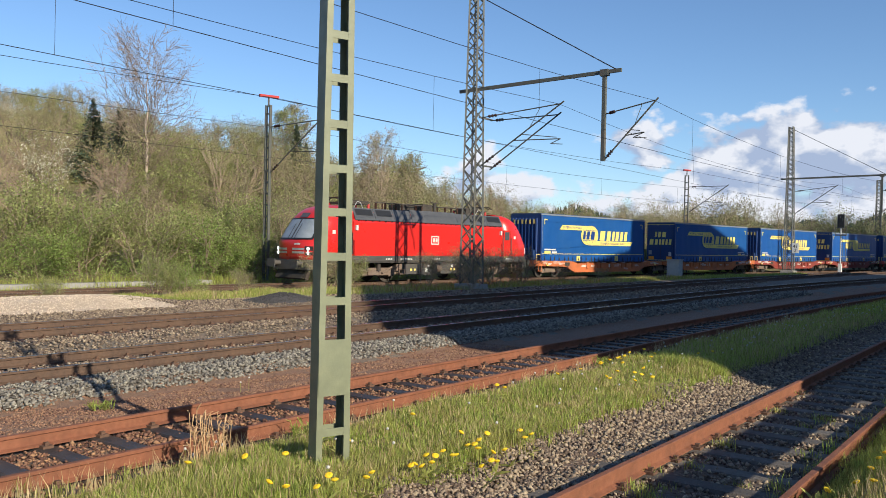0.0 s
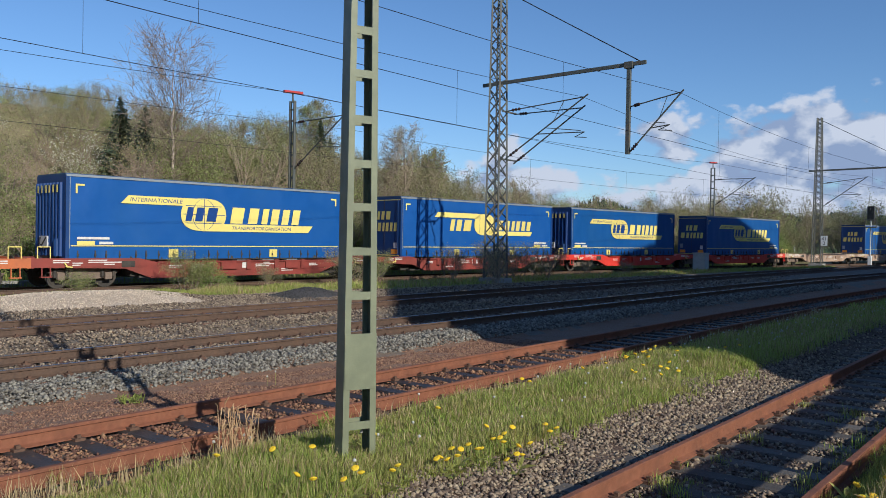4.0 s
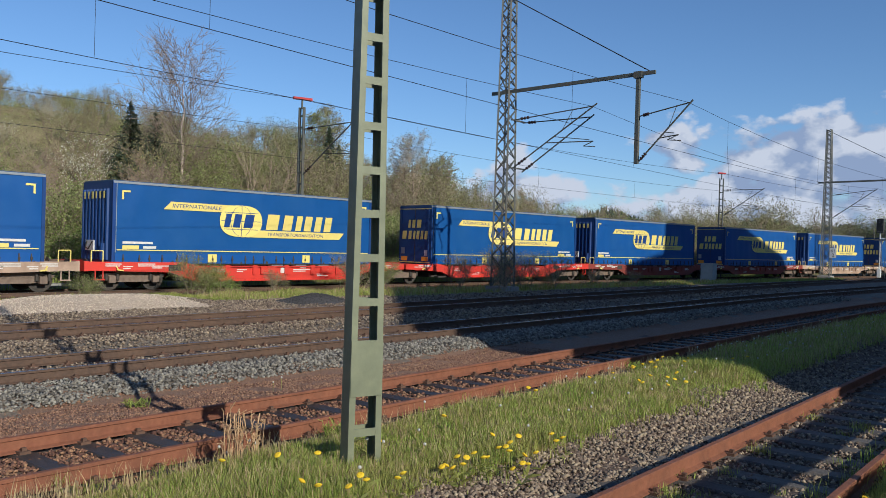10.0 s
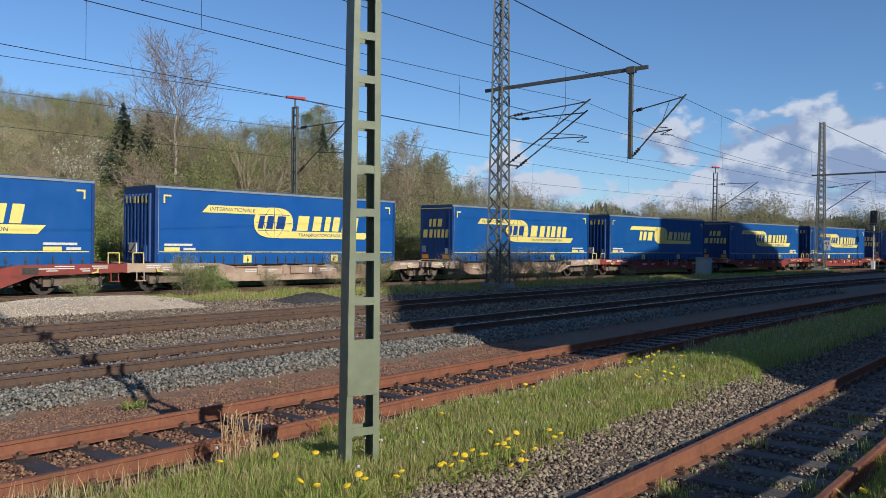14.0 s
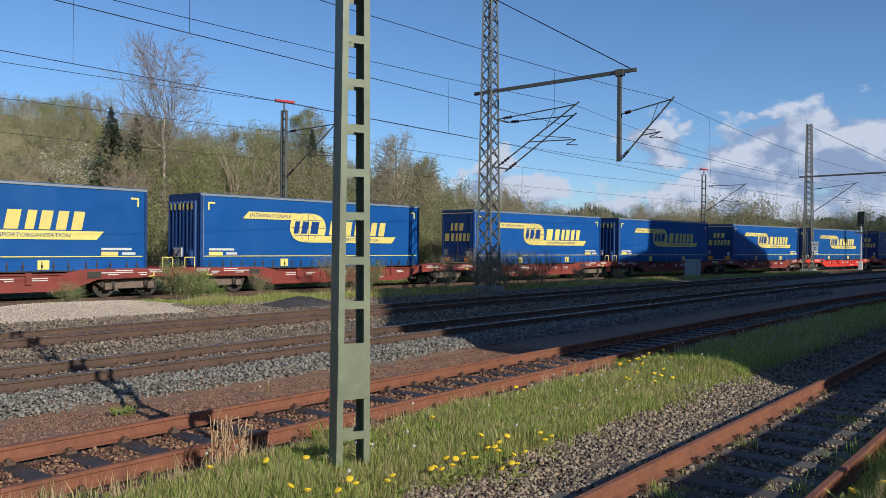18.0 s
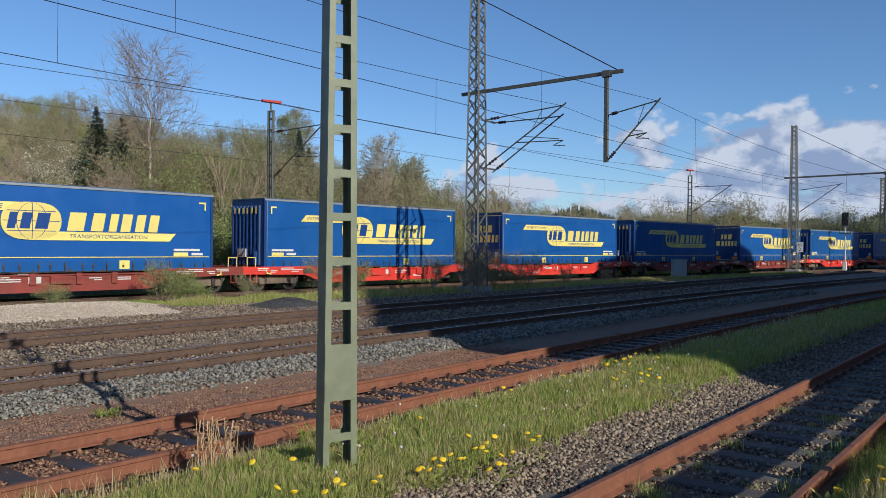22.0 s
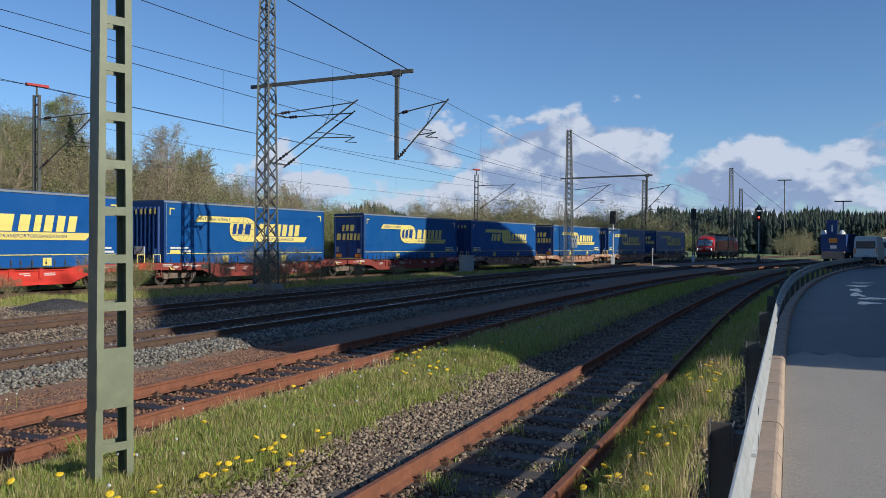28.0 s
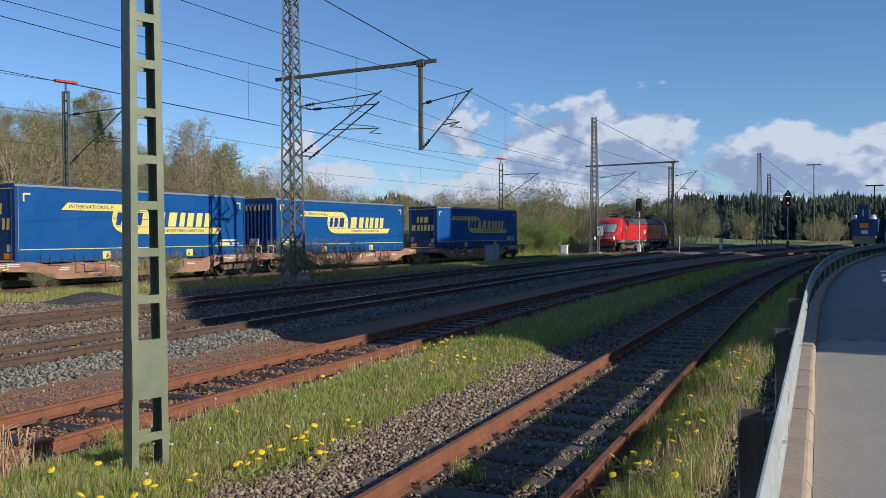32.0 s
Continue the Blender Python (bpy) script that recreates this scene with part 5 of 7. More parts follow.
def motions():
    for ob, u, length in TRAIN:
        walk(ob, [(t, rail_pose(u - d, length)) for t, d in zip(RUN_T, RUN_D)])
    walk(banker, [(t, rail_pose(s, 18.1)) for t, s in zip(BANK_T, BANK_S)])

# ---- masts and overhead line ----
def lattice(mb, x, y, z0, z1, w0, w1, leg=0.075, step=0.75, depth=None):
    """A four-legged lattice mast, tapering from w0 to w1."""
    d0, d1 = (depth or (w0, w1))
    def c(z, sx, sy):
        k = (z - z0) / (z1 - z0)
        return (x + sx * (w0 + (w1 - w0) * k) / 2, y + sy * (d0 + (d1 - d0) * k) / 2, z)
    for sx in (-1, 1):
        for sy in (-1, 1):
            mb.beam(c(z0, sx, sy), c(z1, sx, sy), leg)
    z, flip = z0, 1
    while z < z1 - 0.1:
        k = (z - z0) / (z1 - z0)
        h = max(0.45, step * (w0 + (w1 - w0) * k) / w0)
        zt = min(z + h, z1)
        for sy in (-1, 1):
            mb.beam(c(z, -1, sy), c(zt, 1, sy), 0.03, 0.05)
            mb.beam(c(zt, -1, sy), c(z, 1, sy), 0.03, 0.05)
        for sx in (-1, 1):
            mb.beam(c(z, sx, -flip), c(zt, sx, flip), 0.035, 0.06)
        z, flip = zt, -flip
    return mb


def string(parent, p, q, n=3, name="insulator"):
    """A ribbed insulator between two places."""
    p, q = Vector(p), Vector(q)
    mb = MB()
    mb.tube(p, q, 0.03, n=6)
    for i in range(n):
        c = p.lerp(q, (i + 0.5) / n)
        d = (q - p).normalized() * 0.03
        mb.tube(c - d, c + d, 0.075, n=8)
    return part(name, mb, "insulator", parent)


def cantilever(mast, hinge_top, hinge_low, tip, reg, side):
    """Stay, bracket tube and registration arm. side: +1 towards +x."""
    c = part("cantilever", MB().tube(hinge_top, tip, 0.028, n=8).tube(hinge_low, (tip[0] + side * 0.15, tip[1], tip[2] + 0.1), 0.036, n=8), "mast_steel", mast, "overhead line bracket")
    lo, ti = Vector(hinge_low), Vector(tip)
    string(c, Vector(hinge_top).lerp(ti, 0.08), Vector(hinge_top).lerp(ti, 0.20))
    string(c, lo.lerp(ti, 0.06), lo.lerp(ti, 0.17))
    if reg is None:
        return c
    mid = lo.lerp(ti, 0.52)
    arm_end = Vector(reg)
    part("registration_tube", MB().tube(lo.lerp(ti, 0.42), (reg[0] - side * 0.1, reg[1], reg[2] + 0.25), 0.025, n=6).tube(mid, (reg[0] - side * 0.3, reg[1], reg[2] + 0.33), 0.018, n=6), "mast_steel", c)
    part("steady_arm", MB().line([(reg[0] - side * 0.1, reg[1], reg[2] + 0.25), (reg[0] - side * 0.6, reg[1], reg[2] + 0.06), tuple(arm_end)], 0.02), "mast_steel", c)
    part("tie_bar", MB().tube(Vector(hinge_top).lerp(ti, 0.75), lo.lerp(ti, 0.62), 0.015, n=6), "mast_steel", c)
    return c


# large lattice mast with a side arm over two tracks
def make_mast_arm(x, y, z0, top, w0, w1, arm_z, arm_x, drop_x, drop_z, c1, c2, label, double=False):
    m = thing("catenary_mast", label, "catenary mast")
    part("lattice_tower", lattice(MB(), x, y, z0, top, w0, w1), "mast_steel", m)
    part("foundation", MB().box(x - w0 * 0.75, x + w0 * 0.75, y - w0 * 0.75, y + w0 * 0.75, z0 - 0.9, z0 + 0.02, 0.04), "concrete", m)
    arm = part("side_arm", MB().beam((x - 0.9, y, arm_z), (arm_x, y, arm_z + 0.12), 0.10, 0.16), "mast_steel", m)
    part("stay_wire", MB().tube((x - 0.1, y, top - 0.1), (arm_x - 0.12, y, arm_z + 0.1), 0.025, n=6), "wire_dark", arm)
    part("drop_post", MB().beam((drop_x, y, arm_z + 0.1), (drop_x, y, drop_z), 0.16), "mast_steel", arm)
    part("clamp", MB().box(drop_x - 0.19, drop_x + 0.19, y - 0.11, y + 0.11, arm_z - 0.06, arm_z + 0.22), "mast_steel", arm)
    cantilever(m, (x + 0.45, y, c1[0]), (x + 0.45, y, c1[1]), (c1[2], y, c1[3]), (c1[4], y, c1[5]), 1)
    if double:
        # overlap of two wire lengths: a second, shorter bracket behind the first
        cantilever(m, (x + 0.45, y + 0.75, c1[0] - 0.05), (x + 0.45, y + 0.75, c1[1] - 0.15), (c1[2] - 0.55, y + 0.75, c1[3] - 0.35), None, 1)
        part("bracket_beam", MB().beam((x + 0.42, y - 0.2, c1[0]), (x + 0.42, y + 0.95, c1[0]), 0.07).beam((x + 0.42, y - 0.2, c1[1]), (x + 0.42, y + 0.95, c1[1]), 0.07), "mast_steel", m)
    cantilever(m, (drop_x + 0.08, y, c2[0]), (drop_x + 0.05, y, c2[1]), (c2[2], y, c2[3]), (c2[4], y, c2[5]), 1)
    return m


make_mast_arm(-22.85, 32.5, 0.2, 14.4, 0.80, 0.47, 9.62, -15.2, -15.98, 5.86, (8.25, 5.95, -18.1, 8.55, -18.0, 6.72), (7.9, 5.9, -13.66, 8.3, -14.0, 6.75),
              "tall dark steel lattice mast with side arm carrying the overhead line", True)
make_mast_arm(-21.5, 85.0, 0.2, 14.4, 0.85, 0.4, 9.25, -12.85, -13.4, 5.8, (8.0, 5.8, -17.3, 8.45, -17.6, 6.6), (7.9, 5.9, -11.2, 8.3, -12.0, 6.6),
              "dark steel lattice mast with side arm beyond the shade")


def make_red_top_mast(x, y, z0, top, label, cap=True, tip=None):
    m = thing("catenary_mast", label, "catenary mast")
    tw = MB()
    for sx in (-0.17, 0.17):
        tw.beam((x + sx, y, z0), (x + sx, y, top - 0.4), 0.07, 0.16, up=(0, 1, 0))
    z = z0 + 0.5
    while z < top - 0.6:
        tw.box(x - 0.17, x + 0.17, y - 0.05, y + 0.05, z, z + 0.09)
        z += 0.62
    part("twin_channel_post", tw, "mast_steel", m)
    part("top_tube", MB().tube((x, y, top - 0.5), (x, y, top), 0.05, n=8), "mast_steel", m)
    if cap:
        part("top_bar", MB().beam((x - 0.1, y - 0.55, top + 0.06), (x + 0.1, y + 0.6, top + 0.1), 0.16, 0.14), "red_cap", m, "red insulator bar")
    part("foundation", MB().box(x - 0.4, x + 0.4, y - 0.4, y + 0.4, z0 - 0.9, z0 + 0.05), "concrete", m)
    if tip:
        cantilever(m, (x + 0.2, y, tip[0]), (x + 0.2, y, tip[1]), (tip[2], y, tip[3]), (tip[4], y, tip[5]), 1)
    return m


make_red_top_mast(-34.6, 29.7, -0.2, 9.9, "steel channel mast with red top bar behind the train", True, (8.3, 5.8, -30.6, 8.4, -30.2, 6.5))
make_red_top_mast(-28.4, 75.5, -0.2, 9.5, "distant steel channel mast with red top bar", True, (8.0, 5.6, -24.6, 8.0, -24.9, 6.2))


def make_green_pole(x, y):
    """Twin-channel post with rungs and a blank plate, near the camera."""
    m = thing("lattice_post", "green-painted steel post of two channels with rungs", "steel post")
    a = math.radians(-21)
    d = Vector((math.cos(a + math.pi / 2), math.sin(a + math.pi / 2), 0))     # from leg to leg
    n_ = Vector((math.cos(a), math.sin(a), 0))
    base = Vector((x, y, -0.05))
    top = 8.6
    def w(z):
        return 0.1665 - 0.0078 * z
    for s, nm in ((-1, "channel"), (1, "channel")):
        mb = MB()
        p0, p1 = base + d * s * w(0), base + d * s * w(top) + Vector((0, 0, top))
        # C-section: web outside, two flanges pointing inwards
        sec = [(-0.0925, 0.007), (0.0925, 0.007), (0.0925, -0.056), (0.0805, -0.056), (0.0805, -0.007), (-0.0805, -0.007), (-0.0805, -0.056), (-0.0925, -0.056)]
        mb.loft([[tuple(o + n_ * a_ + d * (s * b_)) for a_, b_ in sec] for o in (p0, p1)])
        part(nm, mb, "pole_green", m)
    for z in (0.355, 1.59, 2.01, 2.43, 2.84, 3.26, 3.69, 4.10, 4.52, 4.94, 5.36, 5.78, 6.2, 6.62, 7.04, 7.46, 7.88, 8.3):
        for off in (0.086, -0.086):
            p, q = base + n_ * off - d * w(z) + Vector((0, 0, z)), base + n_ * off + d * w(z) + Vector((0, 0, z))
            part("rung", MB().beam(p, q, 0.010, 0.075), "pole_green", m)
    p, q = base + n_ * 0.098 - d * (w(0.9) + 0.004) + Vector((0, 0, 0.965)), base + n_ * 0.098 + d * (w(0.9) + 0.004) + Vector((0, 0, 0.965))
    part("plate", MB().beam(p, q, 0.008, 0.53), "pole_green", m, "blank green plate")
    part("foundation", MB().box(x - 0.24, x + 0.24, y - 0.26, y + 0.26, -0.7, -0.035, 0.04), "concrete", m)
    return m


make_green_pole(-5.53, 5.57)


# wires: each a thing, sagging messenger wire with droppers and a contact wire
def make_catenary(name, track, mess_z, cont_z, stag, sag, spans, label):
    t = thing(name, label, "overhead wire", kind="")
    mess, cont, drops = [], [], []
    for ya, yb in zip(spans, spans[1:]):
        for i in range(12):
            k = i / 12
            y = ya + (yb - ya) * k
            x = float(track(y)) + stag * math.sin(y * 0.08)
            mess.append((x, y, mess_z - 4 * k * (1 - k) * sag))
            cont.append((x, y, cont_z))
            if i % 3 == 1:
                drops.append((x, y, mess[-1][2], cont_z))
    part("messenger_wire", MB().cable(mess, 0.0095), "wire_dark", t)
    part("contact_wire", MB().cable(cont, 0.0085), "wire_dark", t)
    for x, y, a, b in drops:
        part("dropper", MB().tube((x, y, a), (x, y, b), 0.005, n=4), "wire_dark", t)
    return t


make_catenary("overhead_line", x4, 8.55, 6.2, 0.15, 0.7, [-78, -23, 32.5, 85, 140, 195], "overhead line wires above the middle track")
make_catenary("overhead_line", x3, 8.3, 6.2, -0.15, 0.68, [-78, -23, 32.5, 85, 140, 195], "overhead line wires above the near main track")
def make_feeder(name, pts, sag, label):
    """A single wire hung from mast to mast."""
    line = []
    for p, q in zip(pts, pts[1:]):
        for i in range(10):
            k = i / 10
            v = Vector(p).lerp(Vector(q), k)
            line.append((v.x, v.y, v.z - 4 * k * (1 - k) * sag))
    t = thing(name, label, "overhead wire")
    part("wire", MB().cable(line + [pts[-1]], 0.0125), "wire_dark", t)
    return t


make_feeder("feeder_wire", [(-37.4, -25, 9.9), (-34.45, 30.1, 9.93), (-28.2, 76.0, 9.55), (-19.0, 130, 9.6)], 0.45, "dark feeder wire carried on the red mast bars")
make_catenary("overhead_line", x5, 7.6, 6.1, 0.15, 0.3, [-70, -20, 29.7, 75.5, 130, 195], "overhead line wires above the train")



# ---- signals, cabinets and distant line-side things ----
def make_signal(x, y, z0, head_z, label, red=False, triangle=False, lattice_post=False):
    s = thing("railway_signal", label, "railway signal")
    if lattice_post:
        part("post", lattice(MB(), x, y, z0, head_z, 0.3, 0.26, 0.05, 0.4), "mast_steel", s)
    else:
        part("post", MB().tube((x, y, z0 - 0.3), (x, y, head_z), 0.07, n=10), "galvanised", s)
    head = part("signal_head", MB().box(x - 0.35, x + 0.35, y - 0.1, y + 0.12, head_z - 0.2, head_z + 1.3, 0.05), "black_paint", s, "black signal head")
    part("lens_hood", MB().tube((x - 0.12, y - 0.1, head_z + 1.0), (x - 0.12, y - 0.32, head_z + 1.0), 0.12, n=10), "black_paint", head)
    part("lens_hood", MB().tube((x + 0.12, y - 0.1, head_z + 0.7), (x + 0.12, y - 0.32, head_z + 0.7), 0.12, n=10), "black_paint", head)
    if red:
        part("red_lamp", MB().tube((x, y - 0.12, head_z + 0.45), (x, y - 0.16, head_z + 0.45), 0.13, n=12), "lamp_red", head, "lit red lamp")
    if triangle:
        t = MB().prism_y([(x - 0.55, head_z + 1.45), (x + 0.55, head_z + 1.45), (x, head_z + 2.35)], y - 0.04, y + 0.04)
        part("speed_board", t, "black_paint", s, "black triangular speed board")
        part("speed_digit", MB().box(x - 0.08, x + 0.08, y - 0.05, y - 0.042, head_z + 1.6, head_z + 1.95), "white_paint", s)
    part("platform_cage", MB().line([(x - 0.5, y - 0.3, head_z - 0.9), (x + 0.6, y - 0.3, head_z - 0.9), (x + 0.6, y - 0.3, head_z - 0.1), (x - 0.5, y - 0.3, head_z - 0.1), (x - 0.5, y - 0.3, head_z - 0.9)], 0.035)
         .box(x - 0.5, x + 0.6, y - 0.35, y + 0.35, head_z - 1.0, head_z - 0.93), "mast_steel", s)
    part("base_box", MB().box(x - 0.2, x + 0.2, y - 0.25, y - 0.05, z0, z0 + 0.9, 0.03), "white_paint" if not red else "mast_steel", s)
    part("ladder", MB().line([(x + 0.2, y, z0), (x + 0.2, y, head_z)], 0.02).line([(x + 0.5, y, z0), (x + 0.5, y, head_z)], 0.02), "mast_steel", s)
    return s


make_signal(-19.0, 96.0, 0.0, 4.9, "light signal on a grey post with a service cage")
make_signal(-11.9, 115.0, 0.0, 5.9, "dark light signal seen against the woods", lattice_post=True)
make_signal(-4.0, 126.0, 0.0, 5.9, "light signal showing red with a triangular board", red=True, triangle=True)


def make_plain_mast(x, y, z0, top, w0, w1, label, arms=()):
    m = thing("catenary_mast", label, "catenary mast")
    part("lattice_tower", lattice(MB(), x, y, z0, top, w0, w1, 0.1), "mast_steel", m)
    part("foundation", MB().box(x - w0, x + w0, y - w0, y + w0, z0 - 0.8, z0 + 0.1), "concrete", m)
    for tip_x, side in arms:
        cantilever(m, (x + side * 0.3, y, 8.0), (x + side * 0.3, y, 5.9), (tip_x, y, 8.2), (tip_x, y, 6.4), side)
    return m


make_plain_mast(-21.7, 135.0, 0.0, 12.9, 0.8, 0.5, "lattice mast with switch gear behind the banking locomotive", ((-17.5, 1),))
make_plain_mast(-8.9, 144.0, 0.0, 15.2, 0.9, 0.5, "slim dark lattice mast far along the line", ((-12.5, -1), (-5.2, 1)))
make_plain_mast(-7.7, 150.0, 0.0, 12.2, 0.8, 0.45, "second slim lattice mast far along the line", ((-3.5, 1),))


def make_stays(x, y, z, x2_, y2_, z2_):
    t = thing("stay_cable", "thin anchor cables from a distant mast", "cable")
    part("cable", MB().tube((x, y, z), (x2_, y2_, z2_), 0.03, n=4), "wire_dark", t)


make_stays(-8.9, 144.0, 15.0, 0.8, 180.0, 8.0)
make_stays(-7.7, 150.0, 12.0, 0.8, 190.0, 5.0)


def make_lamp_post(x, y, z0, top):
    p = thing("yard_lamp", "tall yard lamp with a flat double head", "lamp post")
    part("pole", MB().tube((x, y, z0), (x, y, top), 0.14, 0.08, n=10), "mast_steel", p)
    part("lamp_head", MB().box(x - 1.3, x + 1.3, y - 0.25, y + 0.25, top, top + 0.18, 0.05), "mast_steel", p)
    return p


make_lamp_post(-0.9, 180.0, 0.0, 15.6)
make_lamp_post(8.2, 150.0, 0.3, 9.6)


def make_line_cabinet(x, y, z0, w, d, h, label, material="cabinet_grey"):
    c = thing("line_cabinet", label, "electric cabinet")
    part("body", MB().box(x - w / 2, x + w / 2, y - d / 2, y + d / 2, z0, z0 + h, 0.02), material, c)
    part("lid", MB().box(x - w / 2 - 0.05, x + w / 2 + 0.05, y - d / 2 - 0.05, y + d / 2 + 0.05, z0 + h, z0 + h + 0.07), material, c)
    part("door", MB().box(x - w / 2 + 0.06, x + w / 2 - 0.06, y - d / 2 - 0.02, y - d / 2, z0 + 0.12, z0 + h - 0.06), material, c)
    part("plinth", MB().box(x - w / 2 - 0.04, x + w / 2 + 0.04, y - d / 2 - 0.04, y + d / 2 + 0.04, z0 - 0.5, z0 + 0.05), "concrete", c)
    return c


make_line_cabinet(-23.6, 60.6, -0.1, 0.95, 0.8, 1.35, "grey line-side cabinet in the shaded grass")
make_line_cabinet(-24.5, 84.0, 0.0, 0.7, 0.5, 0.9, "pale line-side box near a mast", "white_paint")


def make_km_sign(x, y, z):
    s = thing("distance_sign", "white kilometre sign reading 41 over 2 on a mast", "sign")
    part("board", MB().box(x - 0.30, x + 0.30, y - 0.03, y, z, z + 0.95), "white_paint", s)
    for words, zz in (("41", z + 0.52), ("2", z + 0.10)):
        cu = bpy.data.curves.new("digits", "FONT")
        cu.body, cu.size, cu.align_x = words, 0.46, "CENTER"
        tmp = bpy.data.objects.new("digits", cu)
        scene.collection.objects.link(tmp)
        me = bpy.data.meshes.new_from_object(tmp.evaluated_get(bpy.context.evaluated_depsgraph_get()))
        bpy.data.objects.remove(tmp)
        for v in me.vertices:
            v.co = (x + v.co.x, y - 0.036, zz + v.co.y)
        me.materials.clear()
        me.materials.append(MATS["black_paint"])
        ob = new("digits", me)
        ob.parent = s
    part("bracket", MB().box(x - 0.5, x + 0.1, y, y + 0.06, z + 0.4, z + 0.5), "mast_steel", s)


make_km_sign(-20.75, 84.45, 1.95)


def make_marker(x, y, h, label):
    p = thing("marker_post", label, "marker post")
    part("post", MB().tube((x, y, -0.3), (x, y, h), 0.05, n=8), "light_grey", p)
    part("fork", MB().beam((x, y, h - 0.15), (x - 0.22, y, h + 0.28), 0.05).beam((x, y, h - 0.15), (x + 0.22, y, h + 0.28), 0.05), "mast_steel", p)


make_marker(-14.6, 97.0, 1.9, "small forked marker post on the pale gravel")
make_marker(-27.8, 100.0, 1.7, "small forked marker post beside the thicket")


def make_van(x, y, z, yaw):
    v = thing("minibus", "parked white minibus seen from behind", "van")
    v.matrix_basis = pose(x, y, z, 0, 0, yaw)
    ring = lambda y_, zt, w: [(-w, y_, 0.45), (w, y_, 0.45), (w * 1.0, y_, 1.35), (w * 0.9, y_, zt), (w * 0.7, y_, zt + 0.1), (-w * 0.7, y_, zt + 0.1), (-w * 0.9, y_, zt), (-w, y_, 1.35)]
    part("body", MB().loft([ring(0, 2.35, 0.97), ring(0.25, 2.45, 1.0), ring(3.9, 2.45, 1.0), ring(4.7, 1.7, 0.98), ring(5.6, 1.1, 0.92)]), "white_paint", v)
    part("rear_window", MB().box(-0.78, 0.78, -0.03, 0.02, 1.45, 2.1, 0.0), "glass_dark", v)
    for i in range(3):
        part("side_window", MB().box(-1.01, -0.985, 0.4 + i * 1.2, 1.45 + i * 1.2, 1.45, 2.1), "glass_dark", v)
    part("bumper", MB().box(-0.95, 0.95, -0.12, 0.05, 0.4, 0.68, 0.04), "black_paint", v)
    for sx in (-0.9, 0.82):
        part("tail_lamp", MB().box(sx, sx + 0.1, -0.03, 0.03, 0.95, 1.5), "tail_red", v)
    part("number_plate", MB().box(-0.26, 0.26, -0.14, -0.12, 0.75, 0.87), "light_grey", v)
    for sx in (-0.86, 0.86):
        for yy in (0.9, 4.5):
            w = part("wheel", MB().tube((sx - 0.11, yy, 0.34), (sx + 0.11, yy, 0.34), 0.34, n=16), "rubber", v)
            part("hub", MB().tube((sx - 0.12, yy, 0.34), (sx + 0.12, yy, 0.34), 0.2, n=12), "wheel_rim", w)
    return v


make_van(6.3, 82.0, 0.55, -12)
make_van(8.9, 92.0, 0.55, -12)


def make_works_truck(x, y, z, yaw):
    t = thing("works_truck", "parked blue works truck with warning panels", "truck")
    t.matrix_basis = pose(x, y, z, 0, 0, yaw)
    part("chassis", MB().box(-1.1, 1.1, 0, 7.5, 0.7, 1.0), "under_black", t)
    part("load_box", MB().box(-1.25, 1.25, 0.1, 5.2, 1.0, 2.9, 0.05), "truck_blue", t)
    part("cab", MB().box(-1.2, 1.2, 5.5, 7.4, 0.9, 3.0, 0.15), "truck_blue", t)
    part("mast_panel", MB().box(-0.7, 0.4, 0.0, 0.2, 2.9, 4.4, 0.02), "truck_blue", t, "raised blue panel")
    part("arrow_sign", MB().box(-0.2, -0.08, -0.03, 0.0, 3.2, 3.9), "white_paint", t)
    part("warning_panel", MB().box(-0.45, 0.35, -0.04, 0.0, 2.0, 2.5), "tail_red", t)
    part("white_panel", MB().box(-0.3, 0.3, -0.04, 0.0, 1.4, 1.75), "white_paint", t)
    for sx in (-1.0, 0.75):
        part("beacon", MB().tube((sx, 0.4, 2.9), (sx, 0.4, 3.35), 0.35, 0.2, n=12), "white_paint", t)
    part("ramp", MB().box(-1.0, 1.1, -0.9, 0.0, 0.35, 1.1), "kerb_concrete", t)
    for sx in (-0.95, 0.95):
        for yy in (1.3, 2.5, 6.3):
            part("wheel", MB().tube((sx - 0.18, yy, 0.5), (sx + 0.18, yy, 0.5), 0.5, n=16), "rubber", t)
    return t


make_works_truck(4.3, 95.0, 0.55, -12)
tagged(link("cable_trough", MB().loft([[(float(x5(y)) - 4.6, y, -0.3), (float(x5(y)) - 3.9, y, -0.3), (float(x5(y)) - 3.9, y, 0.06), (float(x5(y)) - 4.6, y, 0.06)] for y in np.arange(2.0, 26.1, 3.0)]), "concrete"),
       "pale concrete cable trough behind the train's track", "cable trough", kind="structure")

# ---- road, kerb and guard rail ----
def offset_line(f, off, y0, y1, step, z):
    ys = np.arange(y0, y1 + 0.01, step)
    xs = f(ys)
    hs = np.arctan(np.gradient(xs, ys))
    return [(float(x) + off * math.cos(h), float(y) - off * math.sin(h), z, float(h)) for x, y, h in zip(xs, ys, hs)]


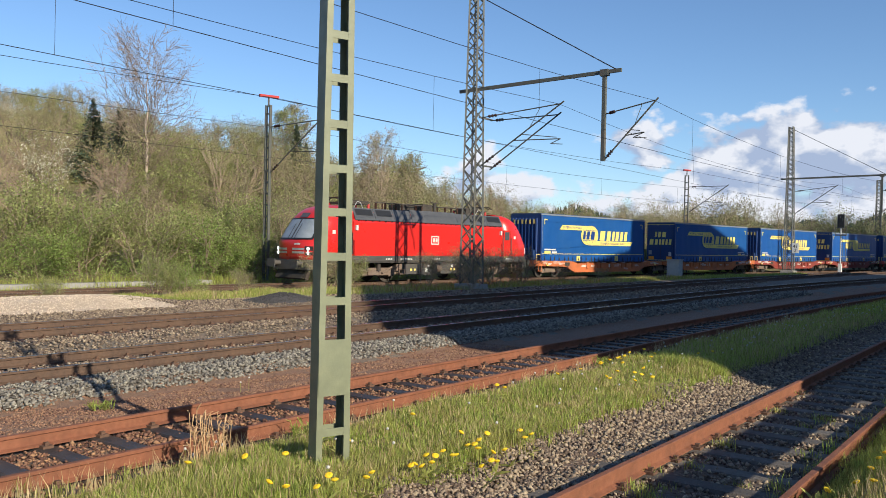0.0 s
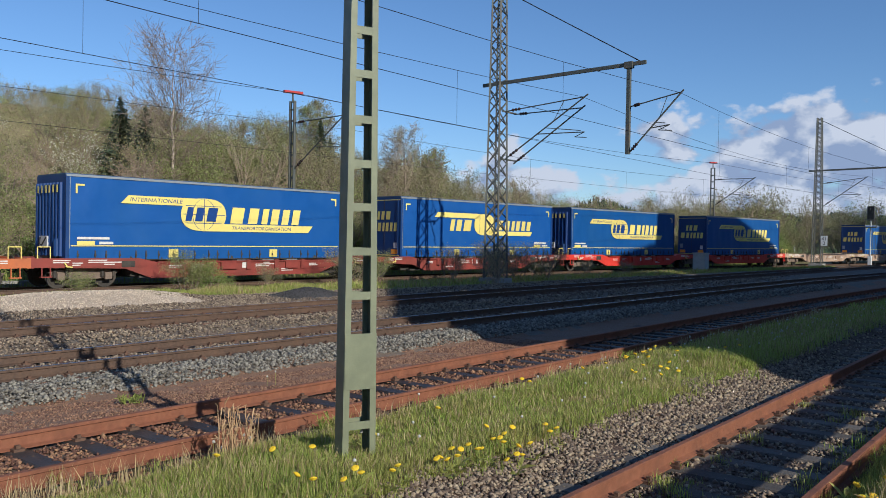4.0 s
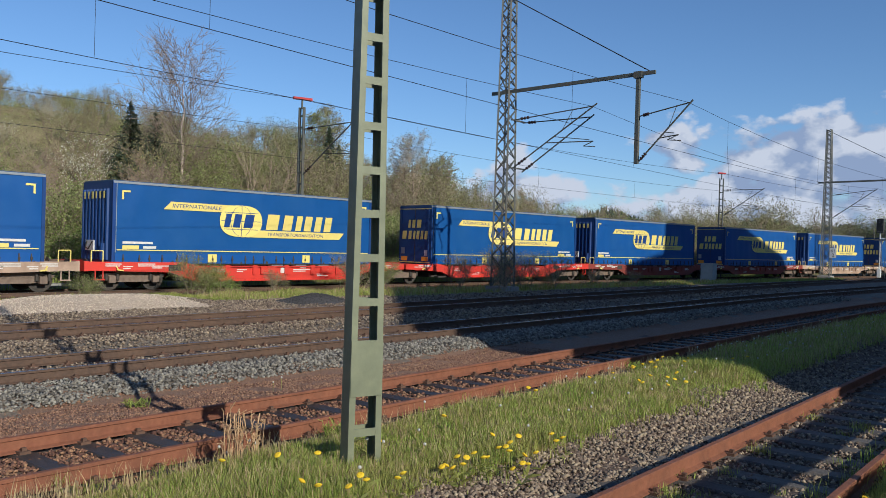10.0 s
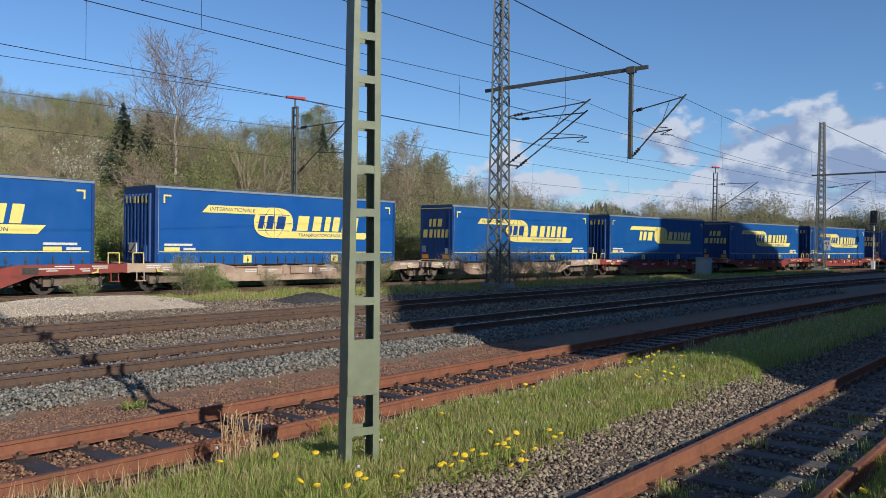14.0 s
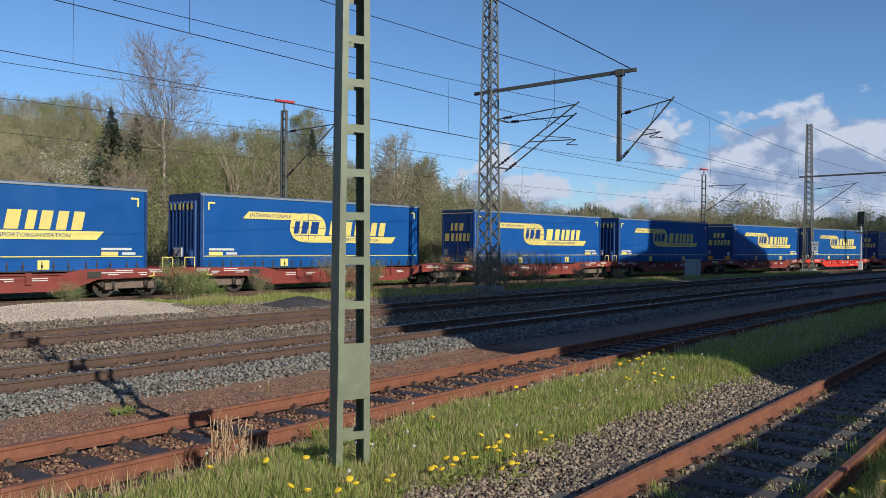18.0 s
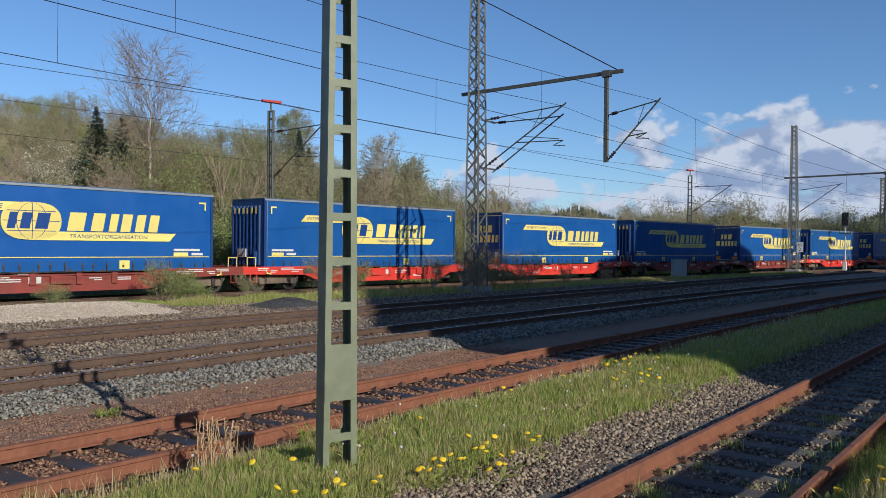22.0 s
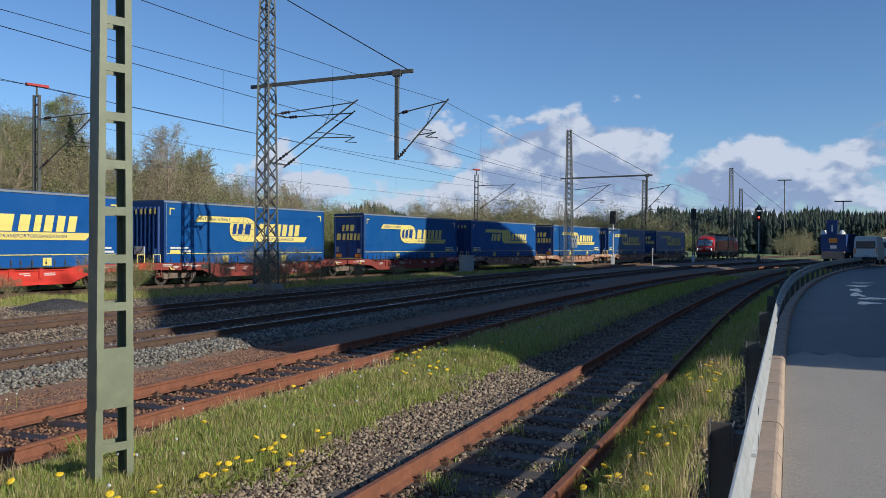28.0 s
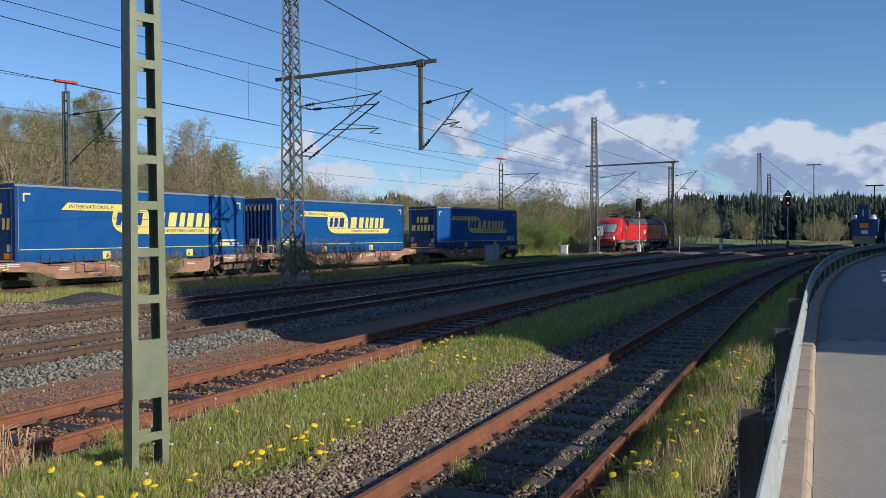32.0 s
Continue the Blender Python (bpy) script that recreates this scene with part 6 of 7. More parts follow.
def make_road():
    road = tagged(link("road", sweep(offset_line(x_rail, 0.0, -120, 330, 3, 0.0), [(0.13, 0.05), (8.5, 0.05), (8.5, 0.34), (4.3, 0.40), (0.13, 0.31)]), "asphalt"), "worn grey asphalt road beside the railway", "road", kind="structure")
    # kerb stones, one object each
    kerb = thing("kerb", "row of beige concrete kerb stones along the road", "kerb", kind="structure")
    stone = MB()
    stone.prism_y([(-0.115, 0.0), (0.135, 0.0), (0.125, 0.38), (0.095, 0.425), (0.07, 0.435), (-0.095, 0.435), (-0.115, 0.415)], 0.006, 1.19)
    first = None
    for y in np.arange(-12, 110, 1.2):
        x = float(x_rail(y))
        a = math.atan(float(x_rail(y + 0.6) - x_rail(y - 0.6)) / 1.2)
        if first is None:
            first = part("kerb_stone", stone, "kerb_concrete", kerb)
            o = first
        else:
            o = first.copy()
            scene.collection.objects.link(o)
        o.matrix_basis = pose(x, y, random.uniform(-0.006, 0.006), 0, 0, -math.degrees(a) + random.uniform(-0.25, 0.25))
    rail = thing("guard_rail", "galvanised steel guard rail on dark posts beside the road", "guard rail")
    # W-shaped beam with its upper edge rolled back
    prof = [(-0.02, 0.40), (0.02, 0.425), (0.05, 0.46), (0.05, 0.52), (0.0, 0.56), (0.0, 0.59), (0.05, 0.63), (0.05, 0.68), (0.02, 0.725), (-0.005, 0.742), (-0.03, 0.742), (-0.062, 0.70), (-0.066, 0.64),
            (-0.058, 0.64), (-0.052, 0.69), (-0.026, 0.725), (-0.008, 0.722), (0.01, 0.70), (0.036, 0.675), (0.036, 0.635), (-0.014, 0.60), (-0.014, 0.55), (0.036, 0.515), (0.036, 0.465), (0.01, 0.44), (-0.03, 0.415)]
    prof = [(a * 0.36 - 0.008, b + 0.495) for a, b in prof]
    for y in np.arange(-15, 130, 4.0):
        part("beam_section", sweep([(x, yy, z + (0.004 if i == 0 else 0.0), h) for i, (x, yy, z, h) in enumerate(offset_line(x_rail, 0.0, y, y + 4.12, 1.03, 0.0))], prof), "galvanised", rail)
    for y in np.arange(-10.83, 125, 3.8):
        x = float(x_rail(y)) - 0.14
        p = part("post", MB().box(x - 0.06, x - 0.052, y - 0.07, y + 0.07, -0.5, 1.21).box(x + 0.052, x + 0.06, y - 0.07, y + 0.07, -0.5, 1.21).box(x - 0.052, x + 0.052, y - 0.005, y + 0.005, -0.5, 1.21), "mast_steel", rail)
        part("bracket", MB().box(x + 0.06, x + 0.12, y - 0.05, y + 0.05, 1.03, 1.17), "mast_steel", p)
        part("bolt", MB().tube((x + 0.12, y, 1.07), (x + 0.165, y, 1.07), 0.022, n=6), "galvanised", p)


def make_puddle(x, y, rx, ry, seed):
    """A thin wet patch on the road, uneven in outline, a few millimetres proud."""
    rng = random.Random(seed)
    n = 26
    ring = []
    for k in range(n):
        a = 6.2832 * k / n
        r = 1 + 0.22 * math.sin(3 * a + seed) + rng.uniform(-0.13, 0.13)
        ring.append((x + rx * r * math.cos(a), y + ry * r * math.sin(a)))
    mb = MB()
    zs = [0.324 + 0.09 * min(4.17, abs(px - float(x_rail(py)) - 0.13)) / 4.17 for px, py in ring]
    mb.add([(a, b, z) for (a, b), z in zip(ring, zs)], [tuple(range(n))])
    tagged(link("puddle", mb, "water"), "shallow puddle on the shaded asphalt road", "puddle", "puddles on the road")


def make_wet_shade_patch():
    """Wet asphalt, its dark tone also deepening the shade, with an uneven edge, 4 mm over the dry surface."""
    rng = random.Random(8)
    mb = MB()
    # near edge follows the building's shadow boundary across the road
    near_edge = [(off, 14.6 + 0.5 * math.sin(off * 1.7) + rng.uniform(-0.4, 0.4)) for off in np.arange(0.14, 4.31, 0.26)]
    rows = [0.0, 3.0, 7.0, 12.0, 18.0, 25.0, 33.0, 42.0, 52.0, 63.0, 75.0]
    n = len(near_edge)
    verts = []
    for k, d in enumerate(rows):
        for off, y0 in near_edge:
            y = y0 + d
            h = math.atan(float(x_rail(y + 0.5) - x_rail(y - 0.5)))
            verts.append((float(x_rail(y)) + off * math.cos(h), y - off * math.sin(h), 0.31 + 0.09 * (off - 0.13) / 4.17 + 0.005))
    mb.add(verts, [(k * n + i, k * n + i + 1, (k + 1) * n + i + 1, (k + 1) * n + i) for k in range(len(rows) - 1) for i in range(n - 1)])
    tagged(link("wet_asphalt", mb, "asphalt_wet", smooth=True), "wet asphalt darkened for shade, beginning at the shadow's edge", "wet road", kind="structure")


make_road()
make_wet_shade_patch()
for _i, (_x, _y, _rx, _ry) in enumerate(((2.25, 28.5, 0.30, 0.7), (2.7, 31.0, 0.55, 0.6), (2.3, 33.5, 0.22, 1.3), (2.5, 37.0, 0.20, 1.5), (2.9, 41.0, 0.45, 0.8), (3.3, 44.5, 0.5, 0.6), (3.4, 29.5, 0.4, 0.5))):
    make_puddle(_x, _y, _rx, _ry, 2 + _i)


# ---- stones ----
def scatter(q0, q1, y0, y1, n, rng, fall=0.0, hole=None):
    """Random places in a strip across the tracks; fall: how strongly they thin out along y."""
    q = rng.uniform(q0, q1, n)
    u = rng.uniform(0, 1, n)
    y = y0 + (y1 - y0) * u ** (1 + fall)
    ref = np.array([-36.4, -25.7, -18.3, -13.62, -8.22, -2.6, -0.165])
    xs = np.array([x5(y) - 5.5, x5(y) + 5.2, x4(y), x3(y), x2(y), x1(y), x_rail(y)])
    x = np.zeros(n)
    for i in range(6):
        m = (q >= ref[i]) & (q <= ref[i + 1])
        k = (q - ref[i]) / (ref[i + 1] - ref[i])
        x = np.where(m, xs[i] + k * (xs[i + 1] - xs[i]), x)
    x = np.where(q > ref[-1], xs[-1] + q - ref[-1], x)
    return x, y, q


OCT = np.array([(1, 0, 0), (-1, 0, 0), (0, 1, 0), (0, -1, 0), (0, 0, 1), (0, 0, -1)], float)
OCT_F = np.array([(0, 2, 4), (2, 1, 4), (1, 3, 4), (3, 0, 4), (2, 0, 5), (1, 2, 5), (3, 1, 5), (0, 3, 5)])


def make_stones(name, strips, material, label, seed, r0=0.016, r1=0.042, pile=0.0, dark=None):
    rng = np.random.RandomState(seed)
    vs, fs, n0 = [], [], 0
    for q0, q1, y0, y1, n, fall in strips:
        x, y, q = scatter(q0, q1, y0, y1, n, rng, fall)
        z = ground_z(x, y)
        # keep off the rails and the sleepers' tops
        d = np.min([np.abs(np.abs(q - c) - 0.7535) for c in (-2.6, -8.22, -13.62, -18.3)], axis=0)
        ok = (d > 0.09) & (((x + 21.7) / 0.95) ** 2 + ((y - 19.4) / 1.6) ** 2 > 1 if dark is None else True)
        # sleepers of the two near tracks stay mostly clear
        on = (np.abs((y + 6.33) % 0.66 - 0.33) < 0.115) & ((np.abs(q + 8.22) < 1.2) | (np.abs(q + 2.6) < 1.2)) & (rng.uniform(0, 1, len(q)) < 0.85)
        ok = ok & ~on
        x, y, z, n = x[ok], y[ok], z[ok], int(ok.sum())
        r = (r0 + (r1 - r0) * rng.uniform(0, 1, n) ** 1.6) * (1 + y / 70)
        base = OCT[None] * rng.uniform(0.65, 1.25, (n, 6, 1)) + rng.normal(0, 0.16, (n, 6, 3))
        a, b = rng.uniform(0, 6.28, n), rng.uniform(0, 6.28, n)
        ca, sa, cb, sb = np.cos(a), np.sin(a), np.cos(b), np.sin(b)
        one, nul = np.ones(n), np.zeros(n)
        Rz = np.stack([np.stack([ca, -sa, nul], -1), np.stack([sa, ca, nul], -1), np.stack([nul, nul, one], -1)], 1)
        Rx = np.stack([np.stack([one, nul, nul], -1), np.stack([nul, cb, -sb], -1), np.stack([nul, sb, cb], -1)], 1)
        p = np.einsum("nij,njk,nlk->nli", Rz, Rx, base) * r[:, None, None]
        p[..., 2] *= 0.8
        p = p + np.stack([x, y, z + r * 0.35 + pile * rng.uniform(0, 1, n) ** 2], -1)[:, None, :]
        vs.append(p.reshape(-1, 3))
        fs.append((np.arange(n)[:, None, None] * 6 + OCT_F[None] + n0).reshape(-1, 3))
        n0 += n * 6
    ob = mesh_np(name, np.concatenate(vs), np.concatenate(fs), material)
    return tagged(ob, label, "gravel", kind="stuff")


make_stones("ballast_stones", [(-4.85, -3.3, 3.2, 16, 26000, 0.6), (-4.75, -3.3, 16, 45, 5000, 0.6), (-3.3, -1.6, 3.5, 16, 11000, 0.6), (-3.3, -1.6, 16, 40, 4000, 0.6), (-1.7, -1.1, 4, 16, 2200, 0.6), (-0.95, -0.3, 4, 16, 5000, 0.5)],
            "stone_mixed", "grey-brown ballast stones along the near track", 11, 0.012, 0.034, 0.015)
make_stones("ballast_stones", [(-10.0, -6.7, 2.5, 15, 26000, 0.4), (-10.0, -6.8, 15, 45, 9000, 0.6)], "stone_brown", "rust-stained ballast stones in the siding", 12, 0.013, 0.036, 0.03)
make_stones("ballast_stones", [(-13.2, -11.6, 3.0, 22, 17000, 0.4), (-13.0, -11.6, 22, 50, 6000, 0.6)], "stone_grey", "clean grey ballast stones along the main tracks", 13, 0.018, 0.044, 0.04)
make_stones("cinder_chips", [(-11.75, -9.7, 2.0, 17, 38000, 0.4)], "stone_cinder", "brown cinder chips between the tracks", 14, 0.009, 0.023)
make_stones("ballast_stones", [(-17.2, -12.8, 4.0, 24, 22000, 0.3), (-17.0, -12.8, 24, 55, 9000, 0.6), (-20.8, -17.0, 5.0, 26, 14000, 0.3), (-20.8, -16.5, 26, 60, 5000, 0.5), (-23.6, -20.6, 15.5, 24, 8000, 0.2), (-21.9, -20.6, 3, 16, 6000, 0.2), (-22.4, -20.6, 24, 50, 2500, 0.4)],
            "stone_mixed", "weathered ballast stones between the main tracks", 16, 0.016, 0.040, 0.03)
make_stones("gravel_heap_stones", [(-26.4, -21.8, 2.0, 14.5, 24000, 0.0), (-25.0, -22.0, 14, 17, 2500, 0.0)], "stone_white", "pale gravel heap beside the track", 15, 0.010, 0.026)


make_stones("dark_heap_stones", [(-22.5, -20.9, 18.0, 20.8, 1600, 0.0)], "dark_gravel", "small heap of dark gravel beside the track", 17, 0.012, 0.03, 0.0, True)


# ---- grass and flowers ----
def make_grass(name, strips, material, label, seed, lean=0.5):
    rng = np.random.RandomState(seed)
    vs, fs, n0 = [], [], 0
    for q0, q1, y0, y1, n, fall, h0, h1, clump in strips:
        if clump:
            cx, cy, cq = scatter(q0, q1, y0, y1, max(1, n // clump), rng, fall)
            k = rng.randint(0, len(cx), n)
            x, y = cx[k] + rng.normal(0, 0.07, n), cy[k] + rng.normal(0, 0.07, n)
            scale = rng.uniform(0.6, 1.3, len(cx))[k]
        else:
            x, y, _ = scatter(q0, q1, y0, y1, n, rng, fall)
            scale = 0.75 + 0.35 * np.sin(x * 2.1 + y * 0.7) * np.sin(y * 1.3 - x)
        ok = lateral(x, y) < -0.55
        x, y, scale, n = x[ok], y[ok], scale[ok], int(ok.sum())
        z = ground_z(x, y) - 0.01
        h = rng.uniform(h0, h1, n) * scale
        w = rng.uniform(0.0012, 0.0029, n) * (1 + np.abs(x) / 14 + y / 16)
        a = rng.uniform(0, 6.28, n)
        l = h * rng.uniform(0.1, lean, n)
        la = a + rng.normal(0, 0.6, n) + 1.57
        dx, dy = np.cos(a) * w, np.sin(a) * w
        bx, by = np.cos(la) * l, np.sin(la) * l
        p = np.stack([np.stack([x - dx, y - dy, z], -1), np.stack([x + dx, y + dy, z], -1),
                      np.stack([x - dx * 0.8 + bx * 0.35, y - dy * 0.8 + by * 0.35, z + h * 0.6], -1), np.stack([x + dx * 0.8 + bx * 0.35, y + dy * 0.8 + by * 0.35, z + h * 0.6], -1),
                      np.stack([x + bx, y + by, z + h], -1)], 1)
        vs.append(p.reshape(-1, 3))
        t = np.array([(0, 1, 3), (0, 3, 2), (2, 3, 4)])
        fs.append((np.arange(n)[:, None, None] * 5 + t[None] + n0).reshape(-1, 3))
        n0 += n * 5
    ob = mesh_np(name, np.concatenate(vs), np.concatenate(fs), material)
    return tagged(ob, label, "grass", kind="stuff")


make_grass("grass_strip", [(-6.75, -4.6, 2.5, 16, 125000, 0.6, 0.04, 0.19, 0), (-6.9, -4.5, 14, 60, 26000, 0.7, 0.10, 0.3, 0), (-5.0, -4.4, 3, 14, 3500, 0.5, 0.06, 0.18, 24), (-7.4, -6.6, 3.5, 12, 1500, 0.4, 0.06, 0.2, 30)],
           "grass_blade", "fresh spring grass strip between the tracks", 21)
make_grass("grass_bank", [(-1.72, -0.80, 3.5, 20, 38000, 0.6, 0.08, 0.30, 0), (-1.0, -0.6, 4, 20, 2500, 0.6, 0.08, 0.25, 30), (-2.1, -1.5, 4, 30, 4500, 0.7, 0.08, 0.22, 40), (-3.3, -1.9, 5, 14, 900, 0.4, 0.05, 0.16, 45), (-1.6, -0.7, 18, 70, 7000, 0.6, 0.12, 0.4, 0)],
           "grass_blade", "tufted grass on the bank below the road", 22)
make_grass("far_verge_grass", [(-28.2, -22.8, 20, 80, 26000, 0.4, 0.10, 0.35, 0), (-28.0, -26.2, 3, 24, 18000, 0.1, 0.08, 0.32, 0), (-26.2, -23.2, 16, 24, 14000, 0.1, 0.06, 0.25, 0), (-37, -33.6, 8, 90, 16000, 0.3, 0.15, 0.6, 0)],
           "grass_blade", "rough grass verge beside the train's track", 23)
make_grass("dry_grass", [(-4.95, -4.45, 3, 18, 5200, 0.5, 0.02, 0.09, 0), (-6.75, -4.6, 3, 16, 9000, 0.5, 0.03, 0.10, 60), (-6.75, -4.6, 2.5, 30, 26000, 0.5, 0.05, 0.24, 0), (-7.3, -6.5, 3, 30, 3200, 0.6, 0.08, 0.3, 14), (-1.3, -0.6, 4, 20, 4200, 0.6, 0.1, 0.33, 20), (-27.8, -23, 17, 60, 6000, 0.4, 0.12, 0.4, 0), (-27.9, -26.6, 4, 17, 1500, 0.4, 0.12, 0.3, 0)],
           "dry_grass", "dry straw-coloured grass stems", 24)


def make_dandelions():
    rng = np.random.RandomState(31)
    head = MB()
    n = 12
    head.loft([[(r * math.cos(2 * math.pi * k / n), r * math.sin(2 * math.pi * k / n), z) for k in range(n)] for r, z in ((0.008, -0.010), (0.028, 0.0), (0.030, 0.007), (0.016, 0.015), (0.002, 0.013))])
    stem = MB().tube((0, 0, -0.16), (0, 0, -0.005), 0.003, n=5)
    leaf = MB()
    for k in range(5):
        a = k * 1.26 + 0.3
        c, s = math.cos(a), math.sin(a)
        pts = [(0.0, 0.012), (0.07, 0.022), (0.13, 0.012), (0.16, 0.0)]
        top = [(c * d - s * w, s * d + c * w, -0.155 + 0.35 * d * (1 - d * 4)) for d, w in pts]
        bot = [(c * d + s * w, s * d - c * w, -0.155 + 0.35 * d * (1 - d * 4)) for d, w in pts]
        leaf.add(top + bot, [(i, i + 1, 5 + i, 4 + i) for i in range(3)])
    first = None
    spots = [(-4.72, -4.32, 6.3, 7.7, 14), (-4.9, -4.5, 4.2, 5.9, 6), (-6.4, -4.9, 4.2, 8, 9), (-4.70, -4.45, 5.6, 6.3, 8), (-6.4, -4.8, 8, 16, 9), (-5.6, -5.0, 11, 12.5, 7), (-6.85, -6.3, 12.5, 15.5, 13), (-1.6, -0.85, 5, 9, 22), (-1.5, -0.8, 9, 14, 14)]
    for q0, q1, y0, y1, k in spots:
        x, y, _ = scatter(q0, q1, y0, y1, k, rng)
        for a, b in zip(x, y):
            m = pose(float(a), float(b), float(ground_z(a, b)) + 0.16 + rng.uniform(-0.03, 0.06), rng.uniform(-28, 28), rng.uniform(-28, 28), rng.uniform(0, 360)) @ Matrix.Diagonal((1.05, 1.05, 1.05, 1))
            if first is None:
                first = thing("dandelion", "yellow dandelion in bloom among the grass", "flower", "dandelions in the grass")
                part("flower_head", head, "petal_yellow", first)
                part("stem", stem, "grass_blade", first)
                part("leaf_rosette", leaf, "grass_blade", first)
                first.matrix_basis = m
            else:
                copy_thing(first, m)
    # seed heads
    ball = MB()
    n = 10
    ball.loft([[(0.016 * math.sin(a) * math.cos(6.2832 * k / n), 0.016 * math.sin(a) * math.sin(6.2832 * k / n), -0.016 * math.cos(a)) for k in range(n)] for a in (0.15, 0.7, 1.25, 1.8, 2.4, 3.0)])
    first = None
    for q0, q1, y0, y1, k in [(-7.0, -4.8, 4.5, 14, 26), (-6.85, -6.6, 4.8, 5.3, 5), (-10.6, -9.9, 6, 9, 2), (-6.8, -4.8, 14, 34, 130), (-1.4, -1.0, 12, 16, 6)]:
        x, y, _ = scatter(q0, q1, y0, y1, k, rng)
        for a, b in zip(x, y):
            m = pose(float(a), float(b), float(ground_z(a, b)) + 0.2 + rng.uniform(-0.04, 0.08), 0, 0, rng.uniform(0, 360))
            if first is None:
                first = thing("dandelion_clock", "white dandelion seed head on a thin stem", "flower", "seed heads in the grass")
                part("seed_ball", ball, "seed_white", first)
                part("stem", MB().tube((0, 0, -0.22), (0, 0, 0), 0.003, n=5), "grass_blade", first)
                first.matrix_basis = m
            else:
                copy_thing(first, m)


make_dandelions()


# ---- shrubs and trees ----
def leaves_np(centres, rng, per, spread, size):
    """Small leaf quads in loose tufts round the given places."""
    c = np.repeat(np.asarray(centres, float), per, axis=0)
    n = len(c)
    c = c + rng.normal(0, spread, (n, 3))
    a = rng.normal(0, 1, (n, 3))
    a /= np.linalg.norm(a, axis=1)[:, None]
    b = np.cross(a, rng.normal(0, 1, (n, 3)))
    b /= np.linalg.norm(b, axis=1)[:, None]
    s = rng.uniform(0.5, 1.2, n)[:, None] * size
    p = np.stack([c - a * s, c + b * s * 0.5, c + a * s, c - b * s * 0.5], 1).reshape(-1, 3)
    f = np.arange(n * 4).reshape(-1, 4)
    return p, f


def branchy(rng, height, spread, stems, levels, r0, lean=0.35, bare=0.15):
    """Tapered stems that fork; returns the wood and the places of the twig ends."""
    mb, tips = MB(), []

    def grow(p, d, length, r, level):
        n = 3 if level == 0 else 2
        q = p
        for i in range(n):
            d2 = (d + Vector(rng.normal(0, 0.13, 3))).normalized()
            q2 = q + d2 * length / n
            mb.tube(q, q2, r * (1 - 0.28 * i / n), r * (1 - 0.28 * (i + 1) / n), n=5 if level == 0 else 3, caps=False)
            if level > 0 or i > 0:
                tips.append((q + q2) / 2)
            q, d = q2, d2
            if level < levels:
                for _ in range(2 if level == 0 else 1):
                    side = Vector(rng.normal(0, 1, 3))
                    nd = (d * 0.75 + side.normalized() * 0.75 + Vector((0, 0, 0.22))).normalized()
                    grow(q, nd, length * rng.uniform(0.42, 0.62), r * 0.5, level + 1)
        tips.append(q)
        if level < levels:
            for _ in range(2):
                nd = (d + Vector(rng.normal(0, 0.45, 3))).normalized()
                grow(q, nd, length * rng.uniform(0.4, 0.6), r * 0.55, level + 1)

    for _ in range(stems):
        a = rng.uniform(0, 6.28)
        d = Vector((math.cos(a) * lean * rng.uniform(0.3, 1), math.sin(a) * lean * rng.uniform(0.3, 1), 1)).normalized()
        p = Vector((math.cos(a) * 0.12 * stems ** 0.5 * spread, math.sin(a) * 0.12 * stems ** 0.5 * spread, -0.15))
        grow(p, d, height * rng.uniform(0.5, 0.72), r0, 0)
    return mb, [t for t in tips if t.z > height * bare]


def make_plant(name, label, category, group, rng, height, spread, stems, levels, r0, wood, leaf, per, tuft, size, lean=0.35, bare=0.15, two=None):
    t = thing(name, label, category, group)
    mb, tips = branchy(rng, height, spread, stems, levels, r0, lean, bare)
    wood_ob = part("stem_tangle" if stems > 1 else "trunk", mb, wood, t)
    if stems > 1:
        tagged(wood_ob, kind="stuff")
    if per:
        v, f = leaves_np(tips, rng, per, tuft, size)
        ob = mesh_np("foliage", v, f, leaf)
        ob.parent = t
    if two:
        v, f = leaves_np(tips[:: two[1]], rng, two[2], tuft, two[3])
        ob = mesh_np("blossom", v, f, two[0])
        ob.parent = t
    return t


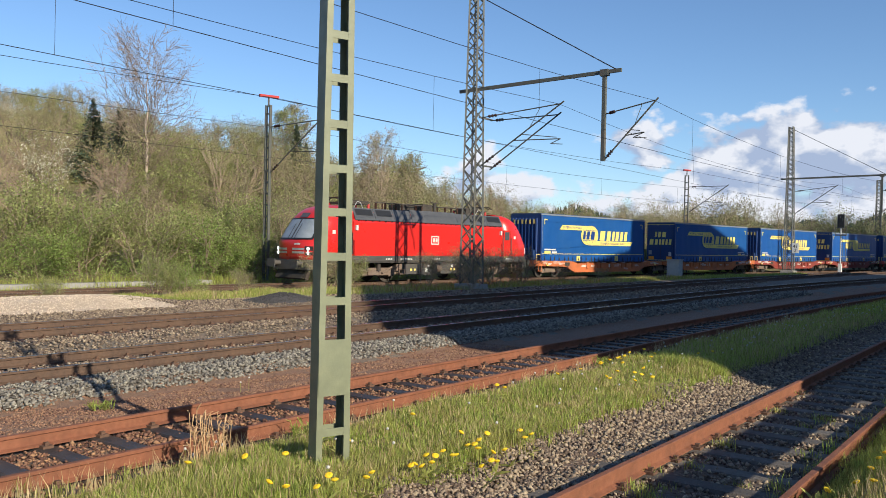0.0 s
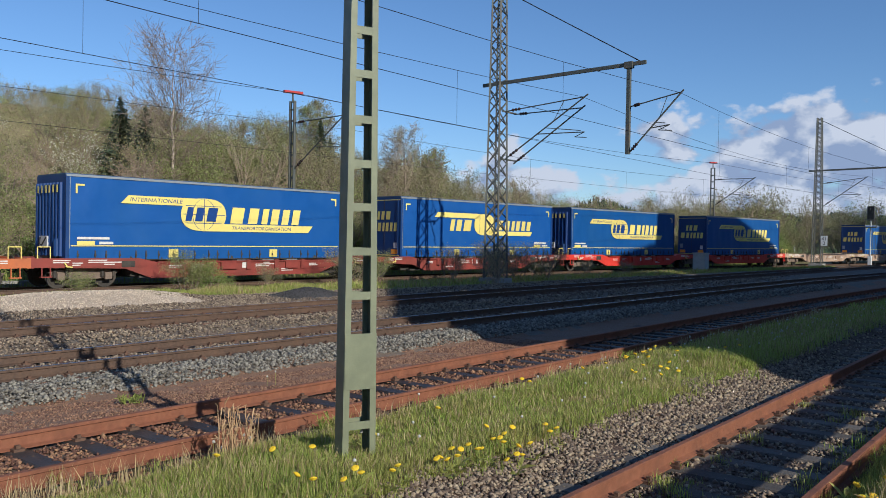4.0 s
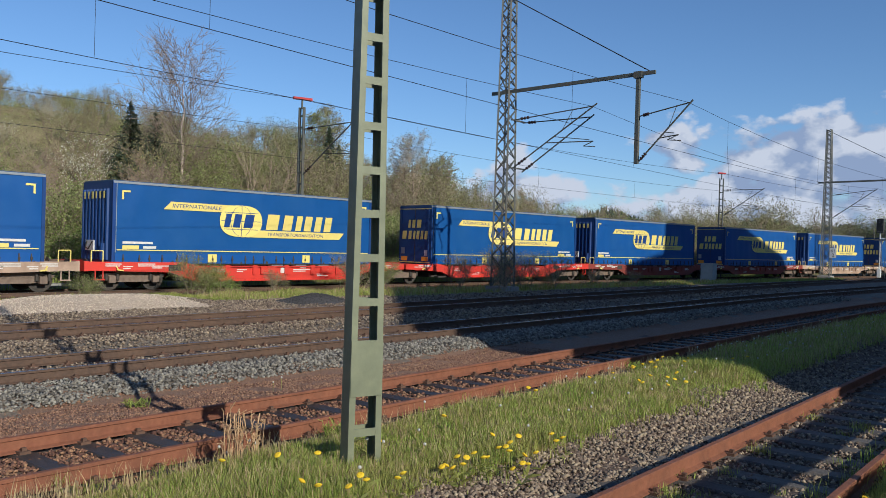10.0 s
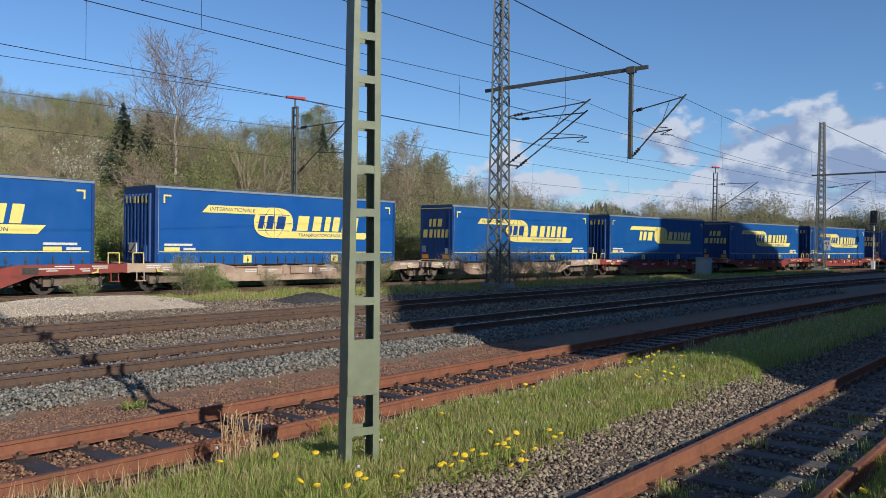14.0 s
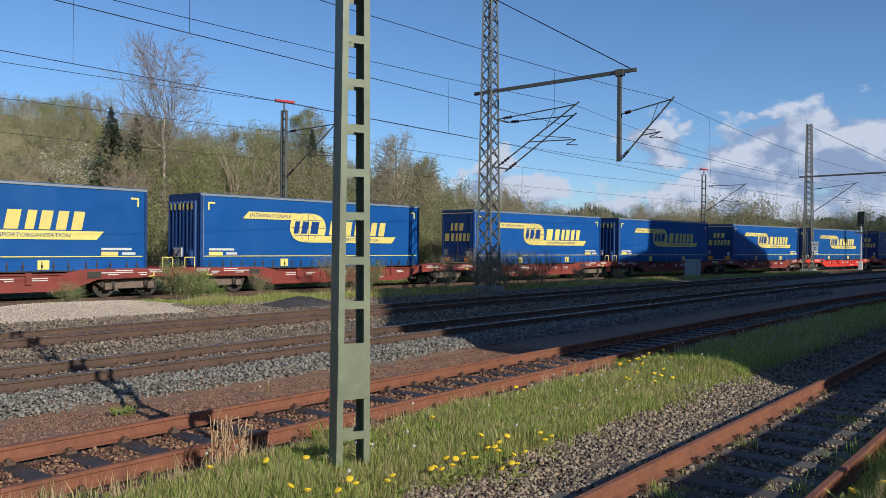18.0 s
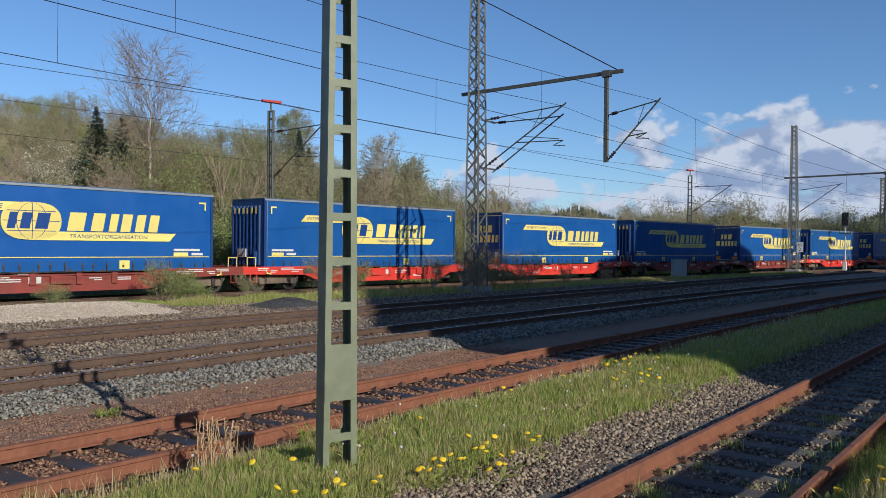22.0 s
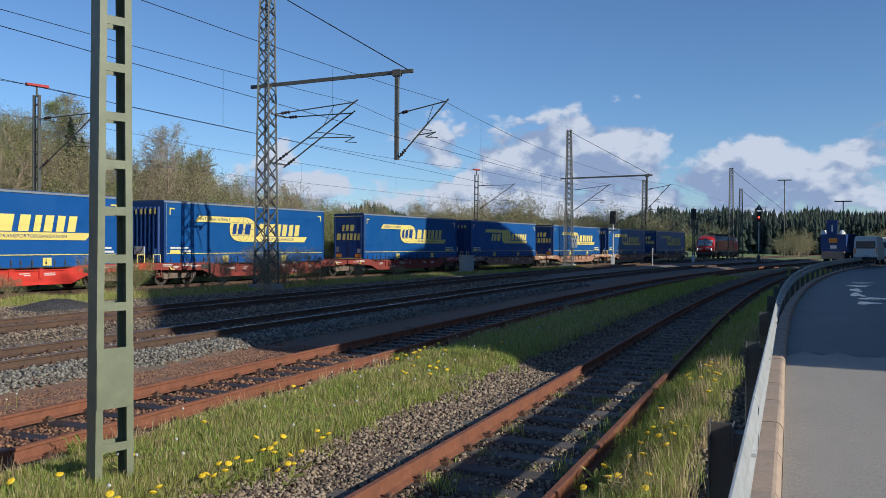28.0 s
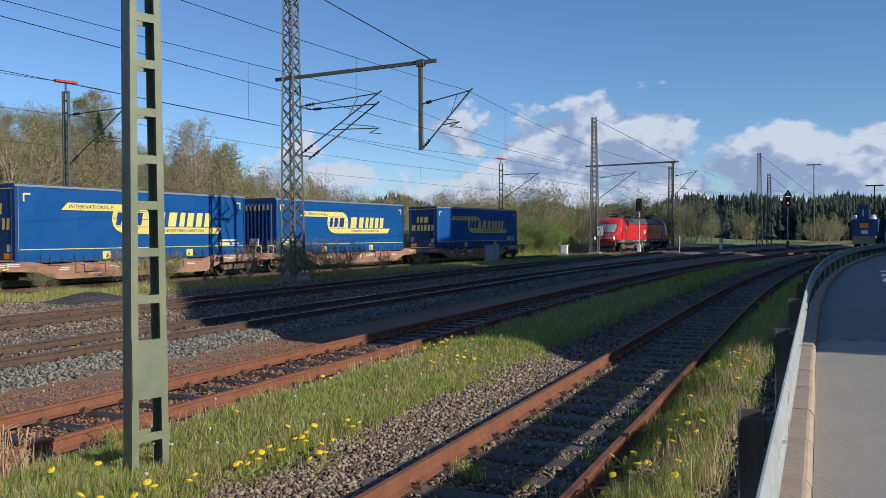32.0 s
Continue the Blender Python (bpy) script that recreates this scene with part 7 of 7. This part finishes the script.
def make_tree(name, label, rng, height, width, wood, leaf, per, size, group="", limbs_per=4):
    """One trunk to the top, ascending limbs that fork into fine twigs."""
    t = thing(name, label, "tree", group)
    trunk, limbs, tips = MB(), MB(), []
    pts = [Vector((0, 0, -0.2))]
    n = 9
    for i in range(n):
        pts.append(Vector((rng.normal(0, 0.012) * height * (i / n), rng.normal(0, 0.012) * height * (i / n), height * (i + 1) / n)))
    r0 = 0.03 + height * 0.009

    def rad(k):
        return max(0.012, r0 * (1 - k) ** 0.8)
    trunk.loft([[(p.x + rad(i / n) * math.cos(6.2832 * k / 6), p.y + rad(i / n) * math.sin(6.2832 * k / 6), p.z) for k in range(6)] for i, p in enumerate(pts)])
    first = 2 if limbs_per > 4 else 1
    for i in range(first, n):
        for _ in range(limbs_per):
            k = (i + rng.uniform(0, 1)) / n
            p = pts[i].lerp(pts[i + 1], rng.uniform(0, 1))
            a = rng.uniform(0, 6.28)
            length = width * (0.55 + 0.6 * math.sin(math.pi * min(1.0, k * 1.05) ** 0.8)) * rng.uniform(0.6, 1.0) * 0.55
            d = Vector((math.cos(a), math.sin(a), rng.uniform(0.7, 1.3))).normalized()
            q = p
            for s_ in range(3):
                d = (d + Vector(rng.normal(0, 0.12, 3)) + Vector((0, 0, 0.10))).normalized()
                q2 = q + d * length / 3
                limbs.tube(q, q2, rad(k) * 0.36 * (1 - s_ / 4), rad(k) * 0.36 * (1 - (s_ + 1) / 4), n=3, caps=False)
                for _2 in range(3):
                    e = (d + Vector(rng.normal(0, 0.5, 3))).normalized()
                    q3 = q2 + e * length * rng.uniform(0.25, 0.5)
                    limbs.tube(q2, q3, 0.016, 0.010, n=3, caps=False)
                    tips += [q2.lerp(q3, 0.5), q3]
                    for _3 in range(3):
                        e2 = (e + Vector(rng.normal(0, 0.5, 3))).normalized()
                        q4 = q3 + e2 * length * rng.uniform(0.15, 0.3)
                        limbs.tube(q3, q4, 0.010, 0.006, n=3, caps=False)
                        tips.append(q4)
                q = q2
    part("trunk", trunk, wood, t)
    part("branchwork", limbs, "twig" if wood == "bark_pale" else wood, t)
    if per:
        v, f = leaves_np(tips, rng, per, 0.14, size)
        mesh_np("foliage", v, f, leaf).parent = t
    return t


def make_conifer(name, label, rng, height, radius, group=""):
    t = thing(name, label, "spruce tree", group)
    part("trunk", MB().tube((0, 0, -0.2), (0, 0, height), 0.10 + height * 0.008, 0.02, n=7), "bark", t)
    vs, fs, n0 = [], [], 0
    z = height * 0.06
    while z < height * 0.99:
        k = 1 - z / height
        r = radius * (k ** 0.8) + 0.06
        m = int(11 + 15 * k)
        for i in range(m):
            a = rng.uniform(0, 6.28)
            l = r * rng.uniform(0.65, 1.1)
            drop = l * rng.uniform(0.0, 0.6) + rng.uniform(-0.1, 0.1) * height * 0.2
            for j in range(4):
                u0 = 0.15 + 0.85 * j / 4
                c = np.array([math.cos(a) * l * u0, math.sin(a) * l * u0, z - drop * u0 ** 1.5 + rng.uniform(-0.04, 0.04)])
                w = (0.13 + 0.18 * k) * rng.uniform(0.7, 1.3) * (height / 9)
                d = np.array([math.cos(a), math.sin(a), -0.35]) * l / 4 * 0.75
                s = np.array([-math.sin(a), math.cos(a), rng.uniform(-0.9, 0.5)]) * w
                vs += [c - s, c + d * 0.3, c + s, c + d * 1.6 + np.array([0, 0, 0.05])]
                fs.append((n0, n0 + 1, n0 + 2, n0 + 3))
                n0 += 4
        z += height * 0.017
    ob = mesh_np("crown", np.array(vs), np.array(fs), "needle")
    ob.parent = t
    return t


def make_slope_plants():
    rng = np.random.RandomState(77)
    kinds = []
    g = "shrubs on the slope"
    lab = "bushy shrub in fresh spring leaf on the slope"
    for i in range(3):
        kinds.append(("spring", make_plant("shrub", lab, "shrub", g, rng, 3.4, 1.4, 7, 2, 0.035, "twig", "leaf_spring", 9, 0.19, 0.056, 0.6)))
    for i in range(3):
        kinds.append(("olive", make_plant("shrub", "shrub with thin olive-brown spring leaves on the slope", "shrub", g, rng, 3.8, 1.4, 7, 2, 0.038, "twig", "leaf_olive", 8, 0.19, 0.050, 0.55)))
    for i in range(2):
        kinds.append(("bright", make_plant("shrub", "bright green leafy shrub at the slope's foot", "shrub", g, rng, 3.0, 1.5, 8, 2, 0.032, "twig", "leaf_bright", 10, 0.19, 0.060, 0.7, 0.05)))
    for i in range(3):
        kinds.append(("bud", make_plant("shrub", "bare brown shrub in bud on the slope", "shrub", g, rng, 3.8, 1.4, 8, 2, 0.036, "twig", "leaf_olive", 6, 0.20, 0.042, 0.5)))
    kinds.append(("blossom", make_plant("shrub", "shrub with pale white blossom on the slope", "shrub", g, rng, 3.6, 1.3, 6, 2, 0.035, "twig", "leaf_olive", 2, 0.16, 0.06, 0.45, 0.15, ("blossom", 2, 4, 0.07))))
    pick = {k: [o for n, o in kinds if n == k] for k in ("spring", "olive", "bright", "bud", "blossom")}
    done = set()

    def put(kind, x, y, s, sink=0.0):
        src = pick[kind][rng.randint(len(pick[kind]))]
        m = pose(x, y, float(ground_z(x, y)) - sink, rng.uniform(-5, 5), rng.uniform(-5, 5), rng.uniform(0, 360)) @ Matrix.Diagonal((s, s, s * rng.uniform(0.85, 1.15), 1))
        if src.name in done:
            o = copy_thing(src, Matrix())
        else:
            o = src
            done.add(src.name)
        o.matrix_basis = m

    # dense foot of the slope
    for y in np.arange(2, 100, 2.7):
        for row in range(2):
            x = float(x5(y)) - 6.6 - row * 2.6 + rng.normal(0, 0.7)
            put(rng.choice(["spring", "bright", "olive", "spring"], p=[0.35, 0.3, 0.2, 0.15]), x, y + rng.normal(0, 0.7), rng.uniform(0.8, 1.25))
    # the slope itself
    for i in range(158):
        y = rng.uniform(-2, 112) if i < 90 else rng.uniform(28, 105)
        d = rng.uniform(5, 58) if i < 90 else rng.uniform(8, 46)
        x = float(x5(y)) - 6.5 - d
        kind = rng.choice(["olive", "bud", "spring", "blossom"], p=[0.47, 0.28, 0.22, 0.03])
        put(kind, x, y, rng.uniform(0.95, 1.5) * (1.0 if d < 26 else (0.55 if y < 55 else 0.85)))
    # small weeds before the train
    for x, y, s, k in ((-27.3, 18.3, 0.42, "spring"), (-27.2, 19.4, 0.36, "bright"), (-26.4, 26.2, 0.52, "olive"), (-26.2, 27.2, 0.46, "spring"), (-24.0, 33.4, 0.52, "bud"), (-23.8, 34.6, 0.6, "bud"), (-23.9, 36.2, 0.5, "olive"),
                       (-23.4, 37.8, 0.44, "bud"), (-22.0, 31.6, 0.36, "bud"), (-27.5, 22.5, 0.26, "olive"), (-27.6, 14.2, 0.24, "spring"), (-24.6, 31.2, 0.4, "bud"), (-25.0, 40.0, 0.3, "spring"), (-24.4, 44.5, 0.28, "olive"),
                       (-24.0, 49.0, 0.26, "bud")):
        put(k, x, y, s)
    # thicket further along the line
    for i in range(38):
        y = rng.uniform(95, 190)
        x = float(x5(y)) - 8 - rng.uniform(0, 30)
        put(rng.choice(["spring", "olive", "bright", "bud"], p=[0.2, 0.45, 0.05, 0.3]), x, y, rng.uniform(1.2, 2.1))
    for i in range(14):
        y = rng.uniform(175, 235)
        put(rng.choice(["spring", "olive"]), float(x5(y)) + rng.uniform(-14, 30), y, rng.uniform(1.0, 1.7))
    # single trees
    big = [("bare_birch", "tall bare birch with pale trunk on the slope", -52.1, 33.6, 11.6, 7.4, "bark_pale", "leaf_bud", 1, 0.03),
           ("birch", "slender birch in thin leaf on the slope", -46.4, 52.4, 8.8, 4.0, "twig", "leaf_olive", 2, 0.055),
           ("birch", "birch in thin leaf at the slope's end", -48.5, 53.6, 8.2, 3.6, "twig", "leaf_olive", 2, 0.055),
           ("birch", "birch in thin leaf among the shrubs", -45.0, 54.8, 7.4, 3.2, "twig", "leaf_spring", 2, 0.055),
           ("young_tree", "young tree in spring leaf on the slope", -59.7, 54.8, 7.6, 3.4, "twig", "leaf_olive", 4, 0.07),
           ("young_tree", "thin young tree in spring leaf on the slope", -58.0, 51.5, 7.2, 3.4, "twig", "leaf_spring", 4, 0.07),
           ("young_tree", "leafless young tree at the slope's foot", -41.5, 25.0, 5.0, 3.0, "bark_pale", "leaf_bud", 1, 0.04),
           ("young_tree", "thin young tree on the slope", -50.5, 60.5, 6.2, 3.0, "twig", "leaf_olive", 4, 0.07)]
    for nm, lb, x, y, h, wd, wood, lf, per, sz in big:
        o = make_tree(nm, lb, rng, h, wd, wood, lf, per, sz, "", 9 if nm == "bare_birch" else 5)
        o.matrix_basis = pose(x, y, float(ground_z(x, y)), 0, 0, rng.uniform(0, 360))
    saplings = [make_tree("sapling", "slender pale sapling with thin spring leaf on the slope", rng, 5.0, 1.9, "bark_pale", "leaf_olive", 2, 0.05, "saplings on the slope", 3),
                make_tree("sapling", "slender bare brown sapling on the slope", rng, 4.6, 2.1, "twig", "leaf_bud", 1, 0.045, "saplings on the slope", 3)]
    for i in range(26):
        y = rng.uniform(6, 98)
        x = float(x5(y)) - 6.5 - rng.uniform(0.5, 30)
        src = saplings[i % 2]
        o = src if i < 2 else copy_thing(src, Matrix())
        k = rng.uniform(0.7, 1.25) * (1.0 if y > 30 else 0.8)
        o.matrix_basis = pose(x, y, float(ground_z(x, y)), rng.uniform(-7, 7), rng.uniform(-7, 7), rng.uniform(0, 360)) @ Matrix.Diagonal((k, k, k, 1))
    for x, y, h, r in ((-60.0, 34.0, 6.5, 1.9), (-59.0, 35.6, 6.1, 1.8), (-56.0, 51.4, 7.2, 1.6), (-58, 54.5, 5.4, 1.4)):
        o = make_conifer("spruce", "dark green spruce among the shrubs on the slope", rng, h, r)
        o.matrix_basis = pose(x, y, float(ground_z(x, y)), 0, 0, rng.uniform(0, 360))


make_slope_plants()


def make_undergrowth(name, clumps, per, material, label, seed, lift, size, near, y0=-5, y1=118):
    """Brambles, young shoots and low leaves on the slope, in rounded clumps with gaps between."""
    rng = np.random.RandomState(seed)
    cy = rng.uniform(y0, y1, clumps)
    cd = 76 * rng.uniform(0, 1, clumps) ** near
    cx = x5(cy) - 5.2 - cd
    r = rng.uniform(0.55, 1.35, clumps) * lift
    k = np.repeat(np.arange(clumps), per)
    n = len(k)
    a, b = rng.uniform(0, 6.2832, n), rng.uniform(0.0, 1.0, n)
    shell = rng.uniform(0.72, 1.08, n) + 0.16 * np.sin(a * 3 + k) * np.sin(b * 7 + k * 1.7)
    hz = np.sqrt(1 - (b * 0.98) ** 2)
    x = cx[k] + np.cos(a) * hz * r[k] * shell
    y = cy[k] + np.sin(a) * hz * r[k] * shell
    z = ground_z(cx, cy)[k] + b * r[k] * shell * (0.9 + 0.5 * np.sin(k * 2.3))
    z = np.maximum(z, ground_z(x, y) + 0.02)
    v, f = leaves_np(np.stack([x, y, z], -1), rng, 1, 0.03, size)
    return tagged(mesh_np(name, v, f, material), label, "undergrowth", kind="stuff")


make_undergrowth("slope_brambles", 1600, 130, "leaf_olive", "olive brambles and low twigs covering the slope", 61, 1.25, 0.058, 1.0)
make_undergrowth("slope_leaves", 1300, 135, "leaf_spring", "low spring leaves covering the slope", 62, 1.3, 0.055, 1.4)
make_undergrowth("slope_stalks", 800, 90, "leaf_bud", "brown bare twigs covering the slope", 63, 1.1, 0.060, 0.9)
make_undergrowth("slope_foot_leaves", 330, 240, "leaf_bright", "bright leaves at the foot of the slope", 64, 1.25, 0.052, 3.4)


# ---- distant woods ----
def make_far_woods():
    rng = np.random.RandomState(55)
    vs, fs, n0 = [], [], 0

    def tree(x, y, z, h, r):
        nonlocal n0
        n = 5
        tiers = 5
        for t in range(tiers):
            zb = z + h * (0.06 + 0.185 * t) + rng.uniform(-0.05, 0.05) * h
            zt = min(z + h, zb + h * 0.30)
            rr = r * (1 - 0.17 * t) * rng.uniform(0.7, 1.2)
            ring = [(x + rr * rng.uniform(0.5, 1.3) * math.cos(6.283 * k / n + t), y + rr * rng.uniform(0.5, 1.3) * math.sin(6.283 * k / n + t), zb + rng.uniform(-0.04, 0.04) * h) for k in range(n)]
            vs.extend(ring + [(x + rng.normal(0, 0.05), y, zt)])
            fs.extend((n0 + k, n0 + (k + 1) % n, n0 + n) for k in range(n))
            n0 += n + 1

    for i in range(6500):
        az = rng.uniform(-46, 14)
        d = rng.uniform(370, 560) if rng.rand() < 0.8 else rng.uniform(560, 900)
        x, y = d * math.sin(math.radians(az)), d * math.cos(math.radians(az))
        swell = 0.78 + 0.30 * math.sin(az * 0.42 + 1.0) * math.sin(az * 0.17) + 0.12 * math.sin(az * 1.3)
        tree(x, y, float(ground_z(x, y)) - 0.5, rng.uniform(8, 14) * swell * (1.0 if d < 560 else 1.4), rng.uniform(1.3, 2.5))
    for i in range(1300):
        az = rng.uniform(-3.4, 12)
        d = rng.uniform(235, 330)
        x, y = d * math.sin(math.radians(az)), d * math.cos(math.radians(az))
        tree(x, y, float(ground_z(x, y)) - 0.3, rng.uniform(8, 13.5), rng.uniform(1.0, 1.8))
    for i in range(90):
        az = rng.uniform(-17, -2)
        d = rng.uniform(240, 320)
        x, y = d * math.sin(math.radians(az)), d * math.cos(math.radians(az))
        tree(x, y, float(ground_z(x, y)) - 0.3, rng.uniform(4, 10), rng.uniform(1.2, 2.4))
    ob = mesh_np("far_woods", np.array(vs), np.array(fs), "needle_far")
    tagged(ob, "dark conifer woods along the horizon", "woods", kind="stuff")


make_far_woods()


# ---- unseen buildings and trees, added out of view to shade the yard ----
def make_shade_building():
    # unseen block; roof outline fitted to the shadow edge on the ground
    b = thing("station_building", "unseen building with mansard roof, shaped to cast the yard's shade", "building")
    part("wall", MB().box(14.2, 26, 10.3, 45.7, 0.2, 13.6), "plaster", b)
    part("roof", MB().prism_x([(10.0, 13.6), (19.8, 19.7), (41.5, 19.7), (46.0, 13.6)], 14.0, 26.4), "roof_tile", b)
    for i, y in enumerate(np.arange(13, 44, 4.2)):
        for z in (1.6, 5.4, 9.2):
            w = part("window", MB().box(14.12, 14.2, y, y + 1.3, z, z + 1.9), "glass_dark", b)
            part("window_frame", MB().box(14.08, 14.14, y - 0.08, y, z - 0.08, z + 1.98).box(14.08, 14.14, y + 1.3, y + 1.38, z - 0.08, z + 1.98), "white_paint", w)


make_shade_building()


def make_shade_block():
    # unseen occluder; its stepped profile is the shadow outline on the trailers
    b = thing("grain_store", "unseen block with stepped roof, shaped to cast the shadow on the trailers", "building")
    part("wall", MB().box(14.4, 25, 44.3, 69.6, 0.2, 19.9), "plaster", b)
    part("roof", MB().prism_x([(44.0, 19.9), (44.1, 20.7), (49.3, 21.3), (49.5, 23.6), (55.0, 25.2), (61.0, 23.4), (69.9, 19.9)], 14.2, 25.2), "roof_tile", b)


def make_shade_annex():
    # unseen occluder, low enough to shade the ground but not the wagons
    b = thing("store_annex", "unseen lower block added to keep the far ground shaded", "building")
    part("wall", MB().box(14.6, 25, 70.2, 88.0, 0.2, 12.0), "plaster", b)
    part("roof", MB().prism_x([(70.0, 12.0), (72.0, 15.5), (86.0, 15.5), (88.4, 12.0)], 14.4, 25.2), "roof_tile", b)


make_shade_block()
make_shade_annex()
# unseen spruces kept out of view, added to shade the train further along
_rng = np.random.RandomState(91)
_src = make_conifer("spruce", "unseen tall spruce added to shade the far stretch of track", _rng, 27.0, 4.6, "spruces beside the road")
_src.matrix_basis = pose(16.4, 96.2, 0.2)
for _i in range(1, 24):
    _y = 96.2 + 2.1 * _i + (9.0 if _i > 16 else 0.0)
    _x = 16.2 + 1.4 * (_i % 2) + max(0.0, _y - 112) * 0.13
    _s = _rng.uniform(0.98, 1.12)
    copy_thing(_src, pose(_x, _y, 0.2, 0, 0, _i * 77)).scale = (_s, _s, _s)
for _i in range(9):
    _y = 98 + 5.2 * _i
    copy_thing(_src, pose(22.5 + max(0.0, _y - 112) * 0.13, _y, 0.2, 0, 0, _i * 51)).scale = (1.15, 1.15, 1.15)


# ---- weeds beside the siding ----
def make_dry_weed(x, y, n, h, label, material, seed):
    rng = random.Random(seed)
    w = thing("weed_clump", label, "weed")
    mb = MB()
    for _ in range(n):
        a, r = rng.uniform(0, 6.28), rng.uniform(0, 0.14)
        p = Vector((x + r * math.cos(a), y + r * math.sin(a), float(ground_z(x, y)) - 0.02))
        q = p + Vector((rng.uniform(-0.1, 0.1), rng.uniform(-0.1, 0.1), h * rng.uniform(0.6, 1.0)))
        mb.tube(p, q, 0.006, 0.003, n=4)
        for k in range(4):
            c = p.lerp(q, rng.uniform(0.45, 1.0))
            e = c + Vector((rng.uniform(-0.07, 0.07), rng.uniform(-0.07, 0.07), rng.uniform(0.0, 0.08)))
            mb.beam(c, e, 0.012, 0.004)
    part("stalk_tuft", mb, material, w)
    return w


make_dry_weed(-6.75, 5.0, 17, 0.66, "clump of dry rust-coloured weed stalks by the rail", "dry_weed", 3)
make_dry_weed(-6.7, 5.25, 12, 0.58, "small clump of dry weed stalks by the rail", "dry_weed", 4)
make_dry_weed(-7.0, 6.6, 22, 0.30, "green leafy weed beside the rail", "grass_blade", 5)
make_dry_weed(-10.9, 6.4, 18, 0.13, "low green weed rosette on the cinder", "grass_blade", 6)
make_dry_weed(-12.0, 4.6, 18, 0.13, "low green weed rosette on the ballast", "grass_blade", 7)
make_dry_weed(-6.9, 14.2, 20, 0.34, "leafy weed at the grass edge", "grass_blade", 8)
make_dry_weed(-1.1, 6.3, 24, 0.22, "clump of dry bent stems on the bank", "dry_grass", 9)


motions()
